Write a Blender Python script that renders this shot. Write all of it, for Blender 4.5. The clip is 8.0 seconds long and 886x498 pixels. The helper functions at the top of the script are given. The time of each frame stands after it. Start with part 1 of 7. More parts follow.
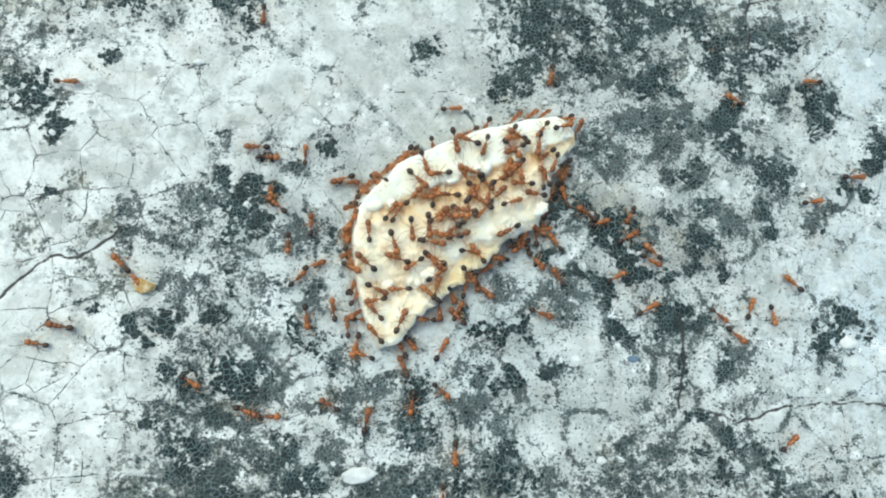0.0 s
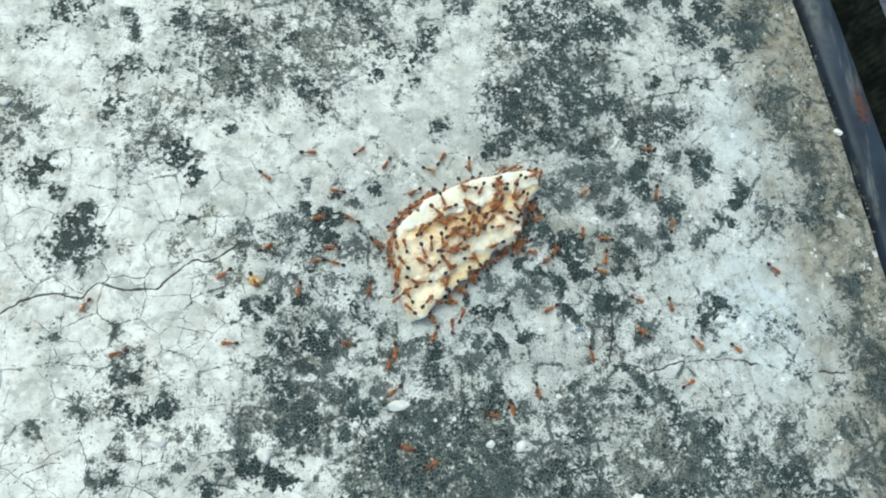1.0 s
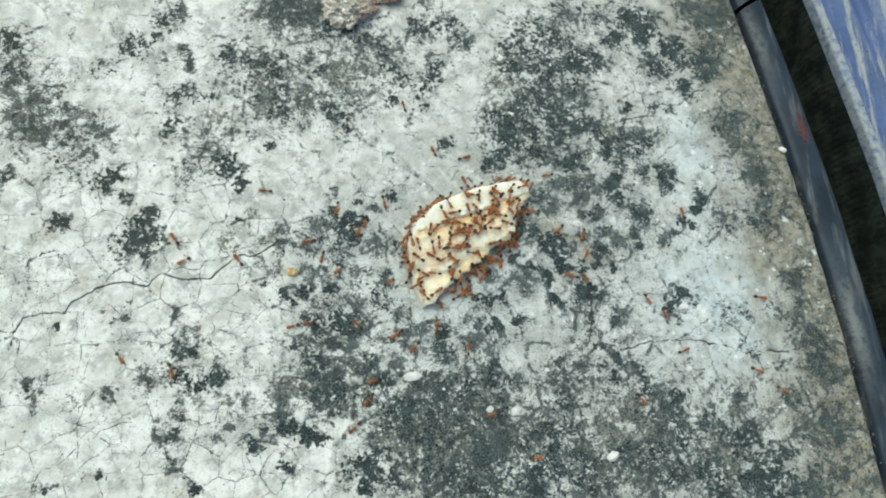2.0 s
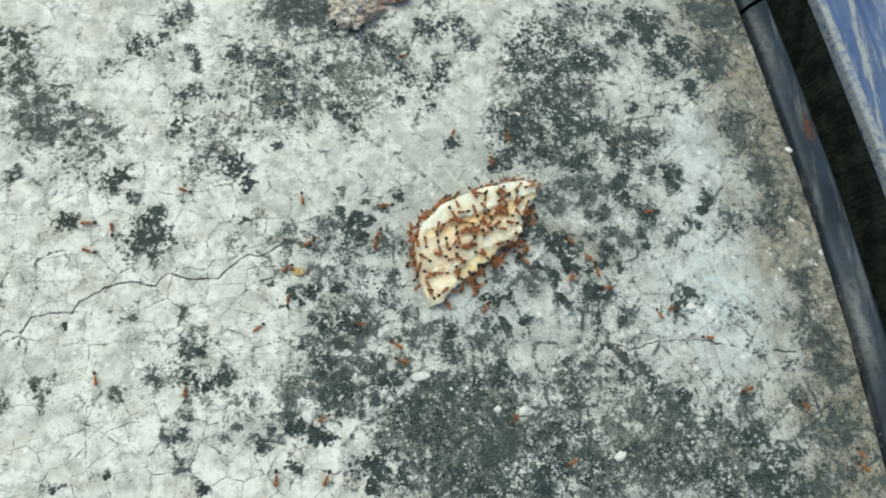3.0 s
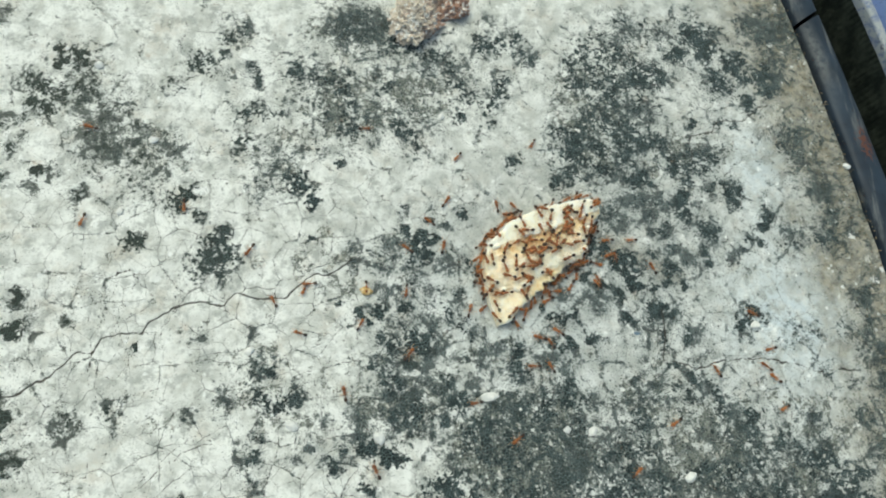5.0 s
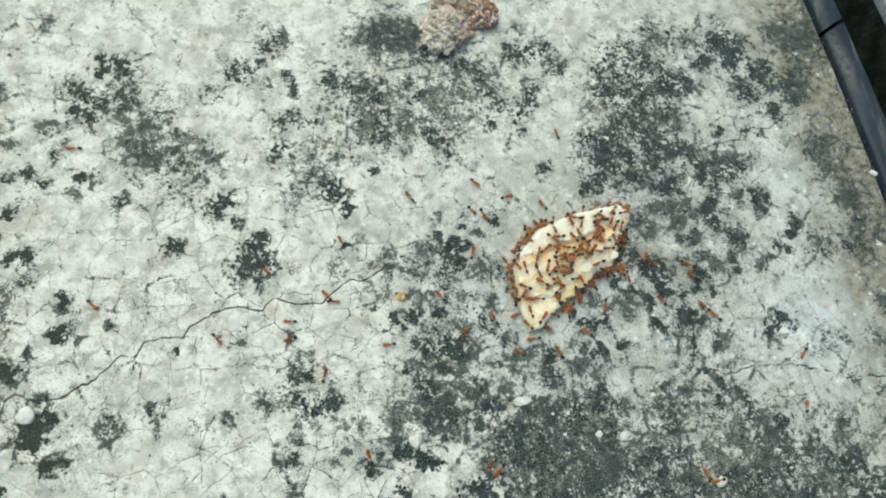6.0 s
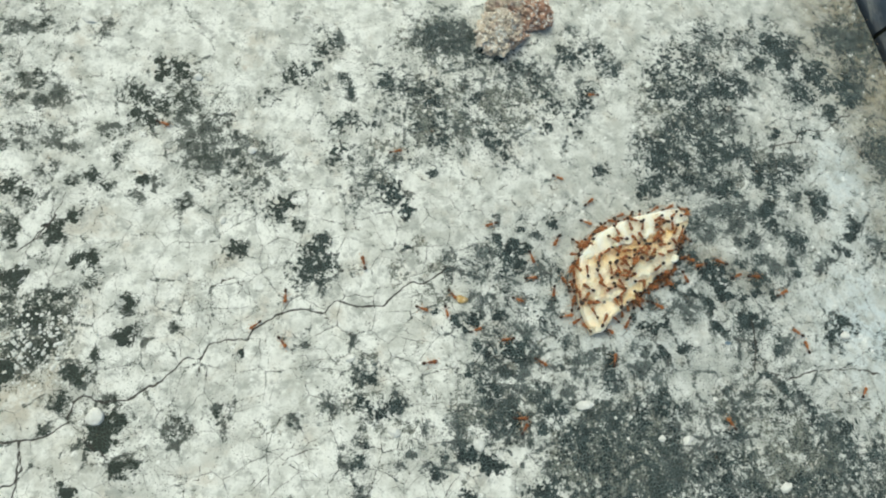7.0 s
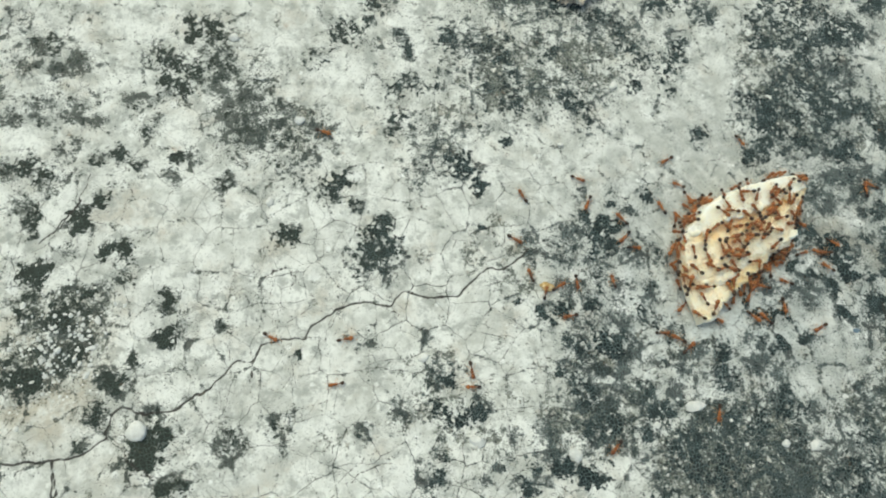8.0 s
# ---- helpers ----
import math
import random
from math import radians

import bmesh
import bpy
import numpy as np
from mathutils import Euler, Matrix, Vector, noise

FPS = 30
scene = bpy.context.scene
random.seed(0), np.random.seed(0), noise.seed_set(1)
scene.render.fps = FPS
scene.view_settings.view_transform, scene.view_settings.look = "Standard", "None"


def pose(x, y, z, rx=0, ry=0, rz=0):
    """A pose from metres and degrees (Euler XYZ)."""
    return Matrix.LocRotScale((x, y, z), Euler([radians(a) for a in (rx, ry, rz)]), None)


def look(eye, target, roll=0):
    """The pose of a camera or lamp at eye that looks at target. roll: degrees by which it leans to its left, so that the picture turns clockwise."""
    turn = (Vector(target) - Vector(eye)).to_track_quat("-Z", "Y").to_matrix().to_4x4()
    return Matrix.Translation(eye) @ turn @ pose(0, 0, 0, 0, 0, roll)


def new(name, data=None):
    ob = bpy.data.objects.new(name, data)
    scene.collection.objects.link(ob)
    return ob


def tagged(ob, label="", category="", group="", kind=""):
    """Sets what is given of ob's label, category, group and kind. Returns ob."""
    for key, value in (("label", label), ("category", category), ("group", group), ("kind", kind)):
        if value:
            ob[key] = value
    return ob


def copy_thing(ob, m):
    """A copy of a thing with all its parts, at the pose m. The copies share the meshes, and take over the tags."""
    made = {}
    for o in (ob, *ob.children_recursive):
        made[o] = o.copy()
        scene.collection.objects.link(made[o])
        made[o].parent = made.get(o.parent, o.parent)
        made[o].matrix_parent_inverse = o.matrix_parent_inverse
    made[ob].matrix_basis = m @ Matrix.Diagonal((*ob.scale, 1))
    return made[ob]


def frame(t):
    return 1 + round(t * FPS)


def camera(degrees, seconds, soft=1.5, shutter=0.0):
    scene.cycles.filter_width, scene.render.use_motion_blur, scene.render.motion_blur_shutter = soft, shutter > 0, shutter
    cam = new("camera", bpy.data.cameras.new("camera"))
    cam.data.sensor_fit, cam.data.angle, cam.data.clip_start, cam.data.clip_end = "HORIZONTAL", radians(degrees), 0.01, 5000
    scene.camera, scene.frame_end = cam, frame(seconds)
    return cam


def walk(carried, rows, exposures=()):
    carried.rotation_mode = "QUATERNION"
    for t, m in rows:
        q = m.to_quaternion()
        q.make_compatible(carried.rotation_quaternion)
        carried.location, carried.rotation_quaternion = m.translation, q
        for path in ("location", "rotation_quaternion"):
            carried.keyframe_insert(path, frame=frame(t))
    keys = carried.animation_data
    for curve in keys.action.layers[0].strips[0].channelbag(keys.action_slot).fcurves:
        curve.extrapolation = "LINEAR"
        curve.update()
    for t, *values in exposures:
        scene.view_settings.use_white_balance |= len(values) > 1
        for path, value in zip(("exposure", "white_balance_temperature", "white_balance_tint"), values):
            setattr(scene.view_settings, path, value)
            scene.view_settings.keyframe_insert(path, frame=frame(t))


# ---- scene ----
cam = camera(75.0, 8.0, soft=2.0)
PATH = [
    (0, look((-0.00215, -0.02278, 0.06668), (0.00484, -0.00759, -0.03191), 25.39)),
    (0.2, look((-0.00471, -0.02667, 0.07581), (0.00411, -0.00767, -0.02197), 25.57)),
    (0.5, look((-0.00625, -0.02874, 0.08493), (0.00301, -0.00907, -0.01268), 25.92)),
    (0.7, look((-0.00732, -0.02921, 0.08824), (0.00248, -0.00961, -0.00933), 27.14)),
    (1, look((-0.00993, -0.03408, 0.09849), (0.00073, -0.01148, 0.00166), 25.86)),
    (1.2, look((-0.01127, -0.03592, 0.10238), (-0.00030, -0.01249, 0.00579), 25.66)),
    (1.5, look((-0.01446, -0.04316, 0.11597), (-0.00257, -0.01698, 0.02020), 24.95)),
    (1.7, look((-0.01442, -0.04291, 0.11577), (-0.00273, -0.01691, 0.01992), 24.79)),
    (2.8, look((-0.01549, -0.04346, 0.11519), (-0.00369, -0.01733, 0.01938), 24.92)),
    (3, look((-0.01602, -0.04320, 0.11521), (-0.00424, -0.01704, 0.01941), 24.86)),
    (3.5, look((-0.01769, -0.04318, 0.11424), (-0.00585, -0.01718, 0.01841), 25.08)),
    (4, look((-0.02169, -0.04192, 0.11277), (-0.01001, -0.01538, 0.01707), 24.35)),
    (4.5, look((-0.02446, -0.04057, 0.11298), (-0.01286, -0.01472, 0.01708), 24.81)),
    (4.7, look((-0.02664, -0.03992, 0.11342), (-0.01480, -0.01346, 0.01771), 24.72)),
    (5.8, look((-0.03394, -0.03972, 0.11469), (-0.02281, -0.01295, 0.01899), 23.37)),
    (6, look((-0.03512, -0.03925, 0.11531), (-0.02438, -0.01247, 0.01956), 22.70)),
    (6.5, look((-0.04122, -0.04041, 0.11397), (-0.03110, -0.01278, 0.01840), 21.09)),
    (7, look((-0.04599, -0.03895, 0.11396), (-0.03641, -0.01193, 0.01815), 20.62)),
    (7.2, look((-0.04901, -0.03992, 0.11333), (-0.03965, -0.01257, 0.01760), 19.92)),
    (7.5, look((-0.05412, -0.03813, 0.10857), (-0.04534, -0.01235, 0.01236), 19.49)),
    (7.7, look((-0.05555, -0.03702, 0.10648), (-0.04741, -0.01211, 0.00997), 18.46)),
    (8, look((-0.05632, -0.03440, 0.09784), (-0.04897, -0.01082, 0.00094), 17.17)),
]
# the clip's camera starts cool and settles on a slightly warmer, greener balance
EXPOSURES = [(0, 0.21, 5950, -7), (0.8, 0.15, 6040, -7), (1.6, 0.07, 6300, -7), (3, -0.05, 6560, -7), (6, -0.05, 6720, -7), (8, -0.12, 6830, -7)]
walk(cam, PATH, EXPOSURES)

# ---- light: open shade under a bright, hazy sky ----
SUN_UP, SUN_FROM = 62, 128  # degrees above the horizon; direction from which it shines, from +x towards +y
world = bpy.data.worlds.new("sky")
scene.world = world
world.use_nodes = True
nt = world.node_tree
sky = nt.nodes.new("ShaderNodeTexSky")
sky.sky_type, sky.sun_disc = "NISHITA", False
sky.sun_elevation, sky.sun_rotation = radians(SUN_UP), radians(90 - SUN_FROM)
sky.dust_density, sky.ozone_density = 4.0, 0.6
nt.links.new(sky.outputs[0], nt.nodes["Background"].inputs[0])
nt.nodes["Background"].inputs[1].default_value = 0.14
sun = new("sun", bpy.data.lights.new("sun", "SUN"))
sun.data.energy, sun.data.angle, sun.data.color = 1.5, radians(55), (1.0, 0.97, 0.92)
a, b = radians(SUN_FROM), radians(SUN_UP)
sun.matrix_world = look((math.cos(a) * math.cos(b), math.sin(a) * math.cos(b), math.sin(b)), (0, 0, 0))

# ---- materials ----
MM = 0.001


class Nodes:
    """Short hand for building a node material."""

    def __init__(self, name, rough=0.8, metal=0.0, specular=0.4):
        self.mat = bpy.data.materials.new(name)
        self.mat.use_nodes = True
        self.tree = self.mat.node_tree
        self.shader = self.tree.nodes["Principled BSDF"]
        self.shader.inputs["Roughness"].default_value = rough
        self.shader.inputs["Metallic"].default_value = metal
        self.shader.inputs["Specular IOR Level"].default_value = specular
        self.place = self.node("ShaderNodeTexCoord").outputs["Object"]

    def node(self, kind, **inputs):
        made = self.tree.nodes.new(kind)
        for key, value in inputs.items():
            self.put(made.inputs[key], value)
        return made

    def put(self, socket, value):
        if isinstance(value, bpy.types.NodeSocket):
            self.tree.links.new(value, socket)
        else:
            socket.default_value = value

    def math(self, operation, a, b=0.0, c=0.0, clamp=False):
        made = self.tree.nodes.new("ShaderNodeMath")
        made.operation, made.use_clamp = operation, clamp
        for socket, value in zip(made.inputs, (a, b, c)):
            self.put(socket, value)
        return made.outputs[0]

    def noise(self, size_mm, detail=3.0, rough=0.55, place=None, warp=0.0):
        made = self.node("ShaderNodeTexNoise", Scale=1000.0 / size_mm, Detail=detail, Roughness=rough, Distortion=warp)
        self.put(made.inputs["Vector"], place or self.place)
        return made.outputs["Fac"]

    def cells(self, size_mm, feature="F1", out="Distance", place=None, jitter=1.0, flat=False):
        made = self.node("ShaderNodeTexVoronoi", Scale=1000.0 / size_mm, Randomness=jitter)
        made.feature = feature
        made.voronoi_dimensions = "2D" if flat else "3D"
        self.put(made.inputs["Vector"], place or self.place)
        return made.outputs[out]

    def ramp(self, value, lo, hi, a=0.0, b=1.0):
        made = self.node("ShaderNodeMapRange")
        made.interpolation_type = "SMOOTHSTEP"
        for key, v in (("Value", value), ("From Min", lo), ("From Max", hi), ("To Min", a), ("To Max", b)):
            self.put(made.inputs[key], v)
        return made.outputs[0]

    def mix(self, fac, a, b, blend="MIX"):
        made = self.tree.nodes.new("ShaderNodeMix")
        made.data_type, made.blend_type = "RGBA", blend
        self.put(made.inputs[0], fac)
        for socket, value in ((made.inputs[6], a), (made.inputs[7], b)):
            self.put(socket, (*value, 1.0) if isinstance(value, tuple) else value)
        return made.outputs[2]

    def attr(self, name):
        made = self.node("ShaderNodeAttribute")
        made.attribute_name = name
        return made.outputs["Fac"]

    def bump(self, height, distance_mm, strength=1.0):
        made = self.node("ShaderNodeBump", Strength=strength, Distance=distance_mm * MM, Height=height)
        self.put(self.shader.inputs["Normal"], made.outputs[0])

    def colour(self, value):
        self.put(self.shader.inputs["Base Color"], (*value, 1.0) if isinstance(value, tuple) else value)

    def rough(self, value):
        self.put(self.shader.inputs["Roughness"], value)


def concrete_material():
    n = Nodes("weathered_concrete", rough=0.88, specular=0.3)
    growth, thin, crack, edge, pale, worn = (n.attr(k) for k in ("growth", "thin", "crack", "edge", "pale", "worn"))
    stain, greying, olive, beige = (n.attr(k) for k in ("stain", "greying", "olive", "beige"))
    coarse, mid, fine = n.noise(20, 4), n.noise(3.0, 4, 0.62), n.noise(0.7, 3, 0.65)
    grain = n.noise(0.26, 2, 0.7)

    def swing(value, gain):
        """A noise as a swing about zero."""
        return n.math("MULTIPLY", n.math("SUBTRACT", value, 0.5), gain)

    def cell_random(size, place=None):
        pick = n.node("ShaderNodeSeparateColor")
        n.put(pick.inputs[0], n.cells(size, "F1", "Color", place=place, flat=True))
        return pick.outputs

    # the plan, bent at two scales, for lines and cells with no straight edges
    bent = n.place
    for size, far in ((6.0, 2.2), (1.4, 0.6)):
        wob = n.node("ShaderNodeTexNoise", Scale=1000.0 / size, Detail=2.0)
        n.put(wob.inputs["Vector"], n.place)
        warp = n.node("ShaderNodeVectorMath")
        warp.operation = "MULTIPLY_ADD"
        n.put(warp.inputs[0], wob.outputs["Color"])
        warp.inputs[1].default_value = (far * MM, far * MM, 0.0)
        n.put(warp.inputs[2], bent)
        bent = warp.outputs[0]

    # cement skin: cloudy grey and white, beige in places
    skin = n.mix(n.ramp(coarse, 0.35, 0.65), (0.49, 0.50, 0.455), (0.60, 0.61, 0.565))
    skin = n.mix(n.ramp(n.noise(9, 4, 0.6), 0.48, 0.66, 0.0, 0.55), skin, (0.61, 0.56, 0.475))
    skin = n.mix(n.ramp(n.noise(6.5, 5, 0.6), 0.40, 0.62, 0.0, 0.85), skin, (0.86, 0.87, 0.825))
    skin = n.mix(n.ramp(mid, 0.44, 0.62, 0.0, 0.6), skin, (0.84, 0.85, 0.805))
    skin = n.mix(n.ramp(n.noise(1.5, 4, 0.7), 0.50, 0.66, 0.0, 0.34), skin, (0.42, 0.435, 0.40))
    skin = n.mix(n.ramp(fine, 0.34, 0.48, 0.3, 0.0), skin, (0.38, 0.39, 0.355))
    skin = n.mix(n.ramp(grain, 0.55, 0.68, 0.0, 0.25), skin, (0.82, 0.82, 0.79))
    skin = n.mix(n.math("MULTIPLY", pale, n.ramp(mid, 0.25, 0.6, 0.1, 0.85), clamp=True), skin, (0.55, 0.63, 0.66))
    skin = n.mix(n.ramp(n.noise(3.6, 5, 0.72), 0.48, 0.63, 0.0, 0.68), skin, (0.325, 0.34, 0.315))
    # greyer towards +x and about the crumb
    skin = n.mix(n.math("MULTIPLY", greying, n.ramp(n.noise(2.0, 4, 0.65), 0.35, 0.65, 0.45, 1.0)), skin, (0.26, 0.285, 0.275))
    skin = n.mix(n.math("MULTIPLY", beige, n.ramp(n.noise(2.6, 5, 0.7), 0.38, 0.62, 0.15, 0.9)), skin, (0.50, 0.455, 0.365))
    brown = n.mix(n.ramp(n.noise(2.4, 4, 0.65), 0.36, 0.62), (0.075, 0.066, 0.036), (0.27, 0.235, 0.155))
    skin = n.mix(n.math("MULTIPLY", edge, n.ramp(mid, 0.2, 0.62, 0.95, 0.65)), skin, brown)

    # grains of pale sand laid bare
    def sand(size, share):
        pick = cell_random(size)
        on = n.ramp(pick[1], share, share + 0.02, 1.0, 0.0)
        far = n.math("ADD", n.cells(size, "F1", flat=True), swing(fine, 0.7))
        return n.math("MULTIPLY", on, n.ramp(far, n.math("MULTIPLY", pick[2], 0.36), n.math("MULTIPLY_ADD", pick[2], 0.36, 0.12), 0.85, 0.0))

    sandy = n.math("MULTIPLY", n.math("MAXIMUM", sand(2.6, 0.09), sand(1.2, 0.07)), n.ramp(n.noise(7, 3), 0.44, 0.60, 0.0, 0.8))
    skin = n.mix(sandy, skin, (0.88, 0.89, 0.86))
    # hairline crazing, uneven in width and strength
    seam = n.math("MULTIPLY", n.cells(6.0, "DISTANCE_TO_EDGE", place=bent, flat=True), 6.0)
    seam2 = n.math("MULTIPLY", n.cells(3.3, "DISTANCE_TO_EDGE", place=bent, flat=True), 3.3)
    weak = n.ramp(n.noise(1.3, 2), 0.34, 0.56, 0.25, 1.0)
    line = n.math("MULTIPLY", n.ramp(seam, 0.0, n.ramp(n.noise(4, 2), 0.35, 0.65, 0.05, 0.15), 1.0, 0.0), n.math("MULTIPLY", n.ramp(n.noise(6.5, 3), 0.33, 0.46, 0.08, 1.0), weak))
    line2 = n.math("MULTIPLY", n.ramp(seam2, 0.0, 0.075, 0.85, 0.0), n.math("MULTIPLY", n.ramp(n.noise(8, 3, 0.6), 0.47, 0.60), weak))
    hair = n.math("MULTIPLY", n.math("MAXIMUM", line, line2), worn)
    skin = n.mix(hair, skin, (0.055, 0.057, 0.050))

    # grey-green film of algae: it covers the skin but for sandy islands, and is dotted black
    film = n.ramp(n.math("ADD", stain, n.math("ADD", swing(n.noise(4.6, 4, 0.62), 2.4), n.math("ADD", swing(n.noise(1.3, 4, 0.7), 1.5), swing(n.noise(0.42, 3, 0.7), 1.3)))), 0.36, 0.60, 0.0, 0.92)
    murk = n.mix(n.ramp(n.noise(2.2, 4, 0.65), 0.36, 0.64), (0.045, 0.057, 0.048), (0.185, 0.195, 0.16))
    murk = n.mix(n.ramp(n.noise(5.5, 3, 0.6), 0.54, 0.68, 0.0, 0.5), murk, (0.17, 0.195, 0.205))
    pits = cell_random(0.62, bent)
    dots = n.math("MULTIPLY", n.ramp(pits[0], 0.50, 0.58, 0.95, 0.0), n.ramp(n.math("ADD", n.cells(0.62, "F1", place=bent, flat=True), swing(grain, 0.7)), 0.28, 0.46, 1.0, 0.0))
    murk = n.mix(dots, murk, (0.008, 0.011, 0.010))
    murk = n.mix(n.ramp(n.noise(0.34, 3, 0.7), 0.50, 0.62, 0.0, 0.5), murk, (0.44, 0.465, 0.435))
    bits = cell_random(1.0, bent)
    sanded = n.math("MULTIPLY", n.ramp(n.math("ADD", bits[1], swing(n.noise(3.2, 3), 1.2)), 0.80, 0.92), n.ramp(n.math("ADD", n.cells(1.0, "F1", place=bent, flat=True), swing(fine, 0.8)), 0.30, 0.52, 1.0, 0.0))
    murk = n.mix(sanded, murk, n.mix(bits[2], (0.40, 0.385, 0.33), (0.80, 0.79, 0.74)))
    base = n.mix(film, skin, murk)

    # black lichen: crusts split by pale threads into cells, which stand singly along the rims
    soft, sharp, tiny = swing(n.noise(2.6, 3, 0.6), 2.3), swing(n.noise(0.95, 4, 0.7), 2.3), swing(n.noise(0.33, 2, 0.7), 1.7)
    clump = swing(n.noise(4.2, 3, 0.6), 2.4)
    lush = n.math("ADD", n.math("ADD", growth, n.math("MULTIPLY", soft, 0.75)), n.math("MULTIPLY", clump, n.ramp(growth, 0.05, 0.4, 0.0, 0.85)))
    lush = n.math("ADD", lush, n.math("SUBTRACT", n.math("MULTIPLY", sharp, 0.62), n.math("MULTIPLY", stain, 0.5)))

    def crust(size, gap):
        chance = cell_random(size, bent)[0]
        on = n.ramp(n.math("ADD", lush, n.math("ADD", swing(chance, 0.8), n.math("MULTIPLY", tiny, 0.4))), 0.35, 0.60)
        thread = n.math("ADD", n.cells(size, "DISTANCE_TO_EDGE", place=bent, flat=True), swing(grain, 0.10))
        on = n.math("MULTIPLY", on, n.ramp(growth, 0.03, 0.16))
        return on, n.math("MULTIPLY", n.ramp(thread, 0.0, gap, 1.0, 0.0), n.ramp(n.noise(2.0, 3), 0.34, 0.58, 0.3, 1.0))

    on1, net1 = crust(0.44, 0.15)
    on2, net2 = crust(0.62, 0.12)
    which = n.ramp(n.noise(9, 2), 0.46, 0.54)

    def either(a, b):
        return n.math("ADD", n.math("MULTIPLY", a, n.math("SUBTRACT", 1.0, which)), n.math("MULTIPLY", b, which))

    body, net = either(on1, on2), either(net1, net2)
    bloom = n.math("ADD", n.math("ADD", thin, n.math("MULTIPLY", n.math("ADD", soft, sharp), 0.22)), n.ramp(n.noise(7, 3), 0.50, 0.67, 0.01, 0.23))
    # specks gather along the crazing
    bloom = n.math("ADD", bloom, n.math("MULTIPLY", n.ramp(seam, 0.05, 0.7, 0.42, 0.0), n.ramp(n.noise(5.0, 3), 0.42, 0.60)))

    def flecks(size, least, reach, top):
        """Ragged dark specks, the more of them the thicker the bloom."""
        over = n.math("ADD", n.noise(size, 4, 0.72), n.math("MULTIPLY", bloom, reach))
        return n.ramp(over, least - 0.02, least + 0.06, 0.0, top)

    stipple = n.ramp(n.math("ADD", n.noise(0.3, 2, 0.6), n.math("MULTIPLY", bloom, 0.25)), 0.735, 0.765, 0.0, 0.9)
    dust = n.math("MAXIMUM", n.math("MAXIMUM", stipple, flecks(0.6, 0.75, 0.30, 0.6)), n.math("MAXIMUM", flecks(1.3, 0.745, 0.28, 0.82), flecks(2.8, 0.725, 0.25, 0.86)))
    haze = n.math("MULTIPLY", n.ramp(n.math("ADD", thin, n.math("MULTIPLY", soft, 0.35)), 0.1, 0.9, 0.0, 0.85), n.ramp(n.noise(1.2, 4, 0.7), 0.38, 0.60, 0.25, 1.0))
    haze = n.math("MULTIPLY", haze, n.ramp(n.math("ADD", fine, swing(grain, 0.5)), 0.44, 0.62, 0.03, 0.30))
    haze = n.math("MULTIPLY", haze, n.math("SUBTRACT", 1.0, n.math("MULTIPLY", edge, 0.8)))
    base = n.mix(haze, base, (0.16, 0.21, 0.205))
    dark = n.math("MAXIMUM", body, dust)
    black = n.mix(n.ramp(n.math("SUBTRACT", mid, n.math("MULTIPLY", clump, 0.25)), 0.3, 0.75), (0.004, 0.010, 0.012), (0.016, 0.029, 0.032))
    black = n.mix(n.ramp(n.noise(13, 3, 0.6), 0.48, 0.66, 0.0, 0.32), black, (0.056, 0.074, 0.072))
    black = n.mix(n.math("MULTIPLY", net, 0.9), black, (0.19, 0.26, 0.26))
    black = n.mix(n.ramp(n.noise(0.8, 3, 0.75), 0.60, 0.72, 0.0, 0.45), black, (0.20, 0.24, 0.24))
    # greener where the slab is bare and dry
    black = n.mix(n.math("MULTIPLY", olive, 0.8), black, n.mix(0.8, black, (0.032, 0.040, 0.026)))
    base = n.mix(dark, base, black)
    # pale grains of sand left bare in the growth
    base = n.mix(n.ramp(n.noise(2.1, 4, 0.7), 0.635, 0.68, 0.0, 0.75), base, (0.66, 0.68, 0.63))
    base = n.mix(n.ramp(n.math("ADD", crack, swing(fine, 0.5)), 0.35, 0.85, 0.95, 0.0), base, (0.04, 0.037, 0.032))
    # a few rusty brown flecks
    base = n.mix(n.math("MULTIPLY", n.ramp(n.noise(4.5, 4, 0.7), 0.64, 0.74, 0.0, 0.4), n.ramp(fine, 0.4, 0.6)), base, (0.30, 0.17, 0.08))
    n.colour(base)
    high = n.math("ADD", n.math("MULTIPLY", mid, 0.9), n.math("MULTIPLY", fine, 0.55))
    high = n.math("ADD", high, n.math("MULTIPLY", n.math("MULTIPLY", dark, n.math("SUBTRACT", 1.0, net)), 0.35))
    high = n.math("ADD", high, n.math("MULTIPLY", n.math("MULTIPLY", sanded, film), 0.5))
    high = n.math("SUBTRACT", high, n.math("MULTIPLY", hair, 0.5))
    n.bump(high, 0.25, 0.9)
    n.rough(n.ramp(dark, 0.0, 1.0, 0.9, 0.7))
    return n.mat


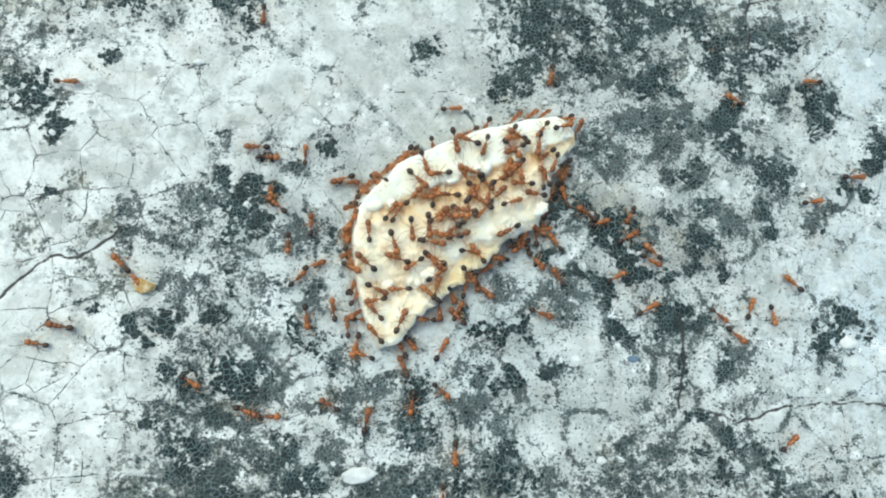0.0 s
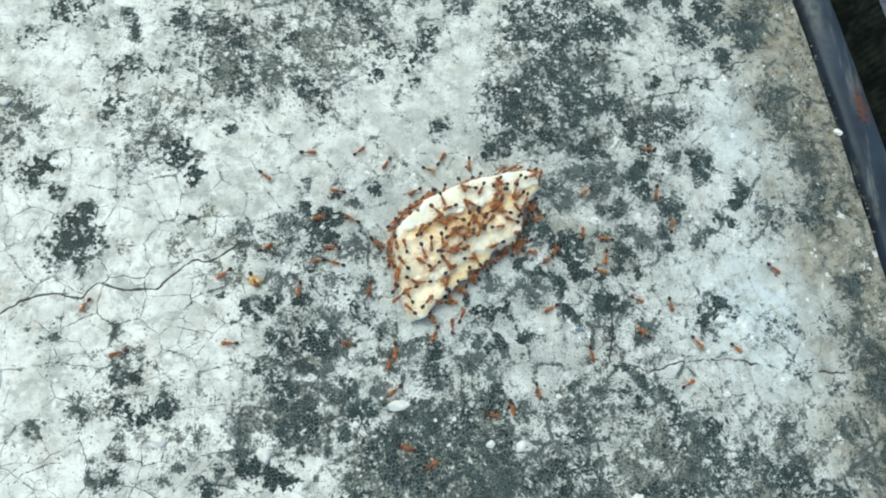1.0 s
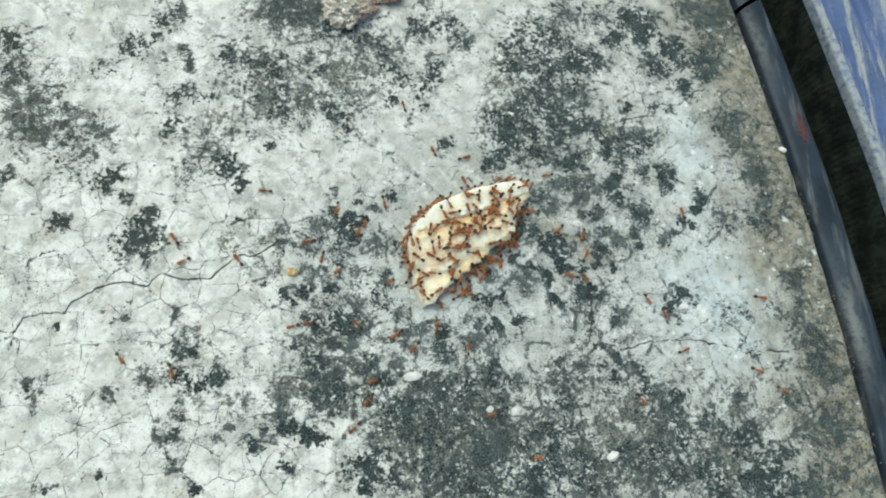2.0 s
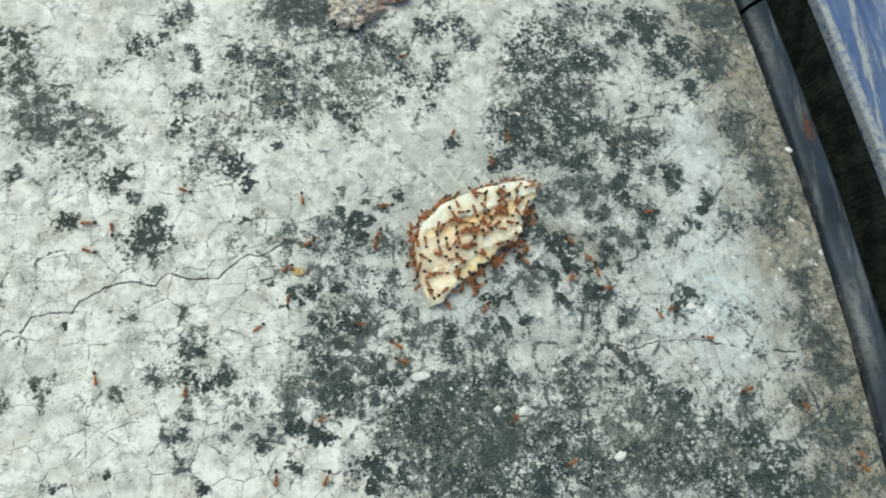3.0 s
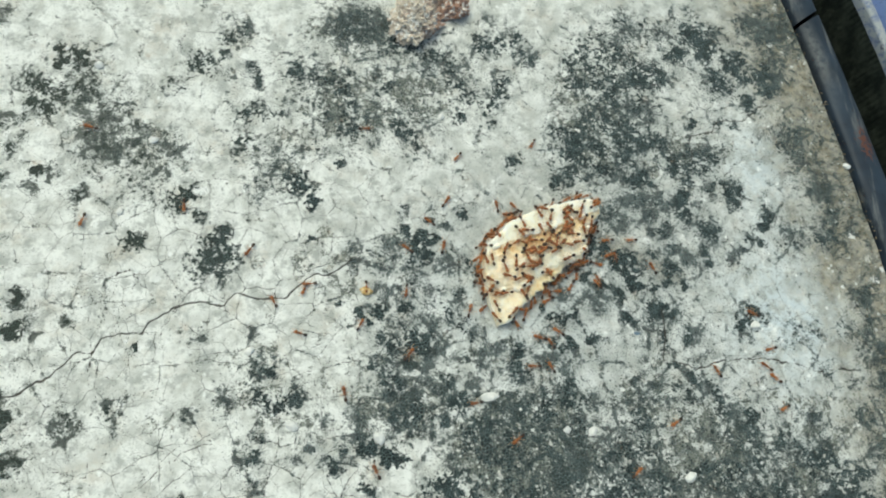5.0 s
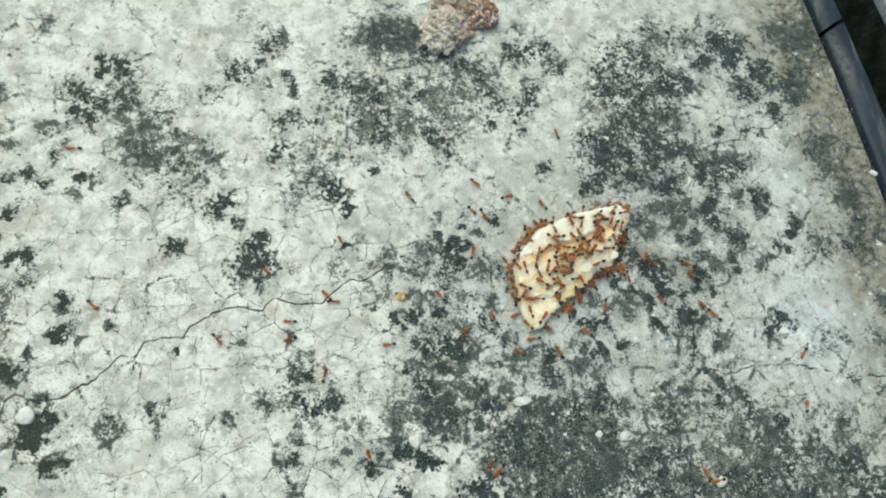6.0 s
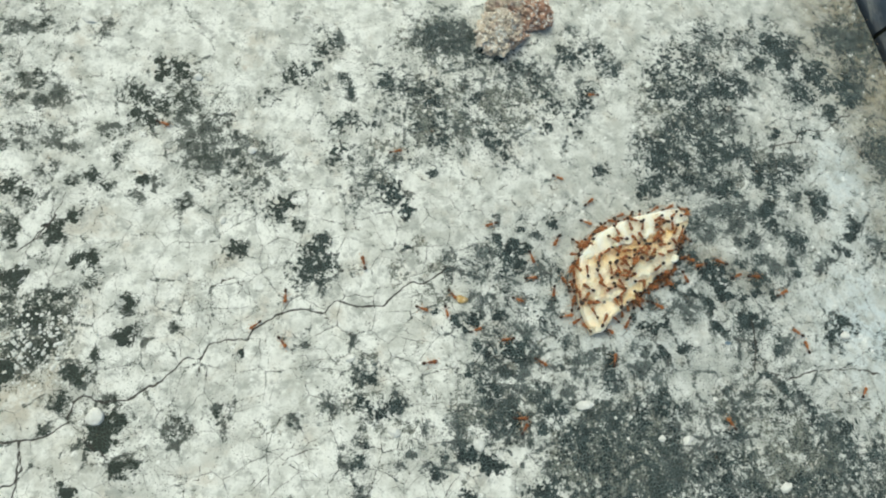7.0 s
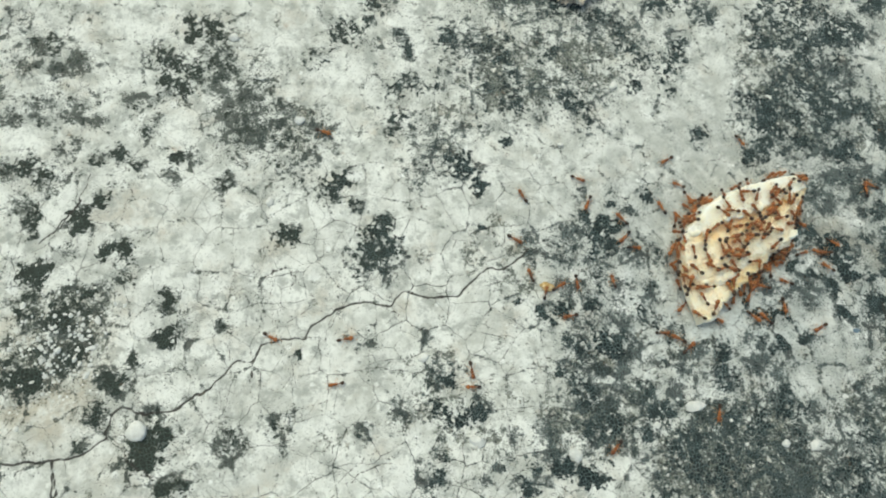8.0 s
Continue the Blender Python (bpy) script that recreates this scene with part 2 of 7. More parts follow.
def crumb_material(name, depth_mm):
    n = Nodes(name, rough=0.7, specular=0.3)
    fine, mid, thread = n.noise(0.45, 4, 0.7), n.noise(2.4, 3), n.noise(0.9, 4, 0.65, warp=1.2)
    tan_shade = n.attr("tan_shade")
    base = n.mix(n.ramp(mid, 0.35, 0.7), (1.0, 0.87, 0.69), (1.0, 0.93, 0.83))
    tan = n.mix(n.ramp(mid, 0.3, 0.7), (0.92, 0.60, 0.27), (0.97, 0.74, 0.44))
    # ochre of the hollow, with the shade under the ledges painted in
    base = n.mix(n.math("MULTIPLY", tan_shade, n.ramp(thread, 0.3, 0.62, 1.0, 0.6)), base, tan)
    base = n.mix(n.math("MULTIPLY", tan_shade, n.ramp(thread, 0.30, 0.42, 0.45, 0.0)), base, (0.80, 0.56, 0.26))
    base = n.mix(n.ramp(fine, 0.58, 0.72, 0.0, 0.45), base, (1.0, 0.92, 0.82))
    # the undercut side, its shade painted in as brown
    base = n.mix(n.math("MULTIPLY", n.attr("under_shade"), n.ramp(mid, 0.3, 0.65, 1.0, 0.6)), base, (0.36, 0.19, 0.07))
    n.colour(base)
    n.shader.inputs["Subsurface Weight"].default_value = 0.9
    n.shader.inputs["Subsurface Radius"].default_value = (1.0, 0.95, 0.86)
    n.shader.inputs["Subsurface Scale"].default_value = depth_mm * MM
    n.bump(n.math("ADD", n.math("ADD", fine, thread), n.math("MULTIPLY", n.cells(0.8, "SMOOTH_F1"), 0.6)), 0.14, 0.6)
    return n.mat


def chitin_material(name, a, b, rough):
    n = Nodes(name, rough=rough, specular=0.5)
    info = n.node("ShaderNodeObjectInfo").outputs["Random"]
    base = n.mix(info, a, b)
    n.colour(n.mix(n.ramp(n.noise(0.35, 2), 0.35, 0.7, 0.0, 0.5), base, tuple(0.55 * v for v in a)))
    n.bump(n.noise(0.08, 2), 0.02, 0.5)
    return n.mat


def mineral_material(name, a, b, dirt, rough=0.8, size=1.4):
    n = Nodes(name, rough=rough)
    base = n.mix(n.ramp(n.noise(size, 4, 0.65), 0.38, 0.62), a, b)
    n.colour(n.mix(n.ramp(n.noise(size * 0.4, 3), 0.56, 0.68, 0.0, 0.75), base, dirt))
    n.bump(n.noise(size * 0.35, 4, 0.7), 0.25, 0.9)
    return n.mat


def rubble_material():
    """Crumbled mortar, pale at one end and brick red at the other."""
    n = Nodes("brick_rubble", rough=0.9)
    pick = n.node("ShaderNodeSeparateColor")
    n.put(pick.inputs[0], n.cells(0.55, "F1", "Color"))
    along = n.node("ShaderNodeSeparateXYZ", Vector=n.place).outputs[0]
    red = n.ramp(n.math("ADD", n.math("MULTIPLY", along, 1000.0), n.math("MULTIPLY", n.noise(3.0, 4, 0.65), 26.0)), 12.5, 21.0)
    base = n.mix(red, (0.66, 0.58, 0.475), (0.50, 0.30, 0.215))
    base = n.mix(n.ramp(n.noise(3.4, 4, 0.65), 0.52, 0.66, 0.0, 0.6), base, (0.55, 0.39, 0.315))
    base = n.mix(n.ramp(n.noise(1.1, 4, 0.7), 0.53, 0.66, 0.0, 0.6), base, (0.20, 0.145, 0.10))
    base = n.mix(n.ramp(n.math("ADD", pick.outputs[0], n.math("MULTIPLY", n.math("SUBTRACT", n.noise(2.4, 4, 0.7), 0.5), 1.5)), 0.74, 0.90, 0.0, 0.9), base, (0.84, 0.82, 0.76))
    n.colour(base)
    n.bump(n.math("ADD", n.cells(0.55, "F1"), n.noise(0.5, 4, 0.7)), 0.35, 1.0)
    return n.mat


def paint_material(name, a, b, scuff, amount):
    n = Nodes(name, rough=0.6, specular=0.35)
    place = n.node("ShaderNodeMapping")
    place.inputs["Scale"].default_value = (1.0, 0.13, 1.0)
    n.put(place.inputs["Vector"], n.place)
    streak = n.noise(3.0, 5, 0.65, place=place.outputs[0])
    base = n.mix(n.ramp(n.noise(14, 3), 0.35, 0.65), a, b)
    base = n.mix(n.ramp(streak, 0.50, 0.66, 0.0, amount), base, scuff)
    base = n.mix(n.math("MULTIPLY", n.attr("chalk"), n.ramp(n.noise(1.8, 4, 0.7), 0.34, 0.56, 0.25, 1.0)), base, scuff)
    base = n.mix(n.ramp(n.noise(1.1, 3), 0.62, 0.7, 0.0, 0.6), base, tuple(0.35 * v for v in a))
    rust = n.ramp(n.math("ADD", n.attr("rust"), n.math("MULTIPLY", n.math("SUBTRACT", n.noise(1.1, 4, 0.75), 0.5), 4.5)), 0.80, 1.0, 0.0, 0.95)
    base = n.mix(rust, base, (0.12, 0.043, 0.024))
    n.colour(base)
    n.rough(n.ramp(streak, 0.4, 0.75, 0.55, 0.85))
    n.bump(n.math("ADD", streak, rust), 0.12, 0.5)
    return n.mat


def mottled_material(name, a, b):
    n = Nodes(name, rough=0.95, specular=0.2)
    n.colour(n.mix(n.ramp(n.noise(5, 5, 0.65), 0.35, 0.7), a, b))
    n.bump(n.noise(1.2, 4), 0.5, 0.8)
    return n.mat


CONCRETE = concrete_material()
CRUMB = crumb_material("crumb", 0.9)
FLAKE = crumb_material("dry_flake", 0.25)
AMBER = chitin_material("amber_chitin", (0.19, 0.058, 0.015), (0.44, 0.155, 0.040), 0.4)
BLACK = chitin_material("black_chitin", (0.022, 0.012, 0.008), (0.065, 0.032, 0.015), 0.5)
LEG = chitin_material("leg_chitin", (0.52, 0.27, 0.11), (0.62, 0.36, 0.17), 0.45)
QUARTZ = mineral_material("pale_stone", (0.66, 0.67, 0.635), (0.80, 0.805, 0.77), (0.58, 0.57, 0.53))
SLATE = mineral_material("blue_slate", (0.13, 0.19, 0.25), (0.20, 0.27, 0.33), (0.35, 0.38, 0.40))
RUBBLE = rubble_material()
STRIP_PAINT = paint_material("slate_blue_paint", (0.012, 0.020, 0.031), (0.025, 0.040, 0.060), (0.20, 0.21, 0.205), 0.5)
PANEL_PAINT = paint_material("bright_blue_paint", (0.055, 0.095, 0.22), (0.085, 0.135, 0.29), (0.36, 0.38, 0.37), 0.9)
OCHRE = mineral_material("stale_crust", (0.55, 0.36, 0.13), (0.80, 0.66, 0.40), (0.40, 0.24, 0.08), size=0.8)
# near black: the deep shade of the gap is put into this colour
GAP_SHADE = mottled_material("channel_shade", (0.006, 0.008, 0.006), (0.022, 0.023, 0.016))
SAND = mineral_material("brown_sand", (0.09, 0.075, 0.045), (0.20, 0.165, 0.11), (0.05, 0.04, 0.03))
# olive wall, its colour darkened for the shade inside the gap
WALL_SHADE = mottled_material("wall_shade", (0.010, 0.015, 0.012), (0.046, 0.056, 0.042))
EARTH = mottled_material("bare_ground", (0.16, 0.14, 0.11), (0.26, 0.24, 0.20))

# dark lichen crusts: x, y and radius in mm, from west to east
CRUST_A = [
    (-122.5, 27.4, 0.9), (-121, 3.1, 1.5), (-120.2, 41, 0.9), (-119.5, 26.3, 0.9), (-119.3, 28.3, 1.1), (-118.8, -5.6, 1.4),
    (-117.8, 2.6, 1.2), (-117.8, -8.4, 0.6), (-116.4, -15.5, 2.2), (-116.4, -20.9, 1.8), (-115.7, -19.3, 2), (-114.5, -14.9, 1.4),
    (-114.3, -31.7, 1.9), (-113.9, -33.7, 1.3), (-112.3, -21.4, 1.8), (-111.5, -20.3, 2.2), (-110.4, -7, 1.4), (-110.2, -22.4, 1.4),
    (-110, -5.8, 1.6), (-107.6, -28.6, 1.4), (-107.2, -19.1, 1.2), (-106.5, -2.2, 1.3), (-105.9, -11.9, 1.2), (-105.1, 5.6, 1),
    (-103, -10.7, 1.2), (-103, -32.6, 1.2), (-102.4, -11.3, 1), (-102.1, 3.9, 0.9), (-101.8, -33.6, 0.8), (-100.5, 10.7, 1.1),
]
CRUST_B = [
    (-100, -52.8, 1.3), (-99.7, 25, 2), (-97.9, 19.8, 2), (-97.4, 24.5, 2), (-97.4, -42.9, 1.3), (-96.1, -45.3, 1),
    (-95.9, 5.4, 1), (-95.5, 18.7, 1.7), (-95.4, -43.4, 1.9), (-95.2, 29.3, 1.1), (-95.1, 33.4, 1.6), (-95.1, -18.8, 0.8),
    (-94.9, 22.6, 2.3), (-94.7, -25.2, 1.1), (-94.4, -19.9, 1), (-94.2, -26.8, 0.6), (-94.2, -42, 1.4), (-93.3, -41, 1),
    (-92.5, 31.6, 2.1), (-92.4, 20.8, 1.4), (-91.7, -49.1, 0.8), (-91.1, 19.6, 1.7), (-90.3, 22.3, 1.4), (-90.1, 30.4, 1.9),
    (-89.3, 23.6, 2.3), (-75.5, -8.7, 1.5), (-72.8, -29, 0.8), (-72.6, -29.6, 0.6), (-71.9, 25.6, 2), (-69.9, -57, 0.7),
]
CRUST_C = [
    (-69, 29.5, 1.7), (-67.4, 30.3, 2.9), (-67.4, 0.1, 2.3), (-66.5, 1.8, 1.9), (-63.9, -1.8, 1.1), (-62.8, -54.9, 0.6),
    (-62.7, 34.2, 1.4), (-62.5, 37.7, 2.1), (-62.2, -41.3, 0.6), (-61.6, -11.7, 3.2), (-60.9, -8.2, 2.1), (-59.6, -10.5, 2.6),
    (-59, 40.5, 1.4), (-59, -6.4, 1.1), (-59, -15.1, 1), (-57.3, 12.2, 1.7), (-56.5, 31.1, 1.2), (-56.1, 13.6, 1.4),
    (-56, 21.1, 2.5), (-55.7, 28.8, 1.2), (-53.8, 21.7, 1.4), (-50.4, -32.1, 1.5), (-49.7, 22, 1.6), (-49.6, -48.4, 1.2),
    (-48.8, -37.8, 1.8), (-47.9, 9.3, 1.5), (-47.8, -32.6, 1), (-47.5, -39.9, 1.4), (-47, 6.6, 2.2), (-46.6, -38.9, 2.2),
]
CRUST_D = [
    (-46.4, 30.5, 3), (-45.5, 4.6, 1.8), (-45.3, -57.4, 0.8), (-43.9, 29.2, 4.2), (-43.7, -37.8, 1.8), (-42.6, -37.5, 1.1),
    (-42.3, 0.2, 1.2), (-42.1, 1.6, 1.5), (-42.1, -7.1, 0.5), (-41.1, 24.6, 3.6), (-39.6, 19.9, 3.6), (-37.9, 29, 4.2),
    (-37.2, 15.6, 1.3), (-37.1, 10.9, 1), (-36.3, 16.3, 1.3), (-36.2, 22.8, 4.2), (-35.8, -20.3, 0.5), (-35.5, -50.1, 1),
    (-35, 42.2, 2.5), (-34.6, -19.9, 0.5), (-33.7, -46.6, 1), (-33.6, 18.9, 4.2), (-32.5, 42.4, 4.4), (-31.4, -22.4, 1.1),
    (-30.6, -47.2, 1.4), (-30.1, -54.6, 1), (-30.1, -23.6, 0.9), (-29.7, -32.3, 0.5), (-29.1, -21.5, 1.3), (-28.7, 41.3, 3.8),
]
CRUST_E = [
    (-28.5, -47.2, 1.6), (-28.1, 28.2, 3.1), (-27.9, -22.4, 1.1), (-27.5, -27.2, 1.1), (-27, -34.3, 0.9), (-26.7, 38.5, 2.5),
    (-26.5, -33.2, 1.5), (-26.3, -49.2, 1.2), (-26.2, -37.2, 1.5), (-25.9, -48.2, 1.6), (-25.6, -28.4, 1.2), (-25.2, 20.1, 3),
    (-24.7, -40, 2.7), (-24.6, -34.4, 1.2), (-24.2, 24.3, 3.1), (-23.8, -4.3, 0.9), (-23.3, -48.3, 1.5), (-23.1, -20.5, 1.1),
    (-22.8, -5.6, 1.1), (-22.7, 18.8, 3.1), (-22.5, -21.4, 0.9), (-22.2, -48.3, 1), (-22.1, 35.1, 3.2), (-21.7, -7.6, 1.8),
    (-21.5, -16.7, 0.5), (-21.5, -27.3, 1.2), (-21.3, 14.5, 0.7), (-21.1, -18.6, 0.6), (-21, -9.9, 1.6), (-20.9, -5.6, 1.3),
]
CRUST_F = [
    (-20.7, 14.2, 0.9), (-20.4, -41.1, 2.1), (-20.3, 37.5, 3.8), (-20.2, -28.5, 1.1), (-20.1, -8.9, 1.6), (-19.7, -26.7, 1.5),
    (-19, -11.2, 0.9), (-18.8, -9.5, 1.3), (-18.6, -26.1, 0.9), (-18.5, -1.4, 0.9), (-18.3, -6.8, 1), (-18.2, 31.8, 3.2),
    (-15.8, 37.1, 3.2), (-15.7, -54.4, 2.1), (-15.1, -34.5, 1.2), (-14.8, -21.7, 0.9), (-14.6, -55.9, 1.9), (-14.4, 32.8, 2.6),
    (-14.3, -24.2, 0.9), (-13.9, -42.2, 1.6), (-13.8, -38.6, 1.8), (-13.6, -53.4, 2.6), (-13.4, -40, 2.2), (-11.9, -24.5, 0.9),
    (-11.7, 22.3, 1.5), (-11.4, -38, 1.5), (-10.7, -0.8, 0.9), (-10.7, -10.7, 0.5), (-10.6, -25.5, 0.6), (-10.5, 28, 2.6),
]
CRUST_G = [
    (-10.5, -52.5, 2.7), (-10.4, -55.5, 2.1), (-9.5, -47.4, 2.7), (-8.5, -44.3, 3.8), (-6.1, 39.3, 1.8), (-6, 21.2, 2.5),
    (-5.2, -49.5, 3.3), (-4.8, 24.8, 2.6), (-4.8, 41, 2.6), (-4.1, -45.4, 4.4), (-3, -54.7, 3.2), (-2.9, 28.5, 2.3),
    (-2.2, 30.7, 2), (-1.7, -32.8, 1.3), (-1.6, -38.2, 1.5), (-1.5, 42.8, 1.6), (-0.8, -49.6, 3.8), (-0.7, -40.1, 2.8),
    (-0.5, -28, 1), (-0.5, -29.2, 0.6), (-0.4, -31.6, 1.8), (-0.4, -34.1, 0.9), (0.2, 11.5, 0.8), (0.4, -43.3, 3.9),
    (0.6, 12.6, 1.5), (0.8, -32.9, 1.4), (1.3, -53.7, 4.4), (2.1, -38.9, 1.6), (2.5, 43.1, 1.3), (2.5, -45.5, 3.9),
]
CRUST_H = [
    (3.7, -41.2, 2.8), (3.8, 37.9, 1.9), (4.7, -48.6, 3.9), (4.7, -19.4, 0.7), (5.6, -57.8, 3.8), (5.7, -53.8, 3.9),
    (6, -22.3, 0.8), (7.3, -21.7, 1), (8.5, -28.6, 0.8), (8.6, -23.3, 0.8), (9, 7, 0.8), (9, -38.4, 1.6),
    (9.2, -22, 1.2), (9.7, 7.8, 1.3), (9.7, -36.6, 1.6), (9.8, -27.7, 1.2), (10, -57.9, 3.3), (10.3, -34.8, 1),
    (10.8, -28.6, 0.9), (11.2, -22, 1), (11.5, -39, 1.6), (11.9, 9.7, 2.2), (11.9, -20.3, 0.7), (12, 18.1, 2.9),
    (12.7, 14.3, 2.9), (12.8, -24.2, 0.7), (14.1, 11.3, 2.5), (14.1, -13.7, 1), (14.9, 16, 2.9), (15.1, -26.5, 0.9),
]
CRUST_I = [
    (15.7, 32.7, 2.7), (15.7, -7.5, 1), (15.8, -25.5, 0.7), (15.9, -12.3, 1), (16.2, 11.4, 2.5), (16.5, 36.6, 3.4),
    (17.1, 17.6, 2.6), (17.6, 9.2, 1.4), (17.7, -59.1, 3.3), (17.9, -54, 4), (17.9, -2.5, 1), (18.4, -8.5, 1.1),
    (18.5, 21.2, 5.3), (18.9, -15, 0.8), (19.6, 30, 5.4), (19.8, 10.8, 2), (19.9, 37.6, 5.5), (20.2, -15.3, 1.1),
    (20.7, 15.5, 2.6), (20.9, -16.3, 1.2), (21.1, -11.2, 1.3), (21.2, -9.1, 1.3), (21.5, -17.6, 1), (21.6, -49.9, 2.9),
    (22.1, 11.7, 1.8), (22.1, -19, 0.7), (23.2, -43, 2.3), (23.3, -9.4, 1.3), (23.3, -21.9, 1), (23.5, 27.3, 4.8),
]
CRUST_J = [
    (23.8, 33.3, 4.1), (23.9, -11.1, 1.1), (24, -22.9, 0.8), (24.4, -42.4, 2.9), (24.4, -14.2, 1), (25, -15.6, 0.7),
    (25.3, 17.3, 2.3), (25.9, 21.7, 3.4), (26, -10.8, 0.8), (26.3, -47.9, 3.5), (26.5, -14.9, 1), (26.7, 15.8, 2.3),
    (27.8, 8.9, 2.2), (28.1, -22.2, 1), (28.2, -54.2, 3.5), (28.9, -20.9, 1.7), (29.1, 18.6, 2.7), (29.2, -38.1, 2.3),
    (29.3, -14.8, 0.8), (29.4, 34.5, 2.1), (29.7, -8.6, 0.7), (29.7, -18.9, 1.7), (30.2, -21.6, 1.4), (30.4, -8.9, 0.6),
    (30.7, -25.5, 0.7), (30.8, -28.8, 0.7), (30.9, -26.8, 0.7), (30.9, -31.6, 0.7), (31.1, -46.8, 4.1), (31.4, -19.6, 1.1),
]
CRUST_K = [
    (31.5, 8.3, 1.1), (32.2, 34.7, 3.5), (32.2, -14.1, 0.9), (32.3, -31.9, 0.7), (32.4, -20.9, 1.5), (32.6, -37, 1.7),
    (32.9, 19.2, 2.7), (32.9, -3.5, 1.1), (33, -12, 1), (33.8, -10.6, 1.3), (33.8, -20.6, 0.8), (33.9, -41.4, 3.6),
    (34.1, -7.1, 1.1), (35.1, 36.4, 2.1), (35.1, 17.8, 2.3), (35.2, -11.3, 1.3), (35.2, -37.6, 1.4), (35.3, -52.2, 3.5),
    (35.6, -33.2, 1.4), (35.8, -26.8, 0.6), (36.1, -43.6, 4.2), (36.2, -25.5, 1), (36.4, -15.1, 0.9), (36.9, -34.5, 1.1),
    (37, 11.6, 1.9), (37.1, 35, 1.7), (37.4, -35.8, 1), (38.1, -48, 4.8), (38.2, 3.2, 1.9), (38.7, 14, 2.7),
]
CRUST_L = [
    (38.8, 5.5, 1.4), (39.1, 9.3, 1.5), (39.1, 1, 1.6), (39.6, -35.2, 1), (40.9, 12.5, 3.1), (41.2, -52.3, 3.6),
    (41.4, -37.7, 1.4), (41.9, 42.4, 2.2), (41.9, -9.1, 1.1), (42.1, -43.6, 4.3), (42.1, -6.9, 1.1), (42.5, -2.6, 1.1),
    (42.6, -39, 1.4), (42.7, 15.7, 2.7), (43.3, 23.1, 1.1), (44.1, 14.2, 2.7), (44.1, -1.8, 1.7), (45.4, -47, 3.6),
    (45.6, -1.8, 1.1), (46.1, 48.3, 3.7), (46.5, 15.1, 2), (46.9, -54.6, 3.6), (47.1, -42.6, 2.5), (47.3, -51.4, 3.6),
    (48, -45.9, 2.4), (48.4, 42.1, 2.2), (48.5, -23.5, 1.3), (48.8, 46.1, 3.7), (49.4, -22.2, 1.5), (50, 36.7, 1.7),
]
CRUST_M = [
    (50.1, 24.3, 1.1), (50.8, 4, 1.2), (51.1, -20.1, 1.1), (51.2, 8.3, 1.7), (51.6, -55.7, 3), (51.7, -21.2, 1.1),
    (51.9, 34.5, 2.9), (52.2, 6.8, 1.4), (53, -3.4, 1.1), (53.5, 23.3, 0.9), (53.5, -46, 1.9), (53.5, -58.9, 3),
    (53.7, -22.9, 0.7), (55.4, 39.4, 1.8), (56, -4.1, 0.9), (56.3, 41.1, 2.7), (56.5, 0, 0.9), (57.3, 37.2, 1.8),
    (57.5, 2.3, 1.7), (58.8, 29.3, 2), (61, -49.9, 2.5), (61.2, -48.3, 2.2), (61.8, -52.7, 1.9), (62.3, -57, 2.5),
    (62.4, 36.8, 2.2), (64.3, 34.6, 2.2), (64.4, -51.6, 2.5), (65.5, -60.3, 2.5), (67.4, -56, 2.2), (69.1, 22, 1.5),
]
CRUST_N = [
    (62.5, -51.7, 2.4), (67, -53.9, 2.2), (59.3, -48.4, 2.0), (64.2, -56, 2.2),
    (17.3, -6.8, 1.2), (20.0, -7.3, 1.3), (22.8, -8.3, 1.4), (24.8, -9.3, 1.5), (26.5, -11.0, 1.4), (24.0, -12.1, 1.2), (25.3, -14.1, 1.3), (21.4, -9.0, 1.2),
    (70.5, -52.8, 1.8), (70.6, -59.3, 2.2), (71.8, -2.1, 2),
]
CRUST_O = [
    (-96.3, -43.2, 2.0), (-93.8, -41.8, 1.7), (-97.3, -44.6, 1.4), (-91.2, -49.2, 1.5), (-104.5, -38.2, 1.2), (-101, -32.4, 1.0), (-117.4, -31.2, 2.9),
    (-115.2, -33.2, 1.8), (-111, -22.2, 2.0), (-107.6, -28.1, 1.7), (-117.5, -22.2, 1.5), (-107.8, -19.9, 1.4), (-116.5, -14.8, 1.8), (-118.3, -14.3, 1.4),
    (-110.2, -5.8, 1.7), (-94.3, -19.9, 1.1), (-94.0, -25.4, 1.3), (-99.1, -29.5, 0.9), (-102, -11.8, 1.4), (-105.6, -12.3, 1.0),
]
CRUST = CRUST_O + CRUST_A + CRUST_B + CRUST_C + CRUST_D + CRUST_E + CRUST_F + CRUST_G + CRUST_H + CRUST_I + CRUST_J + CRUST_K + CRUST_L + CRUST_M + CRUST_N
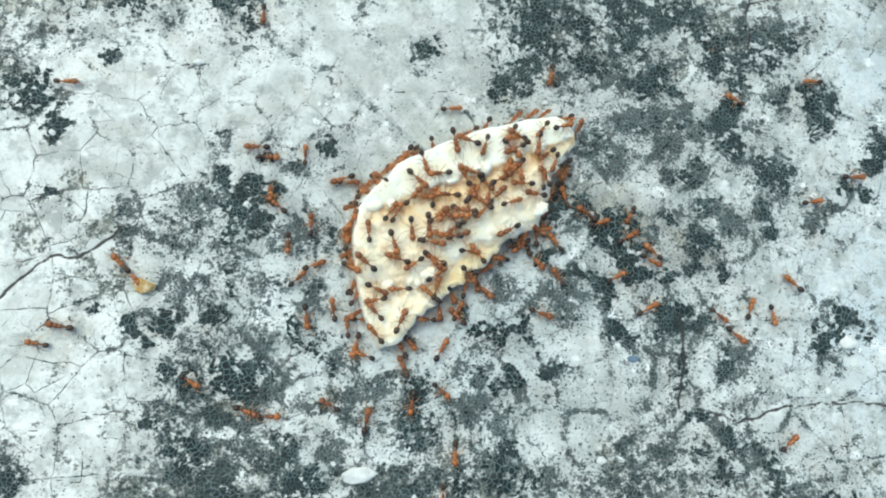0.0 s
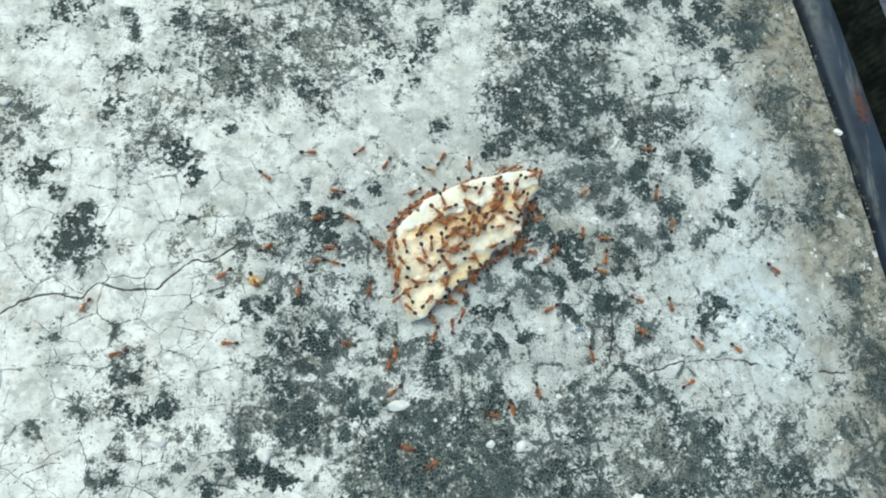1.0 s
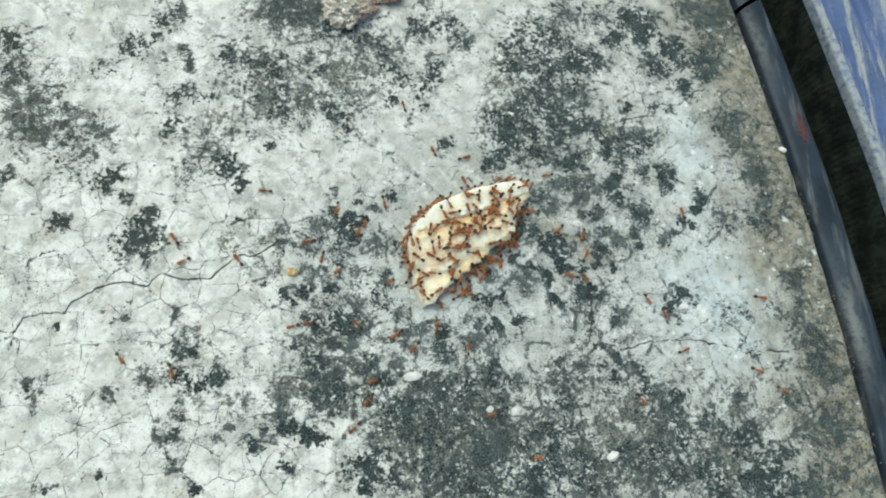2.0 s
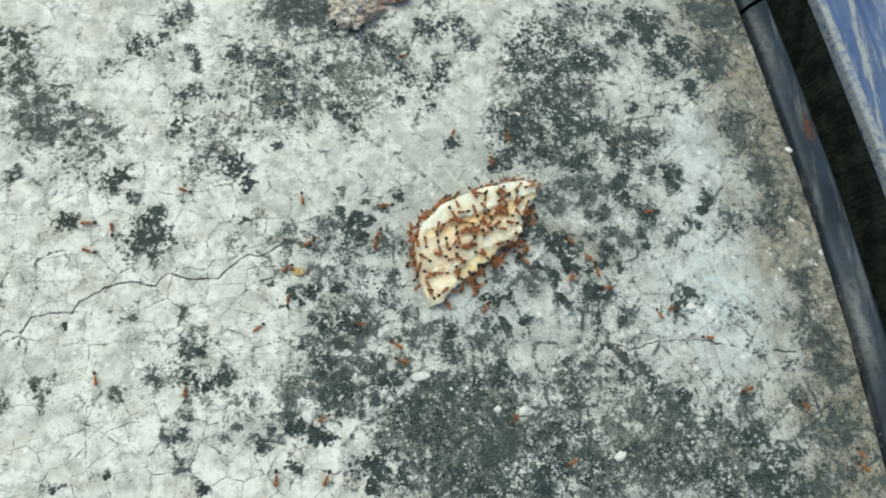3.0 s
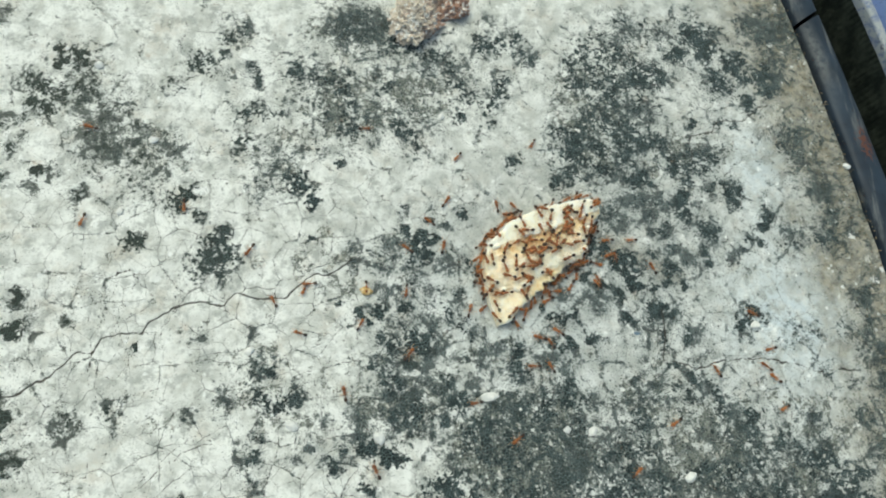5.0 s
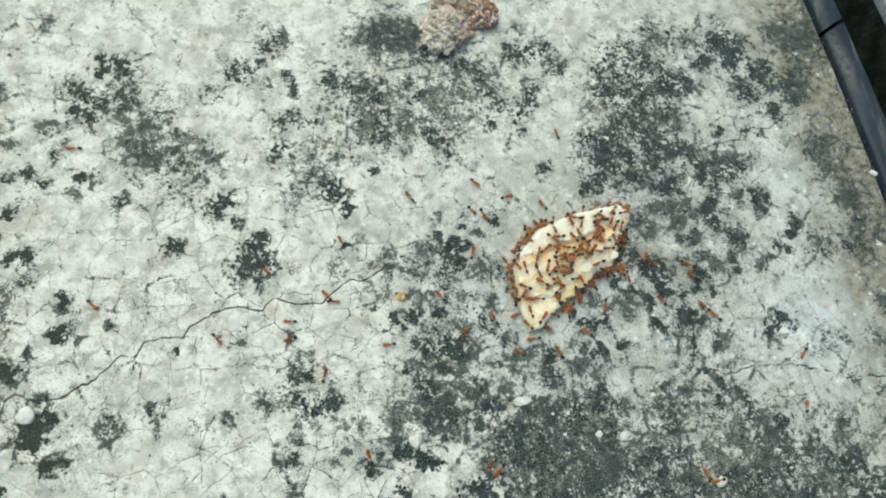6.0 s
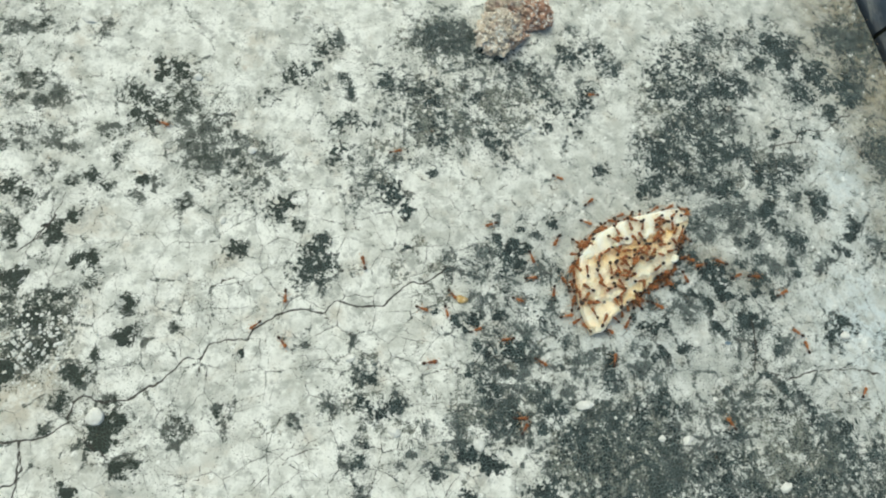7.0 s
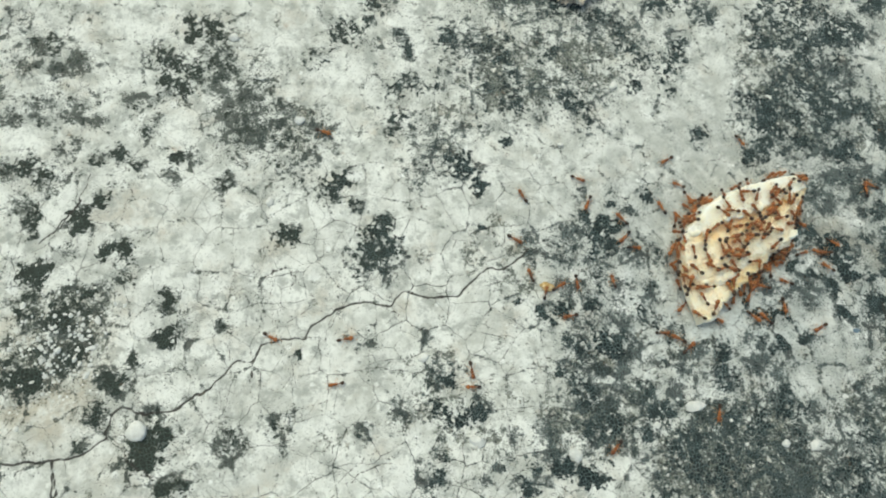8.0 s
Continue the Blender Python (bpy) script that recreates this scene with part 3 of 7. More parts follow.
# thinner, speckled growth
SPECKLED_A = [
    (-126.4, 39.4, 1.1), (-123.7, 40, 1.1), (-121.6, 22.9, 0.9), (-120.1, 14.7, 1.6), (-118.1, 21.8, 1.1), (-117.3, -0.3, 1.5),
    (-115.9, 6.3, 1.3), (-115.6, -0.8, 1.4), (-114.8, 24.6, 1.1), (-114.4, 13.1, 1.3), (-114, 1.6, 1.2), (-113.1, -27.6, 1.9),
    (-113, 14.5, 1.6), (-111.6, -11.5, 1), (-110, -28.6, 1.9), (-108.8, 5.4, 1.5), (-108, 38.7, 1.1), (-107.7, 40.2, 1.2),
    (-107.4, -26.5, 1.4), (-107.2, -22.3, 2), (-105.6, -42.5, 0.9), (-105.4, -38.1, 1), (-104.9, -18, 1.2), (-104.5, -37.6, 1),
    (-104, 16.2, 1.3), (-102.2, -15.7, 1.2), (-100.7, 16.4, 1.1), (-99.5, -29.5, 0.8), (-96.5, 2.4, 0.9), (-95.7, -38.5, 0.8),
]
SPECKLED_B = [
    (-91.1, 31.3, 3.3), (-90.8, -48.7, 1.1), (-89.7, 20.1, 2.1), (-89.2, 23.4, 3.4), (-88, -0.3, 1.1), (-87.8, 2.1, 1.1),
    (-85.6, -24, 0.6), (-83.8, 13.4, 4.3), (-83.4, -42.4, 1.2), (-82.7, 19.9, 3.8), (-82, 9.1, 4.2), (-81.2, -43.9, 1),
    (-78.8, 9.2, 4.8), (-78.2, 12.4, 4.3), (-76.9, -39.8, 0.8), (-76.7, -39.4, 1.4), (-76.2, -9.3, 1.1), (-75.5, -41.4, 1),
    (-75, -39.8, 0.8), (-74.6, 5.7, 4.3), (-73.1, 7, 3.2), (-72.3, 12.7, 3.3), (-72.1, -57, 0.9), (-71.1, 15.5, 1.2),
    (-69.4, 11, 2.2), (-62.9, -39.8, 0.8), (-62.1, -27.3, 1), (-60.8, -26.2, 1), (-58.5, -15.7, 1.6), (-57, -35.7, 1.2),
]
SPECKLED_C = [
    (-56.3, -37.8, 1.8), (-55.4, -36.8, 1.2), (-54.1, -47.9, 0.8), (-53.9, 1.1, 1.3), (-52.7, 10.6, 4.5), (-52.2, 6.1, 3.9),
    (-52, -26.2, 0.8), (-51.5, -48.9, 1.8), (-50, -53.7, 1.2), (-49.5, -30.5, 1.5), (-49.1, -44.4, 1), (-45.1, 12.3, 1.3),
    (-43.7, -6.8, 0.7), (-42.6, -49, 1), (-42.2, -35.8, 1.1), (-41.4, 12.8, 1.3), (-40.4, -46, 1), (-37.6, -49.1, 0.8),
    (-37.2, -41, 1.2), (-33.8, -8.8, 0.9), (-33.2, -12.4, 0.9), (-31.8, -10.1, 0.9), (-31.5, -41, 2.1), (-30.3, -44.1, 1.6),
    (-30.1, -12.3, 1.2), (-29.5, -31.4, 0.7), (-29.4, -9.4, 0.7), (-29.3, -11.7, 0.6), (-27.4, -12.3, 1.9), (-27, -17.4, 1.5),
]
SPECKLED_D = [
    (-26.8, -20.5, 0.9), (-26.3, -9.7, 1.9), (-25.9, -7, 1.6), (-25.1, -18.6, 1.5), (-24.7, -24.2, 1.8), (-24.4, -29.1, 1.2),
    (-24.3, -1.2, 0.8), (-23.8, -37.2, 1.2), (-23.7, -11.6, 1.9), (-23.4, -0.2, 0.9), (-22.5, -43.1, 2.7), (-22.5, -31.4, 1.2),
    (-22.4, -12.9, 1.6), (-21.8, -23, 1.8), (-20.9, -37.9, 1.5), (-20.4, -14.8, 1.6), (-19.3, -34.4, 1.2), (-18.3, -30.3, 1.2),
    (-18.2, -43.2, 1.9), (-18.1, -23.6, 1.5), (-17.8, -55.3, 1.5), (-17.6, -20.5, 1.6), (-17.2, -16.7, 1.6), (-16.7, 22.7, 3.7),
    (-16.7, -27.3, 1.5), (-16.2, -10.8, 1.3), (-16.2, -36.2, 1.5), (-15.2, -3.4, 1), (-14.2, -12.1, 1.6), (-13.7, -49.4, 2.1),
]
SPECKLED_E = [
    (-13.7, -8.1, 0.8), (-13.3, -20.5, 1.3), (-12.9, -29.1, 0.7), (-12.6, -11.4, 0.9), (-12.1, -17.9, 1.6), (-11.9, -23, 1.2),
    (-11.7, -10.1, 0.9), (-11.6, -30.3, 0.7), (-9.7, -12.7, 1.3), (-9.7, -35.1, 1.2), (-9.4, -24.8, 1.3), (-8, -29.2, 1.6),
    (-7.9, -31.6, 1.5), (-6.8, -28.5, 0.9), (-5.3, -39.3, 1.2), (-4.3, -28.6, 0.9), (-0.9, -58.7, 3.2), (4, -37.1, 0.9),
    (4.6, -26.1, 1), (5.9, -30.5, 1.3), (6.6, -27.4, 0.8), (6.6, -24.2, 1.3), (7.1, -36.6, 1.3), (7.6, -25.5, 0.7),
    (9.1, -51.8, 3.3), (9.3, -45.5, 2.3), (9.7, -31.7, 1.3), (10, -17.7, 1.7), (11.6, -42.3, 1.7), (14, -17.7, 1.4),
]
SPECKLED_F = [
    (14.7, -39.1, 1), (16.6, -20.3, 1.4), (17.1, -48.8, 3.4), (17.4, -17, 1.4), (20.7, -3.1, 0.6), (20.9, 1.2, 1.8),
    (22.5, -38.6, 2), (23.7, -53.1, 3.4), (23.7, -0.2, 1.4), (24.1, -34.4, 2), (24.3, 13.3, 1.9), (25.5, 7.7, 1.1),
    (25.8, 45, 3.5), (25.9, -37.5, 2.7), (26.1, -33.1, 2), (26.8, 3.6, 2.2), (27.7, 41.2, 2.8), (28, -35, 2),
    (28.8, 26.2, 2.1), (29, -58.9, 3.4), (29.1, 5.9, 1.8), (29.4, 10.5, 1.9), (30.3, 48.6, 2.9), (30.4, 2.2, 2.2),
    (30.8, -2.1, 0.9), (31.5, 24.9, 2.7), (32.1, 6, 1.1), (33.4, 3.1, 1.5), (34.1, -2.1, 1.3), (36, 48.2, 2.9),
]
SPECKLED_G = [
    (36.3, -7.1, 0.9), (37.6, -9.2, 1.3), (40.5, -58.6, 3.5), (42.3, 3.4, 1.1), (43.5, 51.3, 3), (44.6, -40.3, 1.4),
    (45.8, 8.1, 1.9), (48.7, -8.2, 1.1), (49.8, -24.9, 0.9), (50.2, 5.9, 1.2), (50.6, 49.5, 3), (51.1, -6.7, 0.9),
    (56.3, -48.2, 1.9), (57.3, 28.9, 1.3), (62, -59.1, 2.4), (62.1, -42.7, 1.3), (62.3, -57, 2.5), (62.7, 51.3, 3.8),
    (62.8, -1.7, 2.1), (63.5, -24.9, 2.1), (63.9, 52.3, 2.8), (65, -32.2, 1.8), (65.3, -3.7, 1.7), (65.9, 41, 3),
    (66.2, 37.4, 1.8), (66.7, 50.9, 2.3), (67.4, 20.4, 2.6), (68.3, 16.8, 2.2), (68.8, 51, 4.7), (72.4, -34.5, 1.8),
]
SPECKLED_I = [
    (-130.4, 27.3, 1.6), (-121.7, 26.8, 1.4), (-124.2, 22.6, 1.3), (-128.6, 17.5, 1.5), (-125, 12.2, 1.5), (-118.2, 11.3, 1.2), (-113.5, 15.1, 1.4),
    (-110.5, 12.3, 1.2), (-113.4, 7.4, 1.2), (-105.3, 5.4, 1.3), (-123.8, 2.4, 1.6), (-119.8, -3.1, 1.5), (-110.4, -5.6, 1.6), (-106.9, -1.6, 1.2),
    (-115.6, 1.5, 1.2), (-104, 15.6, 1.2), (-99.4, 12.8, 1.1), (-93.2, 5.8, 1.1), (-86.5, 2.5, 1.3), (-82.1, 0.4, 1.2),
]
SPECKLED_H = [
    (72.7, 8.3, 2.2), (73.1, -22.9, 1.3), (73.8, -41.6, 2.6), (74.5, 2.1, 2.1), (75.1, -48.4, 2.6), (75.5, -24.8, 2),
    (75.6, -59.4, 2.5), (76.8, -24.8, 2.7), (78.2, -17.2, 2.1), (78.6, -29.7, 2.7), (81.5, -35.7, 2), (81.6, -48.5, 1.9),
]
SPECKLED = SPECKLED_A + SPECKLED_B + SPECKLED_C + SPECKLED_D + SPECKLED_E + SPECKLED_F + SPECKLED_G + SPECKLED_H + SPECKLED_I
# wide stains of grey-green film: place, reach along x and y, and how thick
STAINS = [
    (-36, 24, 14, 11, 0.62), (-21, 27, 9, 8, 0.6), (18, 27, 10, 14, 0.55), (19, 13, 8, 6, 0.5), (39, 16, 11, 8, 0.5),
    (0, -49, 16, 14, 0.85), (26, -38, 9, 7, 0.55), (36, -49, 15, 12, 0.75), (55, -56, 14, 9, 0.6), (-77, 11, 10, 7, 0.5), (-88, 25, 8, 8, 0.4),
]
STAINS += [
    (-24, -38, 12, 9, 0.68), (-42, -40, 9, 7, 0.42), (-8, -30, 9, 7, 0.3), (62, -46, 12, 9, 0.5), (80, -25, 7, 26, 0.4), (-50, 11, 8, 6, 0.5), (-36, 42, 11, 7, 0.7), (-112, -24, 9, 9, 0.62), (-50, -36, 10, 9, 0.42), (-67, -41, 5, 4, 0.36), (-36, -13, 10, 9, 0.36),
]
# where the crust is thin or has flaked off: place, reach, share lost
BARED = [(-17.4, -20.5, 5.5, 0.5), (8.3, -20.3, 6, 0.45), (-114.6, -49.5, 5, 0.9), (-19, 30.5, 8, 0.55), (-6.4, 22.9, 6, 0.5), (25.3, -33.3, 6, 0.6), (36, -41, 9, 0.5), (28, -46, 7, 0.4), (-70, 22, 6, 0.5), (-62, 6, 6, 0.5)]
# open cracks: a width in mm and the line that each one follows
CRACKS = []
CRACKS.append((0.36, [(-109.5, -44.6), (-108.9, -47.2), (-108.7, -50.4), (-108.9, -55)]))
CRACKS.append((0.3, [(-116.3, -10.2), (-114, -7), (-112, -4.8), (-110.3, -2.2)]))
CRACKS.append((0.22, [(-101.6, -41.2), (-100.1, -42.9), (-98.3, -44.6), (-94.9, -46.5), (-93.3, -48)]))
CRACKS.append((0.37, [(-121.7, -45.4), (-116.9, -44.8), (-110, -44.4), (-104.7, -43.5), (-101.6, -41.2), (-101.6, -38.2), (-100, -37.2), (-97.3, -37.7), (-92.6, -37.3), (-88.9, -35.2), (-86.6, -33.9), (-83.7, -29.9), (-80.3, -29.9), (-79.1, -27.3), (-76.1, -26.2), (-71.9, -25.7), (-70.5, -23.7), (-65.9, -21.1), (-62.8, -19.7), (-57.9, -20.2), (-55.2, -18.4), (-51.9, -18.9), (-46.3, -19), (-44.2, -17), (-42.5, -14.9), (-39.1, -14.3), (-33.9, -10.9)]))
CRACKS.append((0.28, [(-109.2, -44.4), (-108.1, -49.1), (-109.1, -51.3), (-112.6, -54)]))
CRACKS.append((0.18, [(-101.5, -41.5), (-98.7, -43.9), (-94.4, -46.8), (-94.4, -50.1), (-91.1, -53.3)]))
CRACKS.append((0.2, [(-74.2, -55.6), (-72.4, -55.6), (-71.2, -54.2), (-68.3, -52), (-64.1, -48.7), (-60.1, -46.3), (-56.3, -45.9)]))
CRACKS.append((0.24, [(-38.2, -54.4), (-34.2, -54.5), (-30, -56.1)]))
CRACKS.append((0.34, [(41.8, 13.7), (42.5, 20.9), (47.7, 21.8), (49.4, 24.5), (56.6, 25.7), (62.9, 29.9)]))
CRACKS.append((0.26, [(31.5, -30.6), (36.8, -32.1), (44.4, -30.3), (52, -29.9), (58.2, -31.1), (64.3, -32.7), (73.4, -32.4)]))
CRACKS.append((0.34, [(31.2, -19.8), (31, -25.3), (30.2, -31.4)]))
CRACKS.append((0.24, [(-115.5, -9.4), (-113, -6.5), (-111, -3.6), (-109.4, 2.4)]))
CRACKS.append((0.2, [(-59.5, -20.2), (-53.3, -24.5), (-50.8, -23.4)]))
CRACKS.append((0.2, [(-55, -18.1), (-51.7, -19.2), (-46.5, -18.8)]))
CRACKS.append((0.16, [(-44.8, -36.8), (-40.9, -34.5), (-37.8, -33.8)]))
CRACKS.append((0.18, [(-42, -44.5), (-38.7, -48.1), (-33.7, -46.6)]))
CRACKS.append((0.18, [(-49.6, -44.4), (-48.7, -47.4), (-45.5, -49.9), (-41.4, -51)]))
CRACKS.append((0.16, [(-34.9, -10.5), (-32.7, -10.8), (-28.8, -9.1)]))
CRACKS.append((0.16, [(-26.9, 17.6), (-27.2, 13.1), (-26.7, 10.3)]))
CRACKS.append((0.16, [(-30.8, 4.8), (-30.2, 8.7), (-26.6, 8.8), (-25.4, 6)]))
CRACKS.append((0.16, [(-29.9, 5.2), (-28.8, 3.1), (-26.9, 3.2), (-24.1, 5), (-21.6, 7.2), (-18.4, 9.5)]))
CRACKS.append((0.16, [(-21.6, 7.2), (-19.8, 4.8), (-19.7, 3.1)]))
CRACKS.append((0.16, [(-12.1, -0.5), (-11.8, 3), (-10.9, 4.4), (-11, 9.5), (-10.1, 11)]))
CRACKS.append((0.16, [(-8.4, 12.6), (-6, 12.3), (-5.3, 10.9)]))
CRACKS.append((0.16, [(-4.2, 6.7), (1.3, 6.7), (5.5, 7)]))
CRACKS.append((0.16, [(1.3, 6.7), (1, 4.5), (2.7, 4.2)]))
CRACKS.append((0.16, [(-16.5, -4.1), (-11.9, -4.5)]))
CRACKS.append((0.16, [(29.5, -5.4), (26.4, -3.7), (23.2, -3.1), (19.9, -4.9)]))
CRACKS.append((0.16, [(31.3, 0.1), (29.9, -4.3), (29.5, -6.5)]))
CRACKS.append((0.16, [(27.6, -7.2), (26.7, -10.1)]))
CRACKS.append((0.16, [(47.3, 7.3), (52.3, 14.2), (56.2, 17.2)]))
CRACKS.append((0.16, [(52.3, 14.2), (58.2, 13.7), (60.1, 16.6)]))
CRACKS.append((0.16, [(38.1, 21.1), (42.3, 20.4), (48.7, 21.7)]))
CRACKS.append((0.16, [(-44.1, -34.1), (-41.4, -33), (-39.2, -32.7), (-35.5, -35.4), (-35.8, -38.2), (-39.7, -38.7)]))
CRACKS.append((0.16, [(-38.2, -31.6), (-36.5, -31), (-31.3, -31.4)]))
CRACKS.append((0.16, [(43.4, -31.4), (48.5, -29.8), (55.1, -28.9)]))
CRACKS.append((0.16, [(48.5, -35.9), (53, -34.1)]))
CRACKS.append((0.16, [(-84.1, -30), (-84.4, -27.2), (-87.1, -25.1)]))
CRACKS.append((0.16, [(-79.1, -27.3), (-81.6, -23.4), (-81.4, -20.1), (-87.8, -15.3), (-94.2, -14.4)]))
CRACKS.append((0.16, [(-76.1, -26.2), (-77.8, -20), (-77.7, -15), (-69.9, -12.5)]))
CRACKS.append((0.16, [(-74.7, -18.9), (-74.5, -14.9)]))
CRACKS.append((0.16, [(-88.5, -33.7), (-91.9, -30.4), (-93.2, -25.2), (-92.7, -21.5)]))
CRACKS.append((0.16, [(-80.3, -29.9), (-80.2, -35.4), (-74.8, -38.4), (-67.9, -36.3)]))
CRACKS.append((0.16, [(-76.1, -26.2), (-73, -31.2), (-73.2, -34.3)]))
CRACKS.append((0.16, [(-65.9, -21.1), (-68.8, -25.9), (-67.8, -31.2)]))
CRACKS.append((0.16, [(-83.9, -46.3), (-84.3, -50.1), (-78.4, -51.1), (-78.2, -48.2)]))
CRACKS.append((0.16, [(-70.4, -53), (-67.7, -50.2), (-62, -45.4), (-63.3, -42.4)]))
CRACKS.append((0.16, [(-57.9, -20.2), (-56, -24.5), (-50.4, -27.7)]))
CRACKS.append((0.16, [(-50.8, -18.9), (-51, -14.3), (-55.6, -11)]))
CRACKS.append((0.16, [(-64.1, -48.7), (-63, -53.5), (-59.9, -55.4)]))
CRACKS.append((0.16, [(-68.3, -52), (-70.9, -47.6), (-74.2, -44.7)]))
CRACKS.append((0.16, [(-64.1, -48.7), (-67.5, -44.8), (-67.3, -39.8)]))
CRACKS.append((0.16, [(-76.8, -25.9), (-77.9, -22.1), (-74.3, -19.9)]))
CRACKS.append((0.16, [(-69.4, -22), (-71.4, -18.8), (-75.1, -14.4), (-79, -15.6)]))
CRACKS.append((0.16, [(-80.8, -28), (-80, -32.7), (-75.8, -34.7), (-73.4, -31.6), (-76.8, -28.5)]))



# ---- patterns on arrays of places in mm ----
def value_noise(x, y, size, seed):
    x, y = x / size + 917.3 * seed, y / size - 311.7 * seed
    ix, iy = np.floor(x).astype(np.int64), np.floor(y).astype(np.int64)
    fx, fy = x - ix, y - iy
    fx, fy = fx * fx * (3 - 2 * fx), fy * fy * (3 - 2 * fy)

    def corner(i, j):
        h = ((ix + i) * 374761393 + (iy + j) * 668265263 + seed * 144269504) & 0xFFFFFFFF
        h = ((h ^ (h >> 13)) * 1274126177) & 0xFFFFFFFF
        return ((h ^ (h >> 16)) & 0xFFFF) / 65535.0

    low = corner(0, 0) * (1 - fx) + corner(1, 0) * fx
    high = corner(0, 1) * (1 - fx) + corner(1, 1) * fx
    return low * (1 - fy) + high * fy


def fractal(x, y, size, octaves, seed):
    total, weight, sum_ = 0.0, 1.0, 0.0
    for k in range(octaves):
        total = total + weight * value_noise(x, y, size / 2**k, seed + k)
        sum_ += weight
        weight *= 0.55
    return total / sum_


def mesh_from_grid(name, xyz, material, close=False):
    """A sheet of quads from rows of places in mm."""
    rows, cols = xyz.shape[:2]
    mesh = bpy.data.meshes.new(name)
    index = np.arange(rows * cols).reshape(rows, cols)
    if close:
        index = np.concatenate([index, index[:, :1]], 1)
    quads = np.stack([index[:-1, :-1], index[:-1, 1:], index[1:, 1:], index[1:, :-1]], -1).reshape(-1, 4)
    mesh.vertices.add(rows * cols)
    mesh.vertices.foreach_set("co", (xyz.reshape(-1) * MM).astype(np.float32))
    mesh.loops.add(quads.size)
    mesh.loops.foreach_set("vertex_index", quads.reshape(-1).astype(np.int32))
    mesh.polygons.add(len(quads))
    mesh.polygons.foreach_set("loop_start", np.arange(0, quads.size, 4, dtype=np.int32))
    mesh.polygons.foreach_set("use_smooth", np.ones(len(quads), dtype=bool))
    mesh.update(calc_edges=True)
    mesh.validate()
    mesh.materials.append(material)
    return mesh


def paint(mesh, name, values):
    layer = mesh.attributes.new(name, "FLOAT", "POINT")
    layer.data.foreach_set("value", np.ascontiguousarray(values, dtype=np.float32).reshape(-1))


def smooth(a, b, x):
    t = np.clip((x - a) / (b - a), 0, 1)
    return t * t * (3 - 2 * t)


def brink(y):
    """The slab's curved edge: its x, in mm, for a y."""
    c = np.clip(y, -110, 110)
    return 84.9 - 0.152 * y - 0.00065 * (c * c + 2 * c * (y - c))


# ---- the concrete slab ----
def slab():
    far = np.array([4, 12, 30, 65, 120, 200, 300, 450])
    ys = np.concatenate([-72 - far[::-1], np.arange(-72, 80, 0.24), 80 + far])
    back = np.concatenate([np.arange(0, 230, 0.24), 230 + far])
    back = np.concatenate([[0.0, 0.0, 0.0], back])
    fall = np.concatenate([[-60.0, -12.0, -2.0], np.zeros(len(back) - 3)])
    s, y = np.meshgrid(back, ys)
    x = brink(y) - s + 0.5 * (fractal(y, s * 0, 6, 3, 5) - 0.5)
    # ragged growth: bend the plan before the round blots are laid on it
    bx = x + 3.4 * (fractal(x, y, 4.5, 4, 11) - 0.5) + 0.9 * (fractal(x, y, 1.2, 2, 71) - 0.5)
    by = y + 3.4 * (fractal(x, y, 4.5, 4, 31) - 0.5) + 0.9 * (fractal(x, y, 1.2, 2, 91) - 0.5)

    def blots(rows, reach):
        field = np.zeros_like(x)
        for px, py, r in rows:
            wide = r * reach + 3.5
            j0, j1 = np.searchsorted(ys, (py - wide, py + wide))
            mid = brink(py) - px
            i0, i1 = 3 + np.searchsorted(back[3:], (mid - wide - 3, mid + wide + 3))
            d = np.hypot(bx[j0:j1, i0:i1] - px, by[j0:j1, i0:i1] - py) / r
            field[j0:j1, i0:i1] = np.maximum(field[j0:j1, i0:i1], (1 - smooth(0.15, reach, d)) * min(1.0, 1.1 - 0.07 * r))
        return field

    crust, speckled, halo = blots(CRUST, 2.0), blots(SPECKLED, 2.7), blots(CRUST + SPECKLED, 4.0)
    region = fractal(x, y, 34, 3, 19) + 0.30 * np.exp(-(((x - 8) / 48) ** 2 + ((y + 40) / 28) ** 2)) + 0.2 * np.exp(-(((x - 45) / 30) ** 2 + ((y - 20) / 30) ** 2))
    rim = 1 - smooth(3, 24, s)
    film = 0.26 * np.exp(-(((x - 10) / 40) ** 2 + ((y + 6) / 26) ** 2)) * (0.4 + 1.2 * fractal(x, y, 11, 3, 29))
    film = film + 0.55 * np.exp(-(((bx + 33) / 8) ** 2 + ((by - 43) / 5) ** 2)) + 0.4 * np.exp(-(((bx + 17) / 8) ** 2 + ((by - 35) / 4) ** 2))
    growth = 1.0 * crust + 0.26 * speckled * (1 - crust) + 0.08 * smooth(0.40, 0.75, region)
    growth = growth * (1 - 0.26 * smooth(0, 15, y) * (1 - smooth(0, 20, x)))
    left = np.ones_like(x)
    for px, py, r, share in BARED:
        left = left * (1 - share * np.exp(-((bx - px) ** 2 + (by - py) ** 2) / r**2))
    growth = growth * left
    thin = np.maximum(0.72 * speckled, 0.41 * halo) + 0.26 * smooth(0.40, 0.75, region) + 0.25 * rim + film + 0.08 * smooth(8, 30, -y)
    thin = thin * (0.4 + 0.6 * left)
    stain = np.zeros_like(x)
    for px, py, rx, ry, top in STAINS:
        stain = np.maximum(stain, top * np.exp(-((((bx - px) / rx) ** 2 + ((by - py) / ry) ** 2) ** 1.5)))
    crack = np.full_like(x, 9.0)
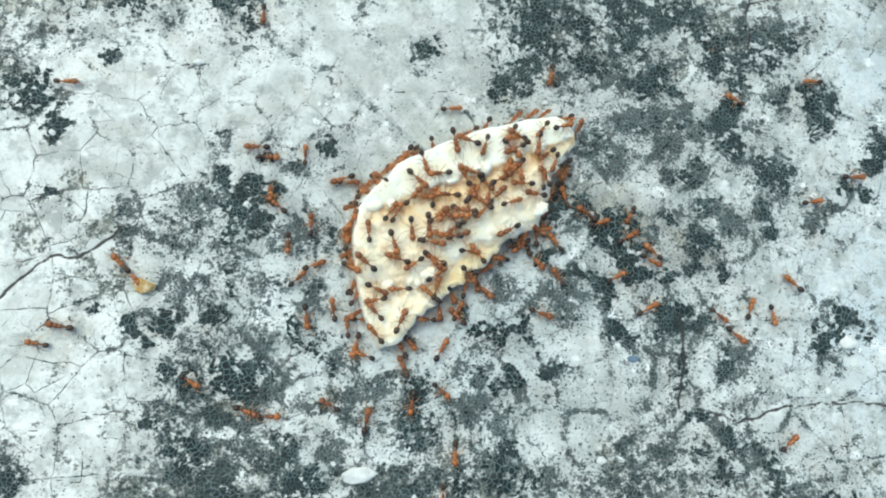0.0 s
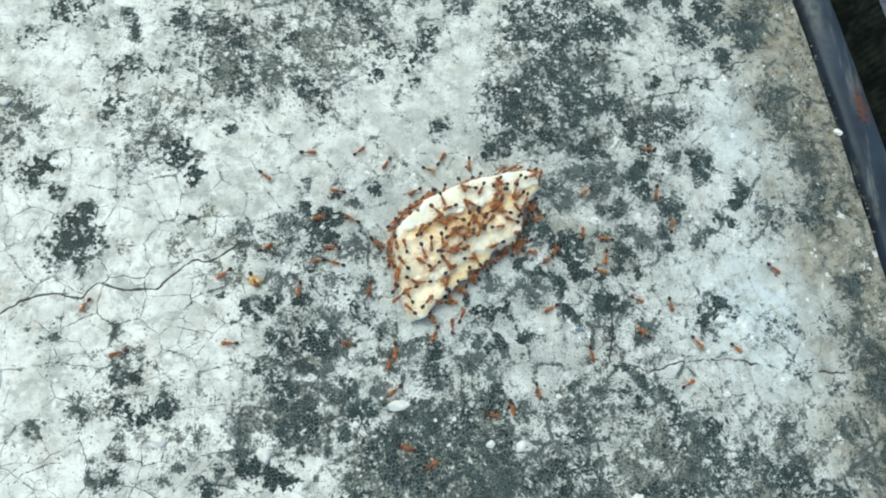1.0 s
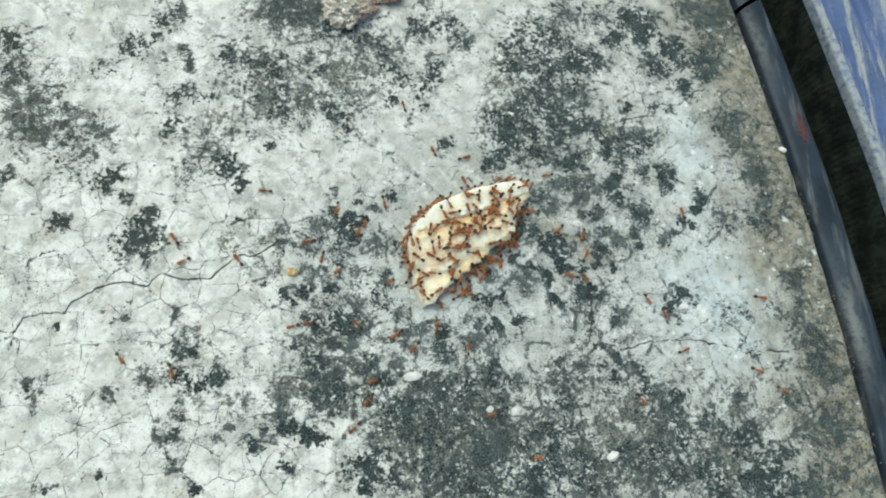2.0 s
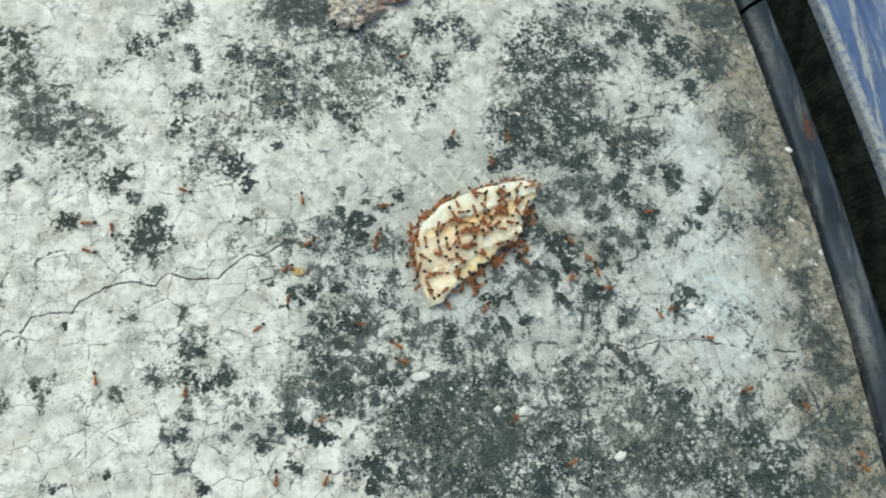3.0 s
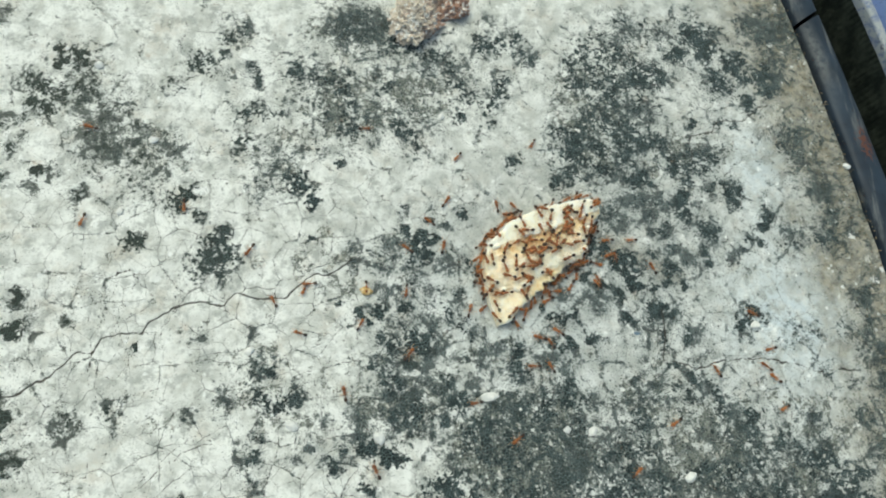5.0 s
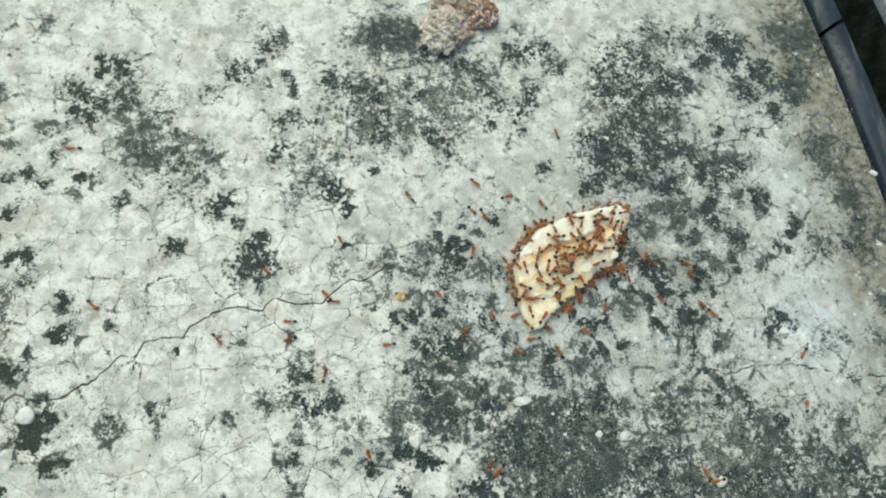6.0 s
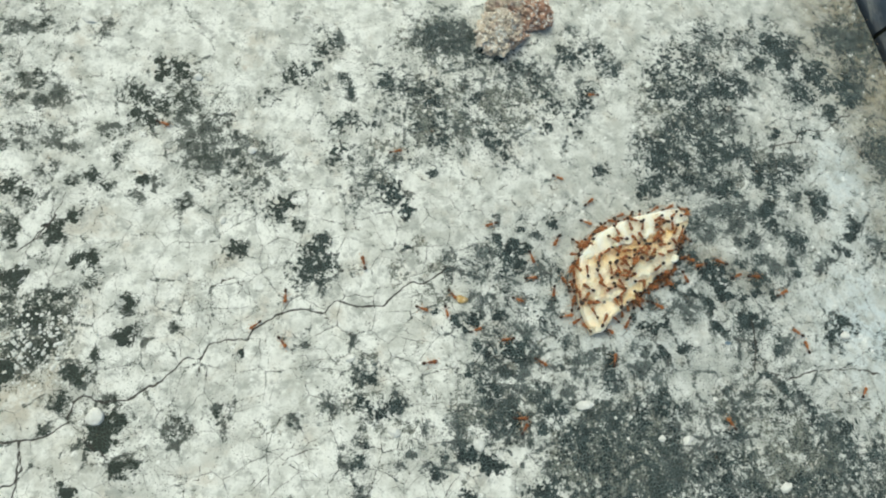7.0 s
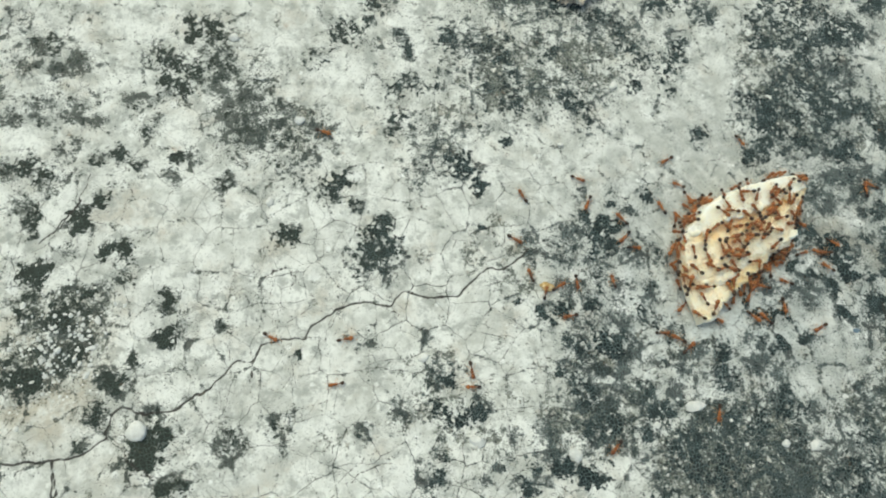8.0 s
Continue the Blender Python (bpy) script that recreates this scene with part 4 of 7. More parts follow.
    jx = x + 0.6 * (fractal(x, y, 5.0, 2, 51) - 0.5) + 1.3 * (fractal(x, y, 2.2, 2, 55) - 0.5) + 0.3 * (fractal(x, y, 0.9, 2, 53) - 0.5)
    jy = y + 0.6 * (fractal(x, y, 5.0, 2, 61) - 0.5) + 1.3 * (fractal(x, y, 2.2, 2, 65) - 0.5) + 0.3 * (fractal(x, y, 0.9, 2, 63) - 0.5)
    for width, line in CRACKS:
        for (ax, ay), (cx, cy) in zip(line, line[1:]):
            j0, j1 = np.searchsorted(ys, (min(ay, cy) - 2, max(ay, cy) + 2))
            m = brink((ay + cy) / 2)
            i0, i1 = 3 + np.searchsorted(back[3:], (m - max(ax, cx) - 3, m - min(ax, cx) + 3))
            px, py = jx[j0:j1, i0:i1], jy[j0:j1, i0:i1]
            t = np.clip(((px - ax) * (cx - ax) + (py - ay) * (cy - ay)) / ((cx - ax) ** 2 + (cy - ay) ** 2), 0, 1)
            d = np.hypot(px - ax - t * (cx - ax), py - ay - t * (cy - ay))
            crack[j0:j1, i0:i1] = np.minimum(crack[j0:j1, i0:i1], d / (width * (0.65 if width < 0.25 else 0.75)))
    z = 0.35 * (fractal(x, y, 9, 3, 3) - 0.5) + 0.18 * (fractal(x, y, 1.6, 3, 8) - 0.5)
    z = z + 0.10 * smooth(0.3, 0.7, crust) - 0.12 * (1 - smooth(0.3, 1.2, crack)) - 1.4 * (1 - smooth(0, 2.2, s)) ** 2
    z = np.where(fall < 0, fall, z)
    mesh = mesh_from_grid("slab", np.stack([x, y, z], -1)[:, ::-1], CONCRETE)
    edge = np.clip(1 - smooth(7, 30, s + 14 * (fractal(x, y, 7, 3, 23) - 0.5)), 0, 1)
    pale = np.exp(-(((x - 60) / 17) ** 2 + ((y + 21) / 17) ** 2)) + 0.9 * np.exp(-(((x - 59) / 9) ** 2 + ((y - 14) / 11) ** 2))
    pale = pale + 0.5 * np.exp(-(((x - 2) / 20) ** 2 + ((y + 18) / 16) ** 2))
    olive = 1 - 0.75 * smooth(-95, -35, x + 16 * (fractal(x, y, 14, 3, 33) - 0.5))
    beige = 1.1 * np.exp(-((((bx + 112) / 9) ** 2 + ((by + 31) / 11) ** 2) ** 2)) + 0.35 * np.exp(-((bx + 101) / 6) ** 2 - ((by + 46) / 6) ** 2)
    thin = thin * (1 - 0.35 * np.clip(pale, 0, 1))
    growth = growth * (1 - 0.25 * np.clip(pale, 0, 1))
    # the skin turns greyer towards +x
    greying = 0.05 + 0.36 * smooth(-25, 55, x) * (0.6 + 0.8 * fractal(x, y, 16, 3, 97))
    # greyer about the crumb too, and a brown trail that leads away from it
    greying = greying * (1 - 0.7 * np.clip(pale, 0, 1)) + 0.42 * np.exp(-((((bx - 3) / 36) ** 2 + ((by + 6) / 26) ** 2) ** 1.5)) * (0.5 + fractal(x, y, 5, 3, 39))
    t = np.clip(((bx - 19) * 16 + (by + 5) * -8) / 320.0, 0, 1)
    edge = np.maximum(edge, 0.6 * np.exp(-((np.hypot(bx - 19 - 16 * t, by + 5 + 8 * t) / 2.6) ** 2)))
    worn = (0.5 + 0.5 * (1 - smooth(-60, 10, x + 0.3 * y)) - 0.3 * (1 - smooth(-95, -50, x))) * (1 - 0.6 * smooth(-6, 14, y))
    thin = thin + 0.18 * smooth(2, 22, y) * smooth(0.42, 0.62, fractal(x, y, 12, 3, 67)) * (1 - smooth(-20, 10, x)) * smooth(3, 8, np.abs(0.66 * (x + 66) + 0.75 * (y - 14)))
    for name, values in (("growth", np.clip(growth, 0, 1)), ("thin", np.clip(thin, 0, 1)), ("crack", np.clip(crack, 0, 2)), ("edge", edge), ("pale", np.clip(pale, 0, 1)), ("worn", worn), ("stain", stain), ("greying", greying), ("olive", olive), ("beige", beige)):
        paint(mesh, name, values[:, ::-1])
    ob = new("floor", mesh)
    return tagged(ob, "weathered pale concrete slab with black lichen crusts and fine cracks", "concrete slab", kind="structure")


slab()


def ground():
    bm = bmesh.new()
    bmesh.ops.create_grid(bm, x_segments=40, y_segments=40, size=60)
    for v in bm.verts:
        v.co.z = -0.061
    mesh = bpy.data.meshes.new("ground")
    bm.to_mesh(mesh)
    bm.free()
    mesh.materials.append(EARTH)
    tagged(new("ground", mesh), "bare brown earth below the raised slab", "ground", kind="structure")


ground()


# ---- the metal edging beside the slab ----
def swept(name, profile, y0, y1, step, material, ribs=0.0, skew=0.0):
    """Sweeps a profile of (distance from the brink, height) in mm along the slab's curved edge."""
    ys = np.linspace(y0, y1, 1 + int((y1 - y0) / step))
    d, h = np.array(profile, dtype=float).T
    y, dist = np.meshgrid(ys, d, indexing="ij")
    y = y + skew * (dist - 4.8)
    slope = -0.152 - 0.0013 * np.clip(y, -110, 110)
    length = np.hypot(1, slope)
    jig = 0.25 * (fractal(y, dist, 9, 3, 13) - 0.5)
    off = dist + jig - ribs * (np.sin(y * 4.2 + h[None] * 0.6) > 0.2)
    xyz = np.stack([brink(y) + off / length, y - off * slope / length, h[None] + 0 * y + 0.5 * jig], -1)
    mesh = mesh_from_grid(name, xyz[:, ::-1], material)
    return mesh, y[:, ::-1], dist[:, ::-1]


def rounded(points, radius, steps=4):
    """A profile with its inner corners rounded."""
    out = [points[0]]
    for a, b, c in zip(points, points[1:], points[2:]):
        a, b, c = (np.array(p, dtype=float) for p in (a, b, c))
        r0, r1 = (min(radius, np.linalg.norm(p - b) * 0.45) for p in (a, c))
        p, q = b + (a - b) / np.linalg.norm(a - b) * r0, b + (c - b) / np.linalg.norm(c - b) * r1
        out += [tuple((1 - t) ** 2 * p + 2 * t * (1 - t) * b + t * t * q) for t in np.linspace(0, 1, steps)]
    return out + [points[-1]]


def strip(y0, y1, rusty):
    profile = rounded([(0.45, -30), (0.45, -0.9), (1.2, 0.35), (5.6, 0.35), (8.6, -0.8), (10.4, -3.6), (11.5, -9.0), (11.8, -30), (0.45, -30)], 2.4)
    mesh, y, dist = swept("trim", profile, y0, y1, 0.8, STRIP_PAINT, skew=0.4)
    rust = 1.3 * np.exp(-(((y - 20) / 5.0) ** 2 + ((dist - 5.4) / 2.0) ** 2)) if rusty else 0 * y
    paint(mesh, "rust", rust)
    chalk = 0.95 * np.exp(-(((y + 27) / 10) ** 2 + ((dist - 2.4) / 1.6) ** 2)) + 0.6 * np.exp(-(((y - 44) / 9) ** 2 + ((dist - 2.4) / 1.4) ** 2))
    paint(mesh, "chalk", np.clip(chalk, 0, 1))
    return tagged(new("trim", mesh), "dark blue-grey painted metal strip with a rust spot" if rusty else "dark blue-grey painted metal strip past a joint", "metal strip", kind="structure")


strip(-500, 54.3, True)
strip(55.4, 510, False)


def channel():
    # floor coloured as if in full shade
    mesh, y, dist = swept("channel", [(11.2, -29), (11.4, -30.5), (21.0, -30.5), (22.2, -29)], -500, 510, 3.0, GAP_SHADE)
    tagged(new("gutter_floor", mesh), "floor of the narrow gap beside the strip, coloured near black for its shade", "gap floor", kind="structure")


channel()


def panel():
    root = tagged(new("metal_panel"), "bright blue painted metal panel with a worn pale rim", "metal panel")
    # ribbed wall, its shade painted into the base colour
    wall, y, dist = swept("side_wall", [(22.6, -1.0), (22.4, -4), (22.2, -9), (22.0, -15), (21.8, -22), (21.6, -30.4)], -500, 510, 0.3, WALL_SHADE, ribs=0.45)
    sheet_profile = rounded([(24.4, -3.0), (24.4, 0.05), (33.0, 0.25), (34.5, -1.6), (37.0, -1.6), (38.2, 0.4), (52, 0.8), (53, -0.8), (56, -0.8), (57, 0.9), (190, 1.0), (190, -3.0)], 0.8)
    sheet, y2, d2 = swept("sheet", sheet_profile, -500, 510, 1.0, PANEL_PAINT)
    paint(sheet, "rust", 0 * y2)
    paint(sheet, "chalk", np.clip(0.75 * np.exp(-(((d2 - 30) / 1.8) ** 2)) + 0.5 * np.exp(-(((d2 - 40) / 1.5) ** 2)), 0, 1))
    lip_profile = rounded([(22.0, -2.5), (22.0, 0.2), (24.2, 0.55), (24.35, -2.5)], 0.7)
    lip, y3, _ = swept("rim", lip_profile, -500, 510, 0.8, PANEL_PAINT)
    paint(lip, "rust", 0 * y3)
    paint(lip, "chalk", 0 * y3 + 0.85)
    for name, mesh, label in (("side_wall", wall, "olive ribbed side of the panel, darkened for the shade in the gap"), ("sheet", sheet, ""), ("rim", lip, "scuffed pale rim")):
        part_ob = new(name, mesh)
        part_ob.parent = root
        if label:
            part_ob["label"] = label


panel()


def grit():
    """Sand and crumbs of dirt that have gathered along the strip."""
    rng = random.Random(31)
    bm = bmesh.new()
    for _ in range(420):
        y = rng.uniform(-70, 75)
        x = brink(y) - 0.4 - abs(rng.gauss(0, 3.2))
        r = rng.uniform(0.08, 0.26)
        made = bmesh.ops.create_icosphere(bm, subdivisions=1, radius=1.0)
        for v in made["verts"]:
            k = r * rng.uniform(0.75, 1.2)
            v.co = Vector((x + v.co.x * k, y + v.co.y * k, 0.1 + v.co.z * k * 0.7)) * MM
    mesh = bpy.data.meshes.new("grit")
    bm.to_mesh(mesh)
    bm.free()
    mesh.materials.append(SAND)
    tagged(new("grit", mesh), "loose brown sand gathered along the metal strip", "grit", kind="stuff")


grit()


def sand_grains():
    """White grains that have come loose from the worn patch of the slab."""
    rng = random.Random(37)
    bm = bmesh.new()
    for _ in range(230):
        x, y = -111.0 + rng.gauss(0, 4.6), -26.8 + rng.gauss(0, 4.2)
        r = rng.uniform(0.12, 0.3) * (1.7 if rng.random() < 0.15 else 1.0)
        long = rng.uniform(1.0, 1.7)
        turn = rng.uniform(0, math.pi)
        made = bmesh.ops.create_icosphere(bm, subdivisions=1, radius=1.0)
        for v in made["verts"]:
            k = r * rng.uniform(0.7, 1.2)
            a, b = v.co.x * k * long, v.co.y * k
            v.co = Vector((x + a * math.cos(turn) - b * math.sin(turn), y + a * math.sin(turn) + b * math.cos(turn), 0.08 + v.co.z * k * 0.6)) * MM
    mesh = bpy.data.meshes.new("sand_grains")
    bm.to_mesh(mesh)
    bm.free()
    mesh.materials.append(QUARTZ)
    tagged(new("sand_grains", mesh), "loose white grains of sand on a worn mossy patch", "sand grains", kind="stuff")


sand_grains()

# the crumb is a half-moon: its chord runs from the lower tip for 33 mm, u along it and v across
TIP, ALONG, ACROSS = np.array((-4.4, -23.8)), np.array((0.686, 0.728)), np.array((-0.728, 0.686))
U_KNOTS = (-0.6, 1.5, 4.0, 7.0, 10.2, 16.7, 22.5, 26.5, 30.0, 32.8, 34.2)
OUTER = (0.0, 4.6, 8.3, 11.3, 13.2, 12.9, 10.7, 8.5, 6.5, 4.6, 2.6)
INNER = (-0.5, -0.8, -0.9, -1.0, -1.2, -1.9, -3.3, -0.9, -0.2, -0.2, 0.9)
CROWN = (0.9, 1.6, 2.6, 4.2, 5.2, 5.7, 5.6, 5.4, 5.0, 4.2, 3.2)


def ease(a, b, x):
    t = np.clip((x - a) / (b - a), 0, 1)
    return t * t * (3 - 2 * t)


def ledges(u):
    """Where the two torn ledges run, as shares of the way from the inner to the outer edge."""
    high = np.interp(u, (6.0, 8.5, 11.8, 15.3, 19.8, 22.3, 24.2, 26.9, 29.5, 33.0), (1.1, 0.93, 0.79, 0.71, 0.65, 0.63, 0.55, 0.47, 0.35, 0.2))
    low = np.interp(u, (2.6, 4.0, 5.6, 7.2, 8.5, 11.0, 14.3, 16.6, 19.3, 24.0), (1.1, 0.74, 0.44, 0.28, 0.19, 0.16, 0.16, 0.11, 0.08, 0.0))
    return low, high


def crumb_height(u, v):
    """Height of the crumb's upper side in mm: a high outer rind, a torn hollow under its ledge, and a lower ledge to the inner edge."""
    lo, up, crown = (np.interp(u, U_KNOTS, k) for k in (INNER, OUTER, CROWN))
    w = (v - lo) / np.maximum(up - lo, 0.1)
    low, high = ledges(u)
    step1 = ease(high - 0.07, high + 0.02, w) * ease(8.0, 17.0, u)
    step2 = ease(low - 0.05, low + 0.03, w)
    h = 0.43 + 0.08 * w + 0.13 * step2 + 0.12 * ease(low, low + 0.25, w) - 0.04 * ease(high - 0.30, high - 0.05, w) * ease(8.0, 17.0, u) + (0.17 - 0.17 * ease(8.0, 17.0, u)) * ease(0.5, 1.0, w) + 0.12 * step1 + 0.07 * ease(high, 1.0, w)
    return crown * h + 1.5 * (1 - ease(2.0, 10.0, u)) * ease(-0.6, 1.0, u)



# ---- the crumb that the ants are eating ----
def crumb():
    rows, cols = 260, 170
    u = np.linspace(-0.6, 34.2, rows)[:, None] + np.zeros((1, cols))
    w = np.linspace(0, 1, cols)[None] + np.zeros((rows, 1))
    lo, up = np.interp(u, U_KNOTS, INNER), np.interp(u, U_KNOTS, OUTER)
    jag = 0.55 * (fractal(u, w * 0, 1.3, 3, 7) - 0.5)
    jag_in = 2.4 * (fractal(u, w * 0 + 9, 2.2, 4, 17) - 0.5)
    lo, up = lo + jag_in, up + jag
    v = lo + (up - lo) * w
    h = crumb_height(u + 0.9 * (fractal(u, v, 1.1, 3, 83) - 0.5), v + 1.3 * (fractal(u, v, 1.0, 3, 87) - 0.5))
    # torn strata: fibres and flakes that run along the chord, roughest below the rind
    low, high = ledges(u)
    torn = 0.15 + 0.85 * (1 - smooth(high - 0.08, high + 0.05, w))
    h = h + 0.12 * (fractal(u, v, 3.5, 2, 41) - 0.5) + torn * (0.26 * (fractal(u * 0.5, v, 1.5, 4, 43) - 0.5) + 0.42 * (fractal(u, v, 0.7, 3, 45) - 0.5))
    h = h - torn * 0.22 * np.abs(2 * fractal(u * 0.5, v, 1.7, 4, 49) - 1) - 0.05 * np.abs(2 * fractal(u, v, 0.9, 2, 59) - 1)
    layered = np.round(h / 0.55 + 1.2 * (fractal(u, v, 2.2, 3, 47) - 0.5)) * 0.55
    h = h + torn * 0.2 * (layered - h)
    # the outer edge rounds off, the torn inner edge is cut sheer
    rim = np.minimum((1 - w) * (up - lo), np.minimum(u + 0.6, 34.2 - u))
    h = h * (0.55 + 0.45 * smooth(0, 0.8, rim)) * (0.9 + 0.1 * smooth(0, 0.5, w * (up - lo)))
    h = np.maximum(h, 0.25)
    top = np.stack([u, v, h], -1)
    # side: down from the rim, drawn in a little towards the base
    ring = np.concatenate([top[:, 0], top[-1, 1:], top[-2::-1, -1], top[0, -2:0:-1]])
    centre = np.array((16.0, 5.0, 0.0))
    skirt = []
    for k in range(1, 7):
        t = k / 6
        lower = ring.copy()
        lower[:, 2] = ring[:, 2] * (1 - t) + 0.02
        pull = 0.10 * t + 0.34 * smooth(0, 0.5, t) * (1 - smooth(1.0, 4.0, lower[:, 1])) + 0.12 * smooth(0, 0.4, t) * (fractal(lower[:, 0] * 2, lower[:, 1] * 2 + k * 1.5, 2.0, 3, 57) - 0.5)
        lower[:, :2] += (centre[:2] - lower[:, :2]) * pull[:, None]
        skirt.append(lower)
    bm = bmesh.new()

    def place(p):
        q = TIP + p[0] * ALONG + p[1] * ACROSS
        return bm.verts.new((q[0] * MM, q[1] * MM, p[2] * MM))

    grid = [[place(p) for p in row] for row in top]
    for a, b in zip(grid, grid[1:]):
        for i in range(cols - 1):
            bm.faces.new((a[i], b[i], b[i + 1], a[i + 1]))
    loop = [r[0] for r in grid] + grid[-1][1:] + [r[-1] for r in grid[-2::-1]] + grid[0][-2:0:-1]
    for lower in skirt:
        fresh = [place(p) for p in lower]
        for i in range(len(loop)):
            j = (i + 1) % len(loop)
            bm.faces.new((loop[i], fresh[i], fresh[j], loop[j]))
        loop = fresh
    bm.faces.new(loop[::-1])
    for f in bm.faces:
        f.smooth = True
    bm.normal_update()
    mesh = bpy.data.meshes.new("bread_crumb")
    bm.to_mesh(mesh)
    bm.free()
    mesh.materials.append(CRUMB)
    q = (v - np.interp(u, U_KNOTS, INNER)) / np.maximum(np.interp(u, U_KNOTS, OUTER) - np.interp(u, U_KNOTS, INNER), 0.1)
    low, high = ledges(u)
    # tan below each ledge: hollow's ochre plus painted shade at the step's foot
    under = smooth(high - 0.42, high - 0.06, q) * (1 - smooth(high - 0.03, high + 0.03, q)) * smooth(6, 11, u)
    foot = (1 - smooth(low - 0.06, low + 0.02, q)) * (0.1 + 0.7 * smooth(6, 10, u)) + 0.5 * np.exp(-(((u - 3.2) / 1.1) ** 2 + ((v - 1.6) / 0.9) ** 2))
    below = (1 - smooth(high - 0.05, high + 0.02, q)) * (0.26 + 0.12 * (1 - smooth(5, 12, u)))
    tan_shade = np.maximum(np.maximum(under, foot), below) * (0.75 + 0.9 * fractal(u, v, 4, 2, 77))
    values = np.zeros(len(mesh.vertices))
    values[:] = 0.45
    values[: rows * cols] = np.clip(tan_shade, 0, 1).reshape(-1)
    paint(mesh, "tan_shade", values)
    # painted shade of the overhang, deeper ring by ring below the rim
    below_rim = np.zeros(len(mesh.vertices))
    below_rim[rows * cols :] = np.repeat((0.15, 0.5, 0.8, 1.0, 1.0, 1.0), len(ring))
    paint(mesh, "under_shade", below_rim)
    whole = tagged(new("bread_crumb", mesh), "torn half-moon piece of pale bread crust covered with ants", "bread crumb")
    # loose flakes along the torn ledges
    rng = random.Random(9)
    for k in range(30):
        a = rng.uniform(5, 31)
        low, high = float(np.interp(a, U_KNOTS, INNER)), float(np.interp(a, U_KNOTS, OUTER))
        b = low + (high - low) * (float(ledges(a)[k % 2]) + rng.uniform(-0.02, 0.03))
        b = min(max(b, low + 0.5), high - 0.8)
        bm = bmesh.new()
        bmesh.ops.create_icosphere(bm, subdivisions=2, radius=1.0)
        size = rng.uniform(0.35, 0.95)
        for p in bm.verts:
            n = 1 + 0.45 * noise.noise(p.co * 1.6 + Vector((k * 3.1, 0, 0)))
            p.co = Vector((p.co.x * n * size * 1.3, p.co.y * n * size * 0.8, p.co.z * n * size * 0.45)) * MM
        for f in bm.faces:
            f.smooth = True
        flake = bpy.data.meshes.new("flake")
        bm.to_mesh(flake)
        bm.free()
        flake.materials.append(FLAKE)
        ob = new("flake", flake)
        ob.parent = whole
        spot = TIP + a * ALONG + b * ACROSS
        ob.matrix_basis = pose(spot[0] * MM, spot[1] * MM, (float(crumb_height(np.float64(a), np.float64(b))) + 0.05) * MM, rng.uniform(-20, 20), rng.uniform(-20, 20), 46 + rng.uniform(-30, 30))
    return whole


crumb()


# ---- loose stones ----
def pebble(name, x, y, size, material, label, category, group="", lobes=1, seed=0, flat=0.55, turn=0.0, angular=0.35):
    rng = random.Random(seed)
    bm = bmesh.new()
    bmesh.ops.create_icosphere(bm, subdivisions=5 if lobes > 1 else 3, radius=1.0)
    sx, sy = size[0] / 2, size[1] / 2
    cuts = [(Vector((rng.uniform(-1, 1), rng.uniform(-1, 1), rng.uniform(-0.6, 1))).normalized(), rng.uniform(0.6, 0.9)) for _ in range(9)]
    for v in bm.verts:
        p = v.co.copy()
        for way, far in cuts:
            over = p.dot(way) - far
            if over > 0:
                p -= way * over * 0.9
        p *= 1 + angular * 0.5 * noise.fractal(p * 1.7 + Vector((seed, 0, 0)), 1.0, 2.0, 3)
        if lobes > 1:
            p *= 1 - 0.28 * math.exp(-((p.x - 0.35) / 0.16) ** 2) * (1 if p.y < 0.3 else 0.5)
            p *= 1 + 0.10 * noise.fractal(p * 6.0, 1.0, 2.0, 4) + 0.05 * noise.noise(p * 19.0)
        v.co = Vector((p.x * sx, p.y * sy, max(p.z, -0.75) * min(sx, sy) * flat)) * MM
    low = min(v.co.z for v in bm.verts)
    for v in bm.verts:
        v.co.z -= low
    for f in bm.faces:
        f.smooth = lobes == 1
    mesh = bpy.data.meshes.new(name)
    bm.to_mesh(mesh)
    bm.free()
    mesh.materials.append(material)
    ob = tagged(new(name, mesh), label, category, group)
    ob.matrix_world = pose(x * MM, y * MM, -0.0001 - 0.08 * MM * min(size) * (lobes == 1), 0, 0, turn)
    return ob


